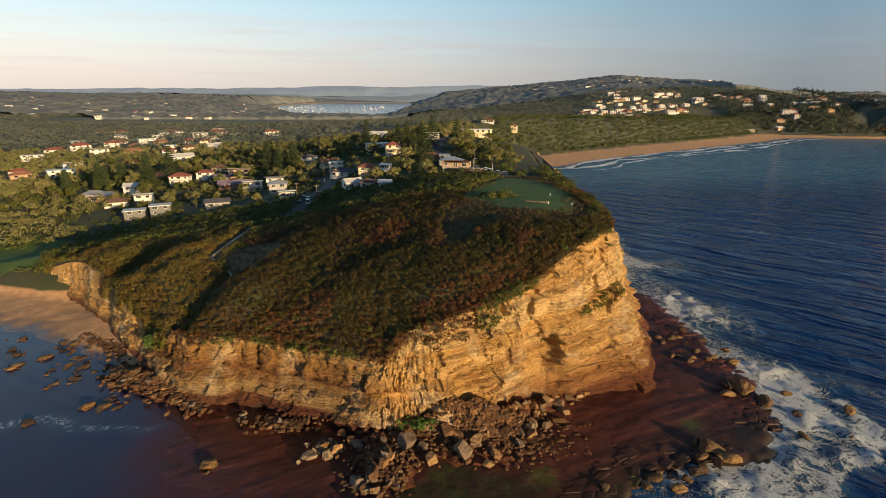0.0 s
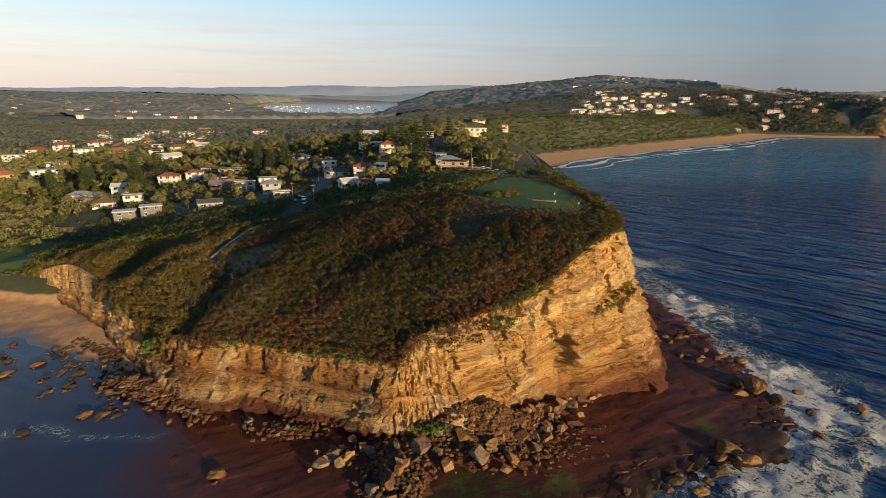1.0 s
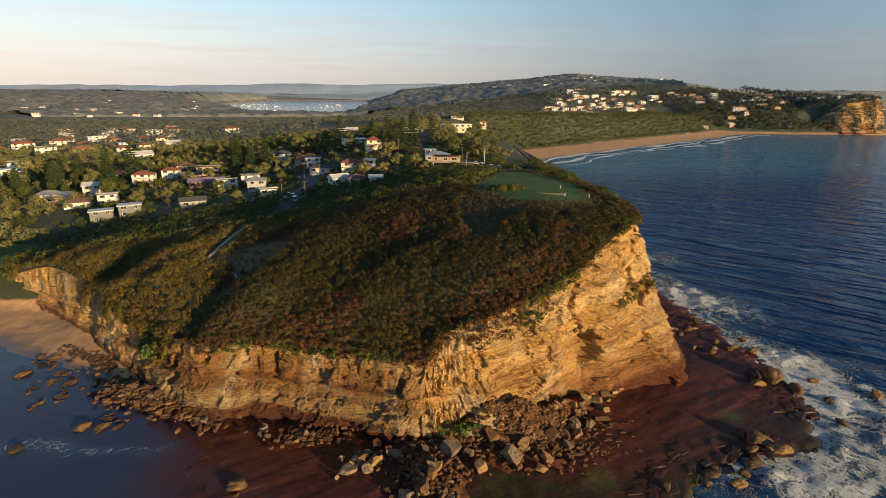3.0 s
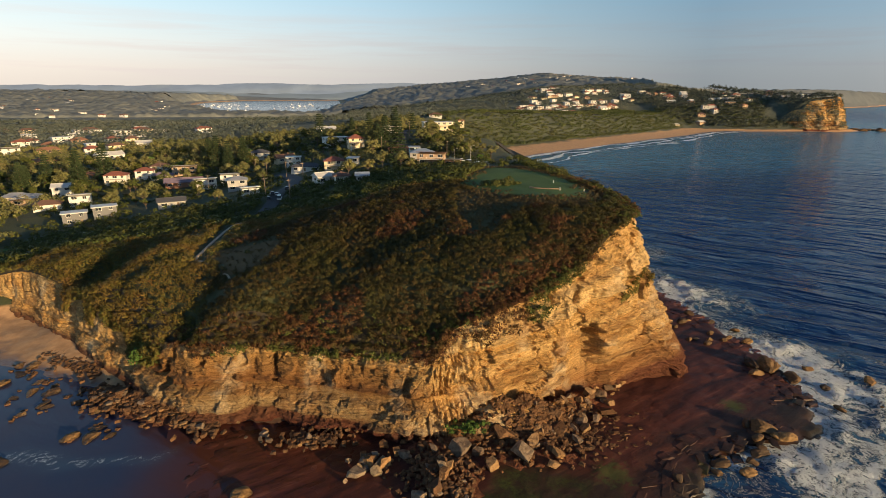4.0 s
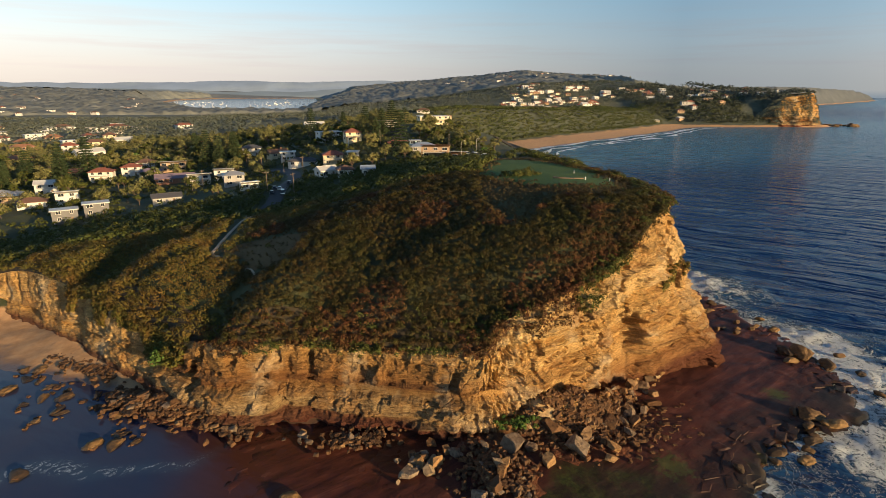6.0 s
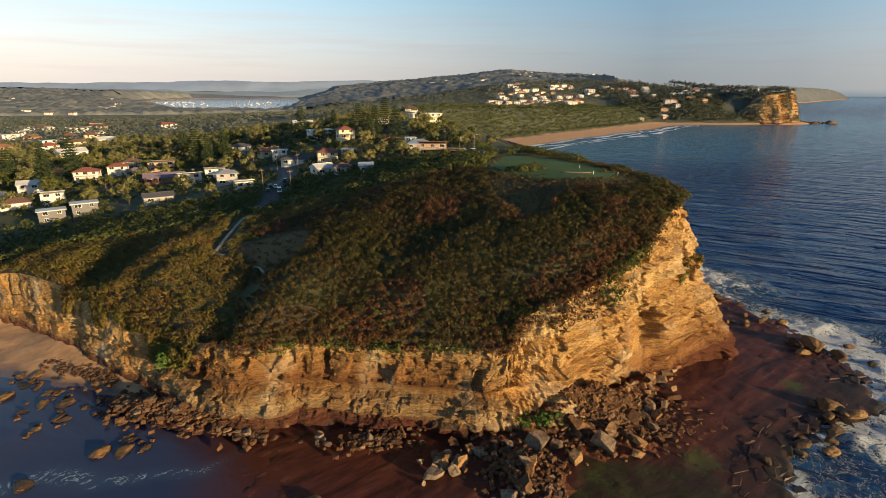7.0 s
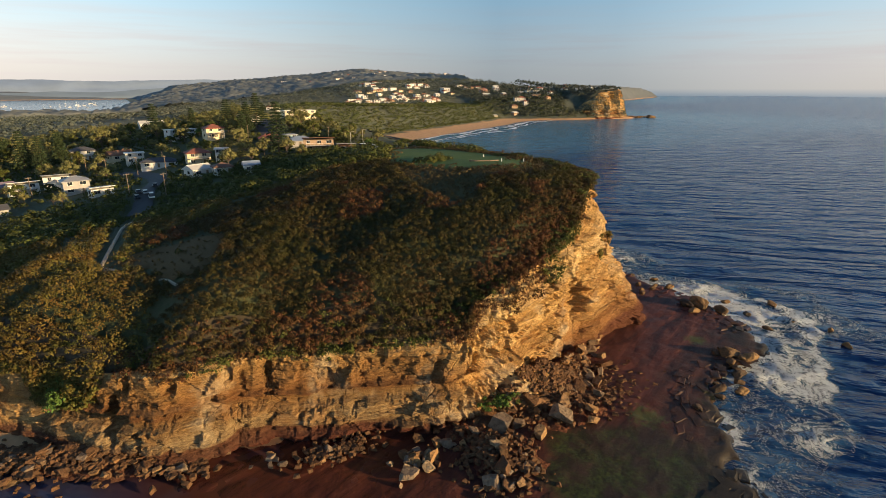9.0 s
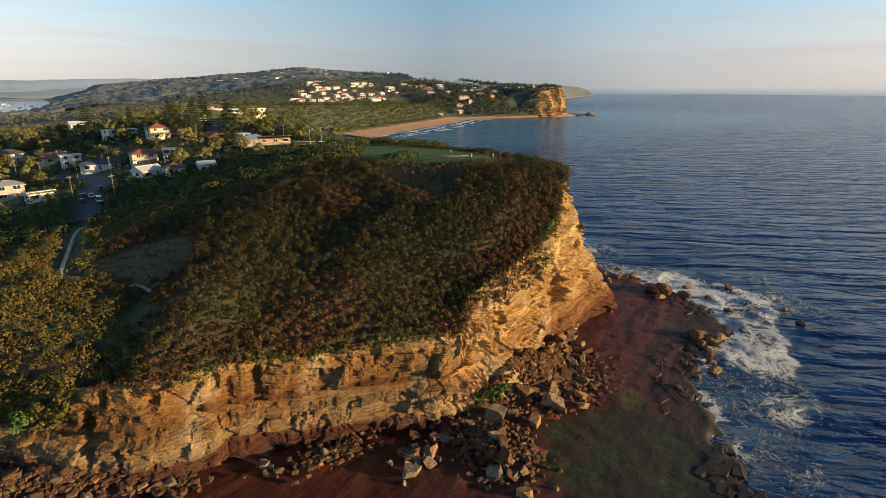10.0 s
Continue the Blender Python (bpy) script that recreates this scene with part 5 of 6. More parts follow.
# village on the slope over the bay
VILLAGE = [(450, 1330), (402, 1233), (361, 1232), (425, 1244), (304, 1114), (320, 1120), (330, 1085), (345, 1080), (362, 1096), (382, 1123), (402, 1131), (414, 1120), (432, 1122),
           (352, 1010), (340, 1012), (372, 1018), (467, 1143), (480, 1112), (506, 1136), (532, 1176), (566, 1203), (560, 1310), (501, 1264), (518, 1256), (560, 1290), (626, 1238), (645, 1208),
           (666, 1183), (690, 1164), (250, 1050), (236, 1040), (390, 1180), (440, 1180), (455, 1215), (345, 1150), (480, 1210)]
VILLAGE = VILLAGE + [(399, 1307), (406, 1294), (396, 1227), (410, 1229), (422, 1231), (497, 1257), (529, 1297), (535, 1277), (502, 1184), (564, 1201), (574, 1207), (624, 1251), (629, 1205), (658, 1170), (290, 1093), (303, 1098),
                     (315, 1060), (327, 1062), (336, 1053), (358, 1083), (363, 1073), (379, 1084), (402, 1101), (408, 1085), (458, 1129), (500, 1165), (492, 1120), (441, 1060), (452, 1062), (464, 1068), (478, 1075), (450, 1043)]
gen = random.Random(3)
VILLAGE = VILLAGE + [(vx + gen.uniform(-22, 22), vy + gen.uniform(-26, 26)) for vx, vy in VILLAGE[::2]]
for k, (hx, hy) in enumerate(VILLAGE):
    kind, wall, cover, label = STYLES[(k * 7 + k // 3) % 6]
    house(hx, hy, 11 + (k * 5) % 7, 9, 1 + (k % 3 == 1), -10 + (k * 23) % 40, kind, wall if k % 4 else "white", cover, label.replace("in the valley", "over the bay"), far=True, group="houses over the bay")
gen = random.Random(5)
for k in range(30):
    hx = 640 + 240 * gen.random()
    hy = 1010 + 160 * gen.random()
    kind, wall, cover, label = STYLES[gen.randrange(6)]
    house(hx, hy, 12 + 7 * gen.random(), 10, 1 + (k % 2), -20 + 40 * gen.random(), kind, ("grey", "white", "tan")[k % 3], cover,
          ("grey", "white", "tan")[k % 3] + " house on the far headland", far=True, group="houses on the far headland")
for k in range(84):
    hx, hy = (-1500 + 900 * gen.random(), 1350 + 800 * gen.random()) if k < 44 else (250 + 750 * gen.random(), 1700 + 500 * gen.random())
    if float(inside_by(np.array([hx]), np.array([hy]), LAKE)[0]) > -60 or at_ground(hx, hy) < 3:
        continue
    house(hx, hy, 10 + 8 * gen.random(), 9, 1 + k % 2, -30 + 60 * gen.random(), ("hip", "flat")[k % 2], "white", ("pale", "brown", "red")[k % 3], "distant pale house on a wooded hillside", far=True, group="distant houses").location.z += 3.5

# ---- trees of the suburb ----
KINDS = [broadleaf(1, 9, 4.6, GUM), broadleaf(2, 11, 5.0, GUM), broadleaf(3, 7, 3.6, SHRUB), broadleaf(4, 13, 5.2, GUM), broadleaf(5, 6, 3.2, FRESH), broadleaf(6, 10, 4.4, SHRUB)]
TREE_LABELS = ["olive-green gum tree with a broad open crown", "tall gum tree with dark spreading crown", "rounded dark green garden tree", "tall olive gum tree over the roofs",
               "small bright green garden tree", "dense dark green tree beside the houses"]
for t_, lab in zip(KINDS, TREE_LABELS):
    tagged(t_, lab, "tree", "trees of the suburb")
PINES = [norfolk(11, 24, PINE), norfolk(12, 19, PINE)]
for t_ in PINES:
    tagged(t_, "tall dark Norfolk pine with level tiers of branches", "pine tree", "Norfolk pines")
gen = random.Random(17)
first = {}


def plant(kind, x, y, size, spin, sink=0.2):
    """The first of a kind is moved into place; the others are copies."""
    m = pose(x, y, at_ground(x, y) - sink, 0, 0, spin)
    if kind.name not in first:
        first[kind.name] = True
        kind.matrix_basis = m @ Matrix.Diagonal((size, size, size, 1))
        return kind
    ob = copy_thing(kind, m)
    ob.scale = (size, size, size)
    return ob


for k, (tx, ty) in enumerate([(-22, 372), (-12, 366), (-5, 374), (-17, 352), (-118, 398), (-110, 408), (-127, 405), (-235, 372), (-226, 384), (-243, 392), (-205, 378), (-212, 392), (-198, 398), (-250, 360),
                              (-60, 455), (-35, 470), (15, 470), (-140, 440), (-8, 300), (-150, 470)]):
    plant(PINES[k % 2], tx, ty, (0.62 if k < 4 else 0.8) + 0.3 * gen.random(), gen.uniform(0, 360))
x, y, gg = scatter(-290, 80, 262, 500, 13.6, 201)
ok = free_of_houses(x, y, 1.5) & (inside_by(x, y, LAND) > 35) & (edge_distance(x, y, ROAD_1) > 7) & (edge_distance(x, y, ROAD_2) > 8)
ok &= ~((x > -60) & (y < 262)) & (inside_by(x, y, LAWN) < -8) & (y > 262 - 0.25 * (x + 60)) & (vnoise(x / 30, y / 30, 0, 203) > 0.22)
ok &= ~((np.hypot((x + 52) / 14, (y - 352) / 16) < 1))
for k, (tx, ty) in enumerate(zip(x[ok], y[ok])):
    size = gen.uniform(0.6, 1.15) * (0.8 if ty < 330 else 1.0)
    front = min((math.hypot(tx - hx, ty - hy) for hx, hy, r in HOUSE_SPOTS if ty < hy and abs(tx - hx) < r + 3), default=99)
    if front < 20:
        size *= 0.55
    plant(KINDS[gen.choice((0, 0, 1, 2, 2, 3, 4, 5, 5))], float(tx), float(ty), size, gen.uniform(0, 360))

# ---- woods too many to count ----
def woods(name, x, y, seed, wide, tall, leaves, size, mat, label, flat=0.0, ruffle=0.38):
    g2 = np.random.default_rng(seed)
    z = ground(x, y)
    ok = (z > 2.5) & free_of_houses(x, y, 0.5)
    x, y, z = x[ok], y[ok], z[ok]
    r = wide * g2.uniform(0.6, 1.35, x.shape)
    h = tall * g2.uniform(0.6, 1.4, x.shape)
    c = np.stack([x, y, z + h * 0.45], 1)
    v, f = leaf_cloud(c, np.stack([r, r, h * 0.55], 1), leaves, np.full(len(x), size), g2, flat, 0.0, ruffle)
    ob = put(name, np_mesh(name, v, f, False), mat)
    return tagged(ob, label, "woods", kind="stuff")


def canopy(name, x0, x1, y0, y1, step, seed, tall, keep, mat, label):
    """A closed canopy of far woods: a sheet of rounded crowns over the hills."""
    xs, ys = np.arange(x0, x1, step), np.arange(y0, y1, step)
    X, Y = (a.ravel() for a in np.meshgrid(xs, ys, indexing="ij"))
    g2 = np.random.default_rng(seed)
    X, Y = X + g2.uniform(-0.35, 0.35, X.shape) * step, Y + g2.uniform(-0.35, 0.35, Y.shape) * step
    on = keep(X, Y)
    grown = on.reshape(len(xs), len(ys)).copy()
    for axis in (0, 1):
        grown &= np.roll(grown, 1, axis) & np.roll(grown, -1, axis)
    crowns = tall * (0.1 + 1.0 * vnoise(X / (2.2 * step), Y / (2.2 * step), 0, seed) + 0.9 * g2.random(X.shape) ** 2)
    Z = ground(X, Y)
    f = grid_faces(len(xs), len(ys))
    f = f[(on & (Z > 3))[f].all(1)]
    Z = Z + np.where(grown.ravel(), crowns, -2.0)
    return tagged(put(name, np_mesh(name, np.stack([X, Y, Z], 1), f), mat), label, "woods", kind="stuff")


def in_sight(x, y, reach):
    """False just in front of a house, where gardens are open."""
    ok = np.ones(np.shape(x), bool)
    for hx, hy, r in HOUSE_SPOTS:
        ok &= ~((np.abs(x - hx) < r + 2) & (y < hy) & (y > hy - reach))
    return ok


x, y, gg = scatter(-620, 130, 250, 620, 7.5, 211)
ok = ((y > 520) | (x < -290) | (vnoise(x / 25, y / 25, 0, 213) > 0.62)) & (inside_by(x, y, LAND) > 40) & (x < 70 + 0.1 * (y - 400)) & (x + 0.8 * y < 560 + 200)
ok &= (y > 300 + 0.1 * np.abs(x)) & (edge_distance(x, y, ROAD_1) > 9) & (edge_distance(x, y, ROAD_2) > 9) & in_sight(x, y, 26)
woods("woods", x[ok], y[ok], 215, 3.4, 5.5, 64, 1.05, GUM, "olive-green trees filling the valley between the houses", 0.1, 0.24)
x, y, gg = scatter(-330, 75, 240, 540, 4.2, 241)
ok = (inside_by(x, y, LAND) > 38) & (edge_distance(x, y, ROAD_1) > 5) & (edge_distance(x, y, ROAD_2) > 6) & (inside_by(x, y, LAWN) < -4) & (vnoise(x / 12, y / 12, 0, 243) > 0.33)
ok &= (y > 268 + 0.12 * (x + 60)) | (x < -195)
ok &= ~(np.hypot((x + 52) / 14, (y - 352) / 16) < 1)
woods("garden_shrubs", x[ok], y[ok], 245, 1.7, 2.3, 24, 0.66, SHRUB, "dark green garden shrubs and hedges between the houses")
x, y, gg = scatter(-420, -185, 225, 330, 8, 247)
ok = (inside_by(x, y, LAND) > 52) & (vnoise(x / 26, y / 26, 0, 249) > 0.36) & (y > 250 + 0.15 * (x + 190))
woods("woods", x[ok], y[ok], 251, 3.4, 6.0, 70, 0.75, GUM, "golden-green trees behind the western beach")
x, y, gg = scatter(-1100, 900, 620, 1500, 12, 217)
ok = (inside_by(x, y, LAND) > np.where(x > 640, 34, 110)) & (vnoise(x / 60, y / 60, 0, 219) > 0.14) & (np.abs(x) < 0.95 * y) & in_sight(x, y, 15) & ~((x > -950) & (x < -60) & (y > 1250))
slope = (x > 60) & (inside_by(x, y, LAND) < 190) & (x < 640)
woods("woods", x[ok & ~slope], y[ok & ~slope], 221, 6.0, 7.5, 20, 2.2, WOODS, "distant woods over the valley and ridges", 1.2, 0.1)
canopy("woods", -2300, 1700, 1480, 3000, 8, 223, 6.5, lambda x, y: (inside_by(x, y, LAND) > 60) & (np.abs(x) < 0.97 * y) & (inside_by(x, y, LAKE) < -60), HAZE_WOODS, "hazy wooded hills behind the town")
canopy("woods", -3200, -760, 2800, 4000, 14, 253, 9, lambda x, y: (np.abs(x) < 1.0 * y) & (inside_by(x, y, LAKE) < -50), HAZE_WOODS, "hazy woods on the far side of the inlet")
canopy("woods", 900, 3700, 1900, 3400, 15, 257, 6, lambda x, y: (inside_by(x, y, LAND) > 140) & (x > 0.55 * y), HAZE_WOODS, "hazy bush on the farthest headland")
# dark trees between the houses of the headland across the bay
x, y, gg = scatter(590, 930, 930, 1260, 7.5, 261)
ok = (inside_by(x, y, LAND) > 16) & (x + y > 1640) & in_sight(x, y, 5) & (vnoise(x / 30, y / 30, 0, 263) > 0.12)
woods("woods", x[ok], y[ok], 265, 4.4, 8.0, 40, 1.4, DARK_WOODS, "dark trees over the headland across the bay", 0.2, 0.15)
# scrub on the green slope above the beach
x, y, gg = scatter(60, 800, 480, 1100, 5.8, 227)
dd = inside_by(x, y, LAND)
ok = (dd > np.where(x > 640, 6, 64)) & (dd < 200) & ~((x > 810) & (dd < 24) & (vnoise(x / 9, y / 9, 0, 233) > 0.4)) & (vnoise(x / 26, y / 26, 0, 229) > 0.16 - 0.2 * soft(200, 400, x)) & in_sight(x, y, 10)
woods("slope_scrub", x[ok], y[ok], 231, 4.2, 4.2, 30, 1.3, SLOPE, "green scrub on the slope above the beach", 0.3, 0.15)

# ---- plants on the cliff ----
g2 = np.random.default_rng(301)
cliff_v = cliff_points
sx_, sy_, sz_ = cliff_v.T
drape = vnoise((sx_ * 0.8 - sy_ * 0.6) / 6, sz_ / 40, 0, 303)
lip_z = np.repeat(cliff_v.reshape(-1, STRIP, 3)[:, 5, 2], STRIP)
grow = (sx_ < -70) & (lip_z - sz_ < -0.3 + 6.5 * soft(0.42, 0.75, drape)) & ((sx_ > -130) | (sx_ < -147) | (drape > 0.55))
grow |= (np.hypot((sx_ - 42) / 8, (sz_ - 25 - 0.2 * (sx_ - 40)) / 2.4) < 1) & (sy_ < 142)
grow &= g2.random(len(sx_)) < np.where(sx_ < -80, 0.26, 0.10)
c = cliff_v[grow] + np.array([0, 0, 0.2])
r = g2.uniform(0.5, 1.15, len(c))
v, f = leaf_cloud(c, np.stack([r, r, r * 0.85], 1), 34, np.full(len(c), 0.4), g2)
tagged(put("cliff_shrubs", np_mesh("cliff_shrubs", v, f, False), FLANK), "shrubs draping the broken western cliff", "shrubs", kind="stuff")
lobe = vnoise((sx_ + 0.6 * sy_) / 6.5, 0 * sx_, 0, 307)
hang = (sx_ > -72) & (sx_ < 56) & (((g2.random(len(sx_)) < 0.6) & lip_rows) | ((g2.random(len(sx_)) < 0.17) & (lip_z > sz_) & (lip_z - sz_ < 0.6 + (0.9 + 3.7 * soft(-14, -6, sx_)) * soft(0.46, 0.8, lobe))))
c = cliff_v[hang]
c = c + g2.normal(size=c.shape) * np.array([0.5, 0.5, 0.45])
r = g2.uniform(0.5, 1.1, len(c))
green = vnoise(c[:, 0] / 5, c[:, 1] / 5, 0, 309) > 0.6
v, f = leaf_cloud(c[green], np.stack([r, r, r * 0.8], 1)[green], 22, np.full(green.sum(), 0.32), g2)
tagged(put("edge_shrubs", np_mesh("edge_shrubs", v, f, False), SHRUB), "green shrubs trailing over the cliff edge", "shrubs", kind="stuff")
c, r = c[~green], r[~green]
v, f = leaf_cloud(c, np.stack([r, r, r * 0.8], 1), 20, np.full(len(c), 0.32), g2)
tagged(put("edge_grass", np_mesh("edge_grass", v, f, False), RUSTY), "rusty grass and heath hanging over the cliff edge", "shrubs", kind="stuff")
on = (g2.random(len(far_points)) < 0.07 + 0.3 * (vnoise(far_points[:, 0] / 14, far_points[:, 2] / 12, 0, 305) > 0.55)) & (far_points[:, 2] > 6) & (far_points[:, 2] < 60)
c = far_points[on]
r = g2.uniform(1.0, 2.4, len(c))
v, f = leaf_cloud(c, np.stack([r, r, r], 1), 9, np.full(len(c), 1.5), g2)
tagged(put("cliff_shrubs", np_mesh("cliff_shrubs", v, f, False), WOODS), "scrub clinging to the far sandstone cliff", "shrubs", kind="stuff")
c = np.array([(-82 + g2.normal() * 1.6, 142.5 + g2.normal() * 1.4, 9.5 + g2.normal() * 1.2) for _ in range(16)])
v, f = leaf_cloud(c, np.full((16, 3), 1.3), 60, np.full(16, 0.42), g2)
tagged(put("bush", np_mesh("bush", v, f, False), FRESH), "bright green bush on a cliff ledge", "bush")

c = np.array([(-6 + g2.normal() * 2.4, 109.0 + g2.normal() * 1.0, 4.3 + g2.normal() * 0.3) for _ in range(40)])
v, f = leaf_cloud(c, np.full((40, 3), 0.6), 40, np.full(40, 0.3), g2)
tagged(put("grass_tufts", np_mesh("grass_tufts", v, f, False), FRESH), "green grass growing on the earth heap under the cliff", "grass", kind="stuff")

# ---- fallen rock ----
def wet_rock_material():
    m, t, p = material("wet_brown_rock")
    w = world_place(t)
    own = node(t, "ShaderNodeObjectInfo").outputs["Random"]
    grain = noise_of(t, w, 1.1, 8, 0.68)
    tone = ramp(t, own, [(0.0, (0.050, 0.034, 0.022)), (0.4, (0.115, 0.068, 0.032)), (0.7, (0.20, 0.115, 0.045)), (1.0, (0.27, 0.16, 0.065))])
    c = mix(t, 0.75, tone, ramp(t, grain, [(0.3, (0.22, 0.2, 0.18)), (0.52, (1, 1, 1)), (0.75, (1.35, 1.28, 1.15))]), "MULTIPLY")
    pos = node(t, "ShaderNodeSeparateXYZ", i0=w)
    wet = ramp(t, calc(t, "ADD", pos.outputs[2], calc(t, "MULTIPLY", grain, 0.8)), [(0.55, (1, 1, 1)), (1.0, (0, 0, 0))])
    c = mix(t, calc(t, "MULTIPLY", wet, 0.75), c, (0.022, 0.018, 0.014))
    r = calc(t, "SUBTRACT", 0.75, calc(t, "MULTIPLY", wet, 0.4))
    set_in(t, p, Base_Color=c, Roughness=r, Specular_IOR_Level=0.3, Normal=bump(t, grain, 0.9, 0.35))
    return m


WET_ROCK = wet_rock_material()


def rock_mesh(seed, cuts=7, flat=0.7):
    """An angular block: a box cleft along several planes, its arrises slightly worn."""
    g3 = np.random.default_rng(seed)
    bm = box(bmesh.new(), -1.15, -0.95, -1.25 * flat, 1.15, 0.95, 1.25 * flat)
    for _ in range(cuts):
        n_ = g3.normal(size=3) * np.array([1.0, 1.0, 0.7])
        n_ /= np.linalg.norm(n_)
        reach = float(np.abs(n_ * np.array([1, 0.8, flat])).sum())
        cut = bmesh.ops.bisect_plane(bm, geom=bm.verts[:] + bm.edges[:] + bm.faces[:], plane_co=n_ * reach * g3.uniform(0.42, 0.66), plane_no=n_, clear_outer=True)
        rim = [e for e in cut["geom_cut"] if isinstance(e, bmesh.types.BMEdge)]
        if len(rim) > 2:
            bmesh.ops.contextual_create(bm, geom=rim)
    bmesh.ops.bevel(bm, geom=bm.edges[:], offset=0.022, segments=1, affect="EDGES")
    bmesh.ops.recalc_face_normals(bm, faces=bm.faces[:])
    me = bpy.data.meshes.new("boulder")
    bm.to_mesh(me)
    bm.free()
    me.materials.append(BOULDER)
    return me


def worn_rock(seed, flat=0.6):
    """A wave-worn lump: a ball pushed in and out, with a few planes sliced off."""
    g3 = np.random.default_rng(seed)
    bm = bmesh.new()
    bmesh.ops.create_icosphere(bm, subdivisions=3, radius=1.0)
    co = np.array([v_.co[:] for v_ in bm.verts])
    r_ = 1 + 0.34 * fbm(co[:, 0] * 1.3 + seed, co[:, 1] * 1.3, co[:, 2] * 1.3, 4, seed)
    for _ in range(5):
        n_ = g3.normal(size=3)
        n_ /= np.linalg.norm(n_)
        r_ = np.minimum(r_, g3.uniform(0.62, 0.85) / np.maximum(co @ n_, 0.25))
    co = co * r_[:, None] * np.array([1.2, 0.9, flat])
    for v_, c_ in zip(bm.verts, co):
        v_.co = c_
    me = bpy.data.meshes.new("boulder")
    bm.to_mesh(me)
    bm.free()
    me.materials.append(WET_ROCK)
    return me


ROCKS = [rock_mesh(400 + k, 9 + k % 5, 0.34 + 0.09 * (k % 6)) for k in range(12)]


def talus(x, y):
    """Height of the heap of fallen rock over the platform."""
    x, y = np.asarray(x, float), np.asarray(y, float)
    h = 3.2 * np.exp(-((x - 4) / 9) ** 2 - ((y - 112) / 6) ** 2) + 2.2 * np.exp(-((x - 20) / 11) ** 2 - ((y - 106 - 0.6 * x) / 4.5) ** 2) + 1.6 * np.exp(-((x + 12) / 6) ** 2 - ((y - 98) / 7) ** 2)
    h = h + 2.2 * np.exp(-((x + 82) / 10) ** 2 - ((y - 134 + 0.6 * (x + 82)) / 4) ** 2) + 1.2 * np.exp(-((x - 8) / 10) ** 2 - ((y - 102) / 4) ** 2)
    h = h + 4.4 * np.exp(-((x - 1) / 13) ** 2 - ((y - 112.5 - 0.22 * x) / 3.6) ** 2)
    return h * (1 + 0.25 * fbm(x / 4, y / 4, 0, 3, 411))


tx_, ty_ = np.arange(-110, 40, 0.9), np.arange(84, 165, 0.9)
TX, TY = (a.ravel() for a in np.meshgrid(tx_, ty_, indexing="ij"))
TZ = talus(TX, TY)
f = grid_faces(len(tx_), len(ty_))
f = f[(TZ > 0.25)[f].all(1)]
tagged(put("scree", np_mesh("scree", np.stack([TX, TY, TZ + 0.25 + 0.35 * fbm(TX / 1.6, TY / 1.6, 0, 3, 413)], 1), f, False), CLIFF), "slope of broken rock and earth at the cliff foot", "scree", kind="structure")
gen = random.Random(31)
WORN = [worn_rock(450 + k, 0.5 + 0.08 * (k % 4)) for k in range(8)]


def boulder(x, y, size, base=None, tilt=25, label="", group="boulders under the cliff"):
    ob = new("boulder", ROCKS[gen.randrange(12)] if base is None else WORN[gen.randrange(8)])
    z = (float(talus(x, y)) + 0.55 if base is None else base) + size * 0.28
    ob.matrix_basis = pose(x, y, z, gen.uniform(-tilt, tilt), gen.uniform(-tilt, tilt), gen.uniform(0, 360))
    if base is None:
        size *= 0.72
    ob.scale = (size * gen.uniform(0.85, 1.3), size * gen.uniform(0.75, 1.1), size * gen.uniform(0.7, 1.1))
    return tagged(ob, label or "angular orange-brown sandstone boulder in the rockfall", "boulder", group)


BIG = [(-17, 87, 2.2), (-15, 94.5, 2.4), (-30, 102, 2.6), (4, 101.5, 3.0), (-3, 99.5, 2.8), (11, 101, 2.2), (14, 108, 2.8), (-9, 105, 3.2), (-5, 104, 2.2), (20, 109, 2.4), (7, 105, 2.6), (-12, 99, 1.9), (-20, 106, 1.6),
       (-24, 104, 1.8), (-26, 107, 1.5), (1, 107, 2.6), (24, 112, 2.0), (30, 118, 2.2), (27, 114.5, 2.6), (34, 124, 1.8), (17, 105, 2.4), (-14, 91, 1.7), (9, 98.5, 2.0), (-28, 105, 1.4)]
for bx, by, bs in BIG:
    boulder(bx, by, bs * 0.95, None, 30, "large pale sandstone block fallen from the cliff")
for k in range(135):
    q = gen.random()
    if q < 0.62:
        u = gen.random() ** 1.3
        bx, by = 2 + 34 * u + gen.gauss(0, 2.6), 104.5 + 21 * u + gen.gauss(-0.5, 2.4)
    elif q < 0.8:
        bx, by = gen.gauss(-14, 3.2), gen.gauss(97, 5)
    else:
        bx, by = gen.gauss(-25, 4), gen.gauss(105.5, 2.2)
    boulder(bx, by, gen.choice((0.6, 0.8, 1.0, 1.3, 1.9)) * gen.uniform(0.8, 1.2), None, 40)
for k in range(16):
    boulder(gen.gauss(-39, 3.2), gen.gauss(114.2, 1.1), gen.uniform(0.5, 1.1), None, 20, "grey-brown slab in a small heap at the cliff foot")
for k in range(5):
    boulder(gen.gauss(-50, 1.4), gen.gauss(118, 0.9), gen.uniform(0.7, 1.2), None, 20, "grey-brown slab in a small heap at the cliff foot")
for k in range(50):
    u = gen.random()
    boulder(-92 + 36 * u + gen.gauss(0, 2), 139 - 19 * u + gen.gauss(0, 2.2), gen.uniform(0.7, 1.7), None, 10, "flat dark brown slab on the western shore", "slabs on the western shore").scale.z *= 0.5
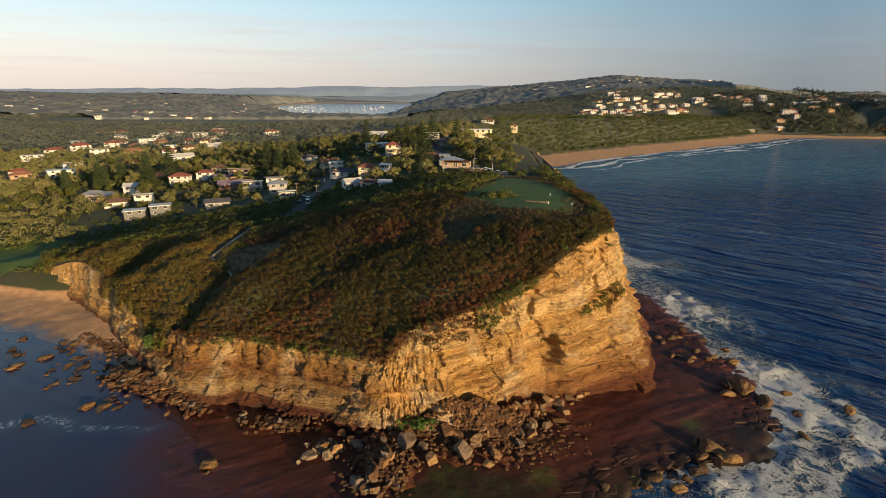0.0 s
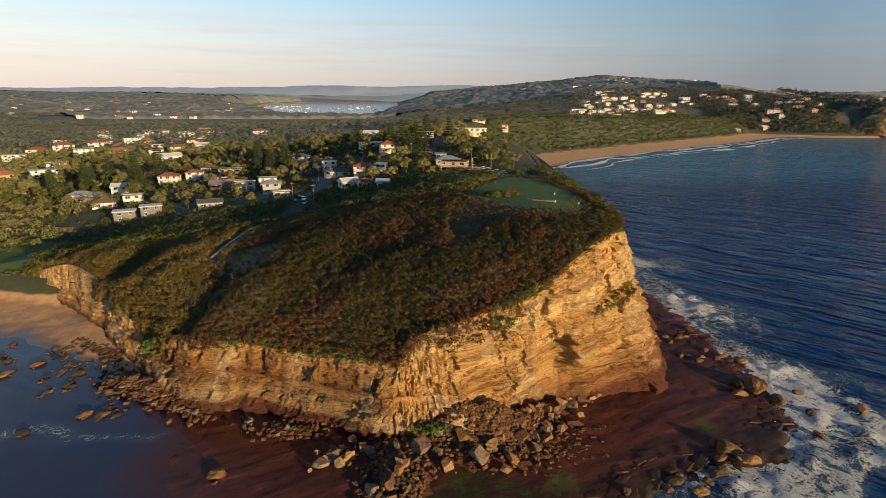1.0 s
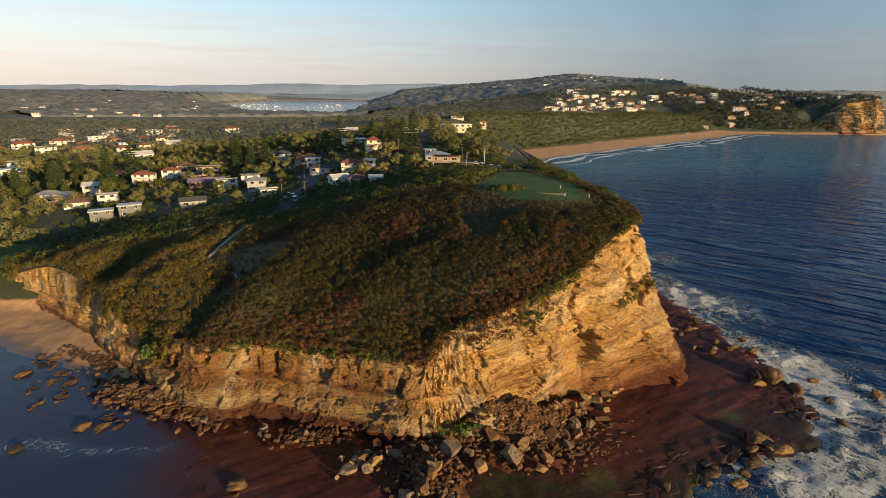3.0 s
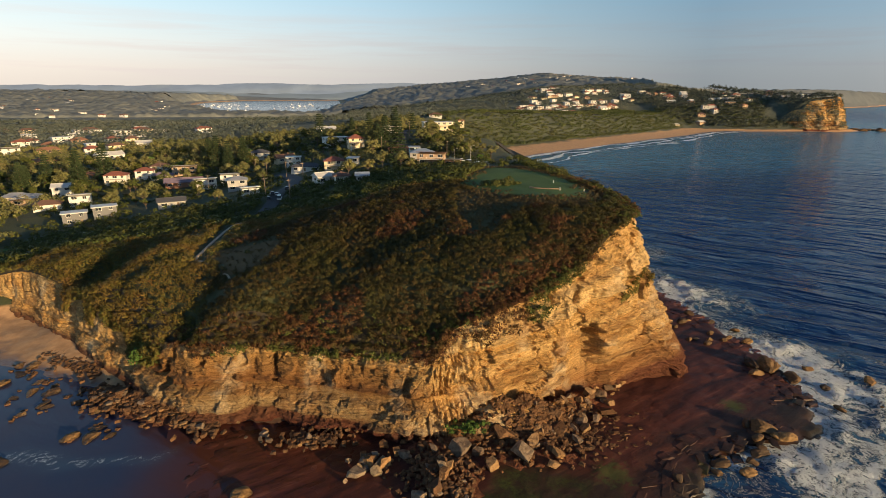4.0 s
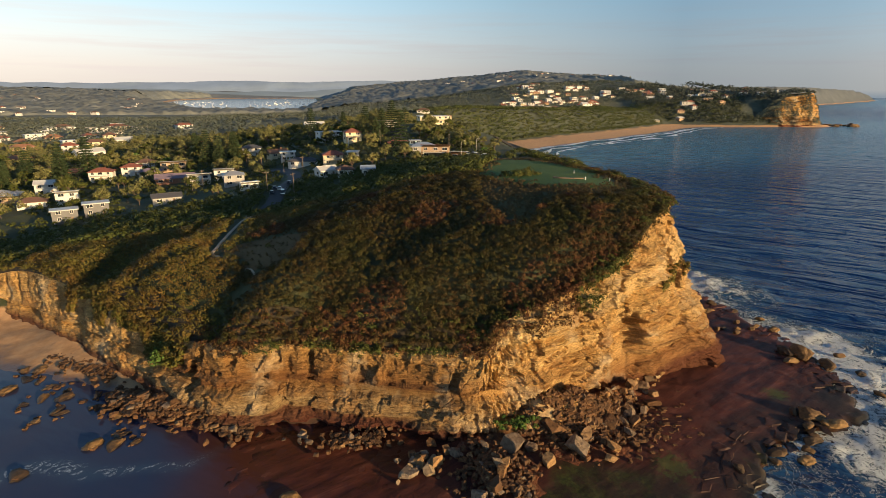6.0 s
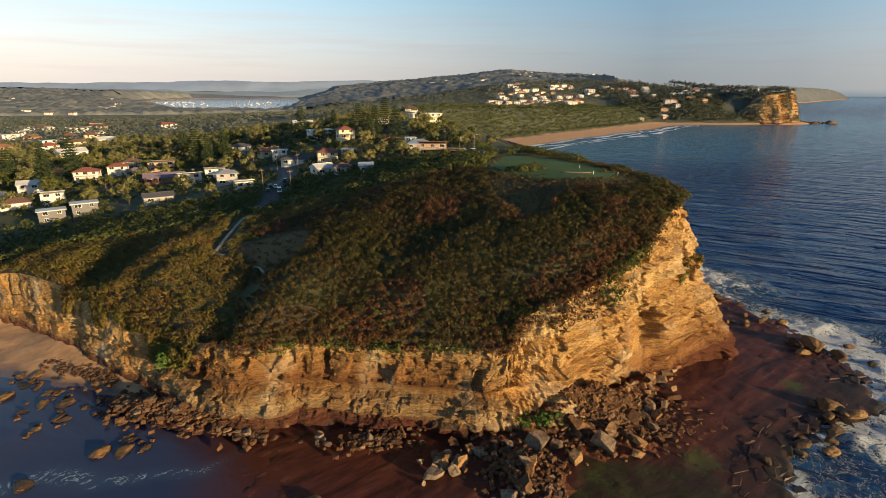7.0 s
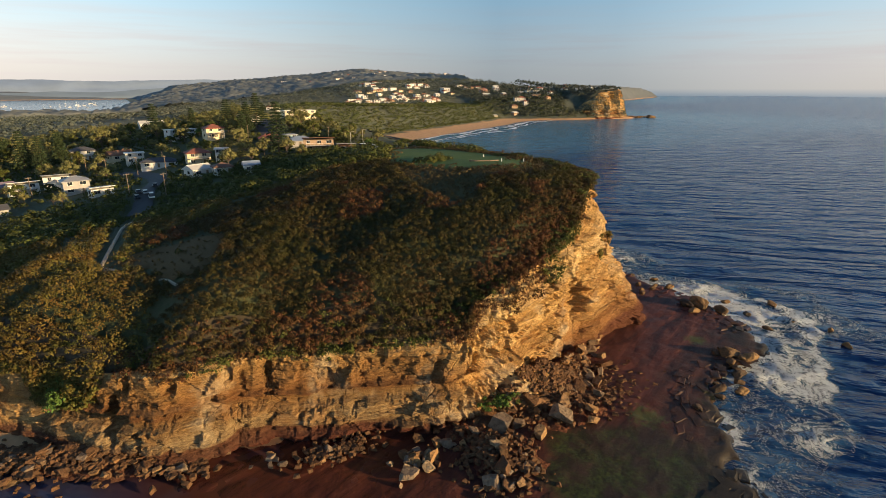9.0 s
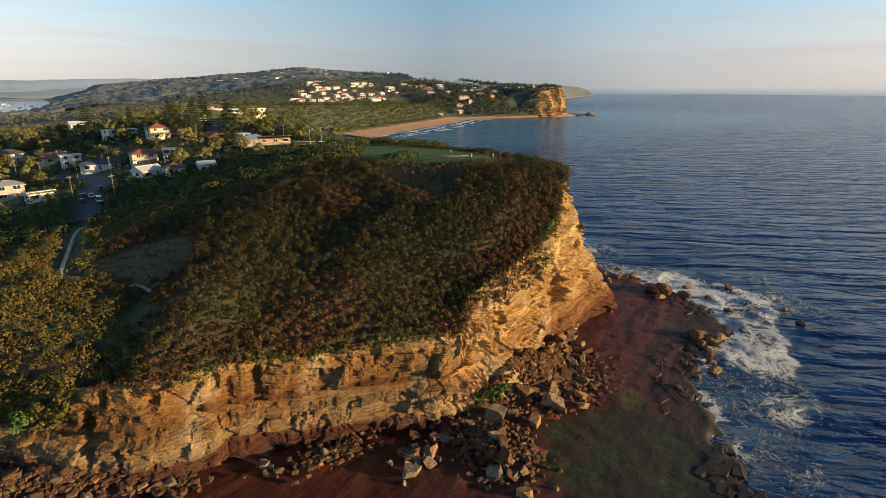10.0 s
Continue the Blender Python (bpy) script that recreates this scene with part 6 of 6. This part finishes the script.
SURF = [(59, 104, 2.6), (60.5, 101, 1.7), (57, 106, 1.4), (77, 130, 2.6), (82, 126, 2.0), (71, 147, 1.2), (75, 146, 1.4), (79, 145, 1.3), (77, 160, 1.2), (70, 160, 1.3), (45, 97, 1.3), (41, 93, 1.5), (36, 91, 1.2), (50, 95, 1.6), (55, 98.5, 1.5), (43, 95, 2.0), (32, 92, 1.8), (73, 144, 1.8), (81, 146, 1.7), (86, 144, 2.0), (80, 128, 3.4), (83, 123, 2.6), (88, 118, 1.6), (84, 109, 1.4), (102, 119, 2.2), (66, 159, 1.8), (74, 159, 1.7), (80, 165, 2.2),
        (84, 159, 1.6), (53, 97, 2.2), (75, 126, 2.2), (92, 93, 1.8), (69, 147, 1.6), (78, 150, 1.5), (62, 100, 2.0), (56, 101, 1.6), (47, 92, 1.6), (95, 109, 1.3), (91, 127, 1.5), (70, 156, 1.3), (88, 152, 1.4), (98, 100, 1.3)]
for bx, by, bs in SURF:
    boulder(bx, by, bs * (0.95 if bs > 2.5 else 0.75), 0.75 if inside_by(np.array([bx]), np.array([by]), SHELF)[0] > 2 else 0.1, 12, "rounded orange-brown rock standing in the surf", "rocks in the surf")
for k in range(14):
    boulder(925 + 62 * gen.random(), 915 + 40 * gen.random(), gen.uniform(3, 6.5), -0.5, 8, "dark rock on the reef off the far headland", "rocks off the far headland")
WEST = [(-118, 154, 1.5), (-117, 158.5, 1.7), (-111, 149, 1.1), (-108.6, 149.4, 1.0), (-110, 144, 1.4), (-105, 143, 1.7), (-113, 142, 1.2), (-104, 138, 1.3), (-107, 134, 1.2), (-98, 143, 1.0), (-97, 138, 1.1), (-90, 133, 1.5),
        (-87, 126, 1.4), (-91, 123, 1.8), (-87, 122.6, 1.8), (-83, 123, 1.2), (-93, 144, 0.9), (-136, 162, 1.5), (-130, 151, 1.3), (-120, 149, 1.7), (-121, 159, 1.5), (-125, 144, 2.0), (-103, 136.5, 1.2), (-94, 137, 1.1),
        (-101, 116, 1.7), (-51, 100.5, 1.9), (-134, 154, 1.2), (-115, 152, 1.0), (-100, 141, 0.9), (-112, 156, 1.1), (-106, 147, 1.0)]
for bx, by, bs in WEST:
    boulder(bx, by, bs, -0.3, 8, "flat orange rock in the calm shallows", "rocks in the shallows").scale.z *= 0.6
# broken ledges along the seaward edge of the platform
g3 = np.random.default_rng(471)
lx_, ly_ = g3.uniform(-2, 92, 9000), g3.uniform(48, 200, 9000)
ld = inside_by(lx_, ly_, SHELF)
on = (ld > -1.5) & (ld < 9) & (vnoise(lx_ / 9, ly_ / 9, 0, 473) > 0.40) & (lx_ > 12 - 0.2 * (ly_ - 60)) & ((lx_ > 60) | (ly_ < 104))
lx_, ly_ = lx_[on][:420], ly_[on][:420]
n = len(lx_)
flat = np.array([(-1, -1, -1), (1, -1, -1), (1, 1, -1), (-1, 1, -1), (-0.75, -0.8, 1), (0.8, -0.7, 1), (0.75, 0.8, 1), (-0.8, 0.7, 1)], float)
p = flat[None] * g3.uniform(0.6, 1.25, (n, 8, 3)) * (g3.uniform(0.3, 1.25, n) ** 1.5)[:, None, None] * np.array([1.5, 0.9, 0.15])
a = g3.normal(0.5, 0.5, n)
p = np.stack([p[:, :, 0] * np.cos(a)[:, None] - p[:, :, 1] * np.sin(a)[:, None], p[:, :, 0] * np.sin(a)[:, None] + p[:, :, 1] * np.cos(a)[:, None], p[:, :, 2]], 2)
p += np.stack([lx_, ly_, np.clip(ld[on][:420] * 0.4, -0.1, 0.8) + 0.06], 1)[:, None, :]
q = np.array([(3, 2, 1, 0), (4, 5, 6, 7), (0, 1, 5, 4), (1, 2, 6, 5), (2, 3, 7, 6), (3, 0, 4, 7)])
tagged(put("ledge_rocks", np_mesh("ledge_rocks", p.reshape(-1, 3), (q[None] + 8 * np.arange(n)[:, None, None]).reshape(-1, 4), False), PLATFORM), "low dark wet ledges at the platform edge", "rocks", kind="stuff")
# rubble between the boulders
g3 = np.random.default_rng(433)
n = 2600
rx = np.concatenate([g3.normal(10, 9, 1100), g3.normal(-14, 3.5, 350), -94 + 34 * g3.random(750), g3.normal(-38, 4, 150), g3.uniform(-118, -96, 250)])
ry = np.concatenate([g3.normal(109, 4.2, 1100), g3.normal(99, 5, 350), np.zeros(750), g3.normal(114.5, 1.6, 150), np.zeros(250)])
ry[1450:2200] = 139 - 19 * (rx[1450:2200] + 92) / 36 + g3.normal(0, 2.4, 750)
ry[2350:] = 167 - 0.75 * (rx[2350:] + 118) + g3.normal(0, 2.5, 250)
spots = np.array(WEST)[:, :2]
extra = 150
rx = np.concatenate([rx, spots[g3.integers(0, len(spots), extra), 0] + g3.normal(0, 2.2, extra)])
ry = np.concatenate([ry, spots[:, 1][np.abs(rx[n:, None] - spots[None, :, 0]).argmin(1)] + g3.normal(0, 1.5, extra)])
low = np.arange(n + extra) >= n
n = n + extra
rs = g3.uniform(0.2, 0.62, n)
cube = np.array([(-1, -1, -1), (1, -1, -1), (1, 1, -1), (-1, 1, -1), (-0.8, -0.8, 1), (0.8, -0.8, 1), (0.8, 0.8, 1), (-0.8, 0.8, 1)], float)
p = cube[None] * g3.uniform(0.55, 1.2, (n, 8, 3)) * (rs[:, None, None] * np.array([1.2, 0.9, 0.6]))
a = g3.uniform(0, 6.283, n)
tl = g3.uniform(-0.6, 0.6, n)
p = np.stack([p[:, :, 0], p[:, :, 1] * np.cos(tl)[:, None] - p[:, :, 2] * np.sin(tl)[:, None], p[:, :, 1] * np.sin(tl)[:, None] + p[:, :, 2] * np.cos(tl)[:, None]], 2)
p = np.stack([p[:, :, 0] * np.cos(a)[:, None] - p[:, :, 1] * np.sin(a)[:, None], p[:, :, 0] * np.sin(a)[:, None] + p[:, :, 1] * np.cos(a)[:, None], p[:, :, 2]], 2)
p += np.stack([rx, ry, np.where(low, 0.0, talus(rx, ry) + 0.75)], 1)[:, None, :]
q = np.array([(3, 2, 1, 0), (4, 5, 6, 7), (0, 1, 5, 4), (1, 2, 6, 5), (2, 3, 7, 6), (3, 0, 4, 7)])
tagged(put("rubble", np_mesh("rubble", p.reshape(-1, 3), (q[None] + 8 * np.arange(n)[:, None, None]).reshape(-1, 4), False), BOULDER), "loose angular rubble between the boulders", "rubble", kind="stuff")

# ---- surf along the beach ----
def surf_line(off, width, seed, a0, a1):
    line = SHORE_EAST[1:9]
    c, s = glide(line, 260)
    t = np.gradient(c, axis=0)
    t /= np.hypot(*t.T)[:, None]
    u = s / s[-1]
    c, t, s, u = (k[(u > a0) & (u < a1)] for k in (c, t, s, u))
    d0 = off + 7 * fbm(s / 60, 0 * s, 0, 3, seed)
    w = width * np.clip(0.35 + 0.9 * fbm(s / 38, 0 * s, 0, 3, seed + 3) + 0.4, 0.05, 1.6)
    rows, fo = [], []
    for k, amount in ((-0.5, 0.0), (-0.2, 1.0), (0.15, 0.9), (0.5, 0.1)):
        d = d0 + w * k
        rows.append(np.stack([c[:, 0] + t[:, 1] * d, c[:, 1] - t[:, 0] * d, np.full(len(s), 0.22 if abs(k) < 0.4 else 0.0)], 1))
        fo.append(np.full(len(s), amount))
    me = np_mesh("surf", np.stack(rows, 1).reshape(-1, 3), grid_faces(len(s), 4))
    me.attributes.new("foam", "FLOAT", "POINT").data.foreach_set("value", np.stack(fo, 1).ravel().astype(np.float32))
    me.attributes.new("shoal", "FLOAT", "POINT")
    return tagged(put("surf", me, SEA), "white line of surf breaking along the beach", "surf", kind="stuff")


surf_line(4, 12, 501, 0.0, 0.98)
surf_line(20, 10, 503, 0.0, 0.9)
surf_line(38, 14, 505, 0.03, 0.5)
surf_line(30, 9, 507, 0.5, 0.95)

# ---- cars, poles, boats, seats ----
CAR_PAINT = [plain("white_car_paint", (0.75, 0.75, 0.74), 0.3, 0, 0.02), plain("dark_car_paint", (0.03, 0.035, 0.045), 0.3, 0, 0.05), plain("silver_car_paint", (0.45, 0.46, 0.48), 0.3, 0.4, 0.03)]
RUBBER = plain("tyre_rubber", (0.02, 0.02, 0.02), 0.9)


def car(x, y, yaw, colour, label, van=False):
    thing = new("van" if van else "car")
    L, W, H = (4.9, 1.9, 2.1) if van else (4.4, 1.78, 1.45)
    bm = bmesh.new()
    box(bm, -W / 2, -L / 2, 0.3, W / 2, L / 2, 0.85)
    bmesh.ops.bevel(bm, geom=bm.edges[:], offset=0.12, segments=2, affect="EDGES")
    part("body", bm, CAR_PAINT[colour], thing)
    bm = bmesh.new()
    y0, y1 = (-L / 2 + 0.1, L / 2 - 1.1) if van else (-L / 2 + 0.5, L / 2 - 1.3)
    box(bm, -W / 2 + 0.08, y0, 0.8, W / 2 - 0.08, y1, H - 0.12)
    for vtx in bm.verts:
        if vtx.co.z > 1:
            vtx.co.x *= 0.84
            vtx.co.y += 0.35 if vtx.co.y < 0 else -0.45
    part("glazing", bm, GLASS, thing)
    bm = bmesh.new()
    box(bm, -W / 2 * 0.80, y0 + 0.35, H - 0.13, W / 2 * 0.80, y1 - 0.42, H)
    bmesh.ops.bevel(bm, geom=bm.edges[:], offset=0.05, segments=1, affect="EDGES")
    part("roof", bm, CAR_PAINT[colour], thing)
    for sx in (-1, 1):
        for sy in (-0.31, 0.31):
            wheel = part("wheel", tube(bmesh.new(), (sx * (W / 2 - 0.22), L * sy, 0.33), (sx * (W / 2 + 0.01), L * sy, 0.33), 0.33, 0.33, 12), RUBBER, thing)
            part("rim", tube(bmesh.new(), (sx * (W / 2 + 0.005), L * sy, 0.33), (sx * (W / 2 + 0.02), L * sy, 0.33), 0.2, 0.2, 10), CAR_PAINT[2], wheel)
    thing.matrix_basis = pose(x, y, at_ground(x, y) + 0.62, 0, 0, yaw)
    return tagged(thing, label, "van" if van else "car", "parked cars")


car(-64.5, 259, 4, 0, "white van parked on the street", True)
car(-66.5, 266, 4, 2, "silver car parked on the street")
car(-69.5, 262, 8, 1, "dark car parked on the street")
car(-69, 269, 8, 1, "dark car parked on the street")
car(-63, 275, 0, 1, "dark car parked on the street")
car(25, 273, 20, 0, "white van parked in the clifftop car park", True)
car(28.5, 268, 30, 0, "white car parked in the clifftop car park")
car(31, 262, 40, 2, "silver car parked in the clifftop car park")
car(24, 286, 20, 0, "white car parked in the clifftop car park")
car(20, 297, 20, 1, "dark car parked beside the street")
POLE_WOOD = plain("pole_timber", (0.20, 0.15, 0.11), 0.9, 0, 0.2, 2)
METAL = plain("galvanised_steel", (0.5, 0.5, 0.5), 0.4, 0.8, 0.05)


def power_pole(x, y, yaw, tall=9.5):
    thing = new("power_pole")
    part("pole", tube(bmesh.new(), (0, 0, -0.6), (0, 0, tall), 0.17, 0.12, 8), POLE_WOOD, thing)
    part("crossarm", box(bmesh.new(), -1.2, -0.07, tall - 0.75, 1.2, 0.07, tall - 0.6), POLE_WOOD, thing)
    for k in (-1.05, -0.4, 0.4, 1.05):
        part("insulator", tube(bmesh.new(), (k, 0, tall - 0.6), (k, 0, tall - 0.4), 0.06, 0.04, 6), CONCRETE, thing)
    thing.matrix_basis = pose(x, y, at_ground(x, y), 0, 0, yaw)
    return tagged(thing, "tall timber power pole with a crossarm", "power pole", "power poles")


for ax, ay in ((-59.5, 257), (-72, 268), (-84, 344), (-58, 300), (-70, 325), (-112, 322), (-140, 375), (-15, 345), (20, 310), (-95, 370), (-165, 405), (5, 380)):
    power_pole(ax, ay, (ax * 7) % 90)


def lamp_post(x, y):
    thing = new("lamp_post")
    part("pole", tube(bmesh.new(), (0, 0, -0.4), (0, 0, 8.5), 0.11, 0.07, 8), METAL, thing)
    part("arm", tube(bmesh.new(), (0, 0, 8.4), (1.3, 0, 8.7), 0.05, 0.04, 6), METAL, thing)
    part("lamp_head", box(bmesh.new(), 1.1, -0.12, 8.62, 1.75, 0.12, 8.76), METAL, thing)
    thing.matrix_basis = pose(x, y, at_ground(x, y) + 0.3)
    return tagged(thing, "grey steel lamp post by the car park", "lamp post", "lamp posts")


lamp_post(27, 277)
lamp_post(16, 262)
# a low curved seat wall and marker posts on the lawn
bm = bmesh.new()
for k in range(12):
    a0, a1 = radians(200 + 9 * k), radians(200 + 9 * (k + 1))
    ring = [(6.0 * math.cos(a), 3.0 * math.sin(a)) for a in (a0, a1)]
    inner = [(5.5 * math.cos(a), 2.6 * math.sin(a)) for a in (a0, a1)]
    vs = [bm.verts.new((px_, py_, pz_)) for pz_ in (-0.4, 0.5) for px_, py_ in (*ring, *inner[::-1])]
    for fc in ((0, 1, 5, 4), (2, 3, 7, 6), (4, 5, 6, 7)):
        bm.faces.new([vs[i] for i in fc])
me = bpy.data.meshes.new("seat_wall")
bm.to_mesh(me)
bm.free()
seat = put("seat_wall", me, TIMBER)
seat.matrix_basis = pose(32, 176, at_ground(32, 176) + 0.45, 0, 0, -20)
tagged(seat, "low curved timber seat wall on the lawn", "seat wall")
for ax, ay in ((34, 170), (41, 168), (38, 187), (8, 184)):
    po = new("marker_post")
    part("post", tube(bmesh.new(), (0, 0, -0.3), (0, 0, 1.0), 0.11, 0.11, 8), TRIM, po)
    part("cap", tube(bmesh.new(), (0, 0, 1.0), (0, 0, 1.1), 0.14, 0.08, 8), TRIM, po)
    po.matrix_basis = pose(ax, ay, at_ground(ax, ay) + 0.4)
    tagged(po, "short white marker post on the clifftop lawn", "post", "marker posts")


def boat():
    thing = new("sailing_boat")
    bm = bmesh.new()
    top = [(-1.6, -5), (1.6, -5), (1.9, 0), (0, 6.5), (-1.9, 0)]
    a = [bm.verts.new((x_, y_, 1.4)) for x_, y_ in top]
    b = [bm.verts.new((x_ * 0.6, y_ * 0.85, -0.3)) for x_, y_ in top]
    bm.faces.new(a)
    for k in range(5):
        bm.faces.new((b[k], b[(k + 1) % 5], a[(k + 1) % 5], a[k]))
    part("hull", bm, TRIM, thing)
    part("cabin", box(bmesh.new(), -0.9, -2.5, 1.4, 0.9, 1.5, 2.2), TRIM, thing)
    part("mast", tube(bmesh.new(), (0, 0.8, 1.4), (0, 0.8, 15), 0.16, 0.1, 6), TRIM, thing)
    return tagged(thing, "white sailing boat moored on the inlet", "boat", "moored boats")


one = boat()
one.matrix_basis = pose(-620, 2420, 0, 0, 0, 20)
k = 0
while k < 70:
    bx, by = gen.uniform(-900, -150), gen.uniform(1900, 3000)
    near_side = float(inside_by(np.array([bx]), np.array([by]), LAKE)[0])
    if near_side > 12 and near_side < 260:
        copy_thing(one, pose(bx, by, 0, 0, 0, gen.uniform(0, 360)))
        k += 1

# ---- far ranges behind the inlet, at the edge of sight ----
def haze_glow_material(name, colour, glow):
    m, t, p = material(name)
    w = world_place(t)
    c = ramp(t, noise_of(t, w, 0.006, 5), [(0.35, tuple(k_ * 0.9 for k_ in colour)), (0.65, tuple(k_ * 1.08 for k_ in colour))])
    # haze over the ranges is painted: the hazy colour glows as emission
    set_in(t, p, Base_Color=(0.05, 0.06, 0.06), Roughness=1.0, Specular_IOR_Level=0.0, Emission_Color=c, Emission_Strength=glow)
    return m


def far_range(y0, heights, seed, mat, label):
    xs = np.linspace(-4400, 4400, 400)
    h = np.interp(xs, [k_[0] for k_ in heights], [k_[1] for k_ in heights]) + 9 * fbm(xs / 300, 0 * xs, 0, 5, seed)
    rows = []
    for k_ in range(6):
        q_ = k_ / 5
        rows.append(np.stack([xs, y0 + 160 * q_ + 60 * fbm(xs / 400, q_ * 2 + 0 * xs, 0, 2, seed + 4), -5 + (h + 5) * q_ ** 0.7], 1))
    ob = put("backdrop", np_mesh("backdrop", np.stack(rows, 1).reshape(-1, 3), grid_faces(400, 6)), mat)
    return tagged(ob, label, "hills", kind="structure")


far_range(4560, [(-4400, 95), (-2400, 100), (-1300, 112), (-760, 128), (-300, 112), (0, 118), (330, 136), (700, 120), (1300, 90), (2400, 55), (4400, 40)], 601, haze_glow_material("blue_range_haze_glow", (0.215, 0.235, 0.265), 1.0), "hazy blue ranges far behind the inlet")
far_range(4150, [(-4400, 60), (-2200, 70), (-1500, 66), (-1000, 52), (-600, 40), (-200, 52), (200, 74), (700, 70), (1500, 40), (4400, 20)], 607, haze_glow_material("grey_range_haze_glow", (0.165, 0.180, 0.185), 1.0), "grey hazy hills on the far side of the inlet")
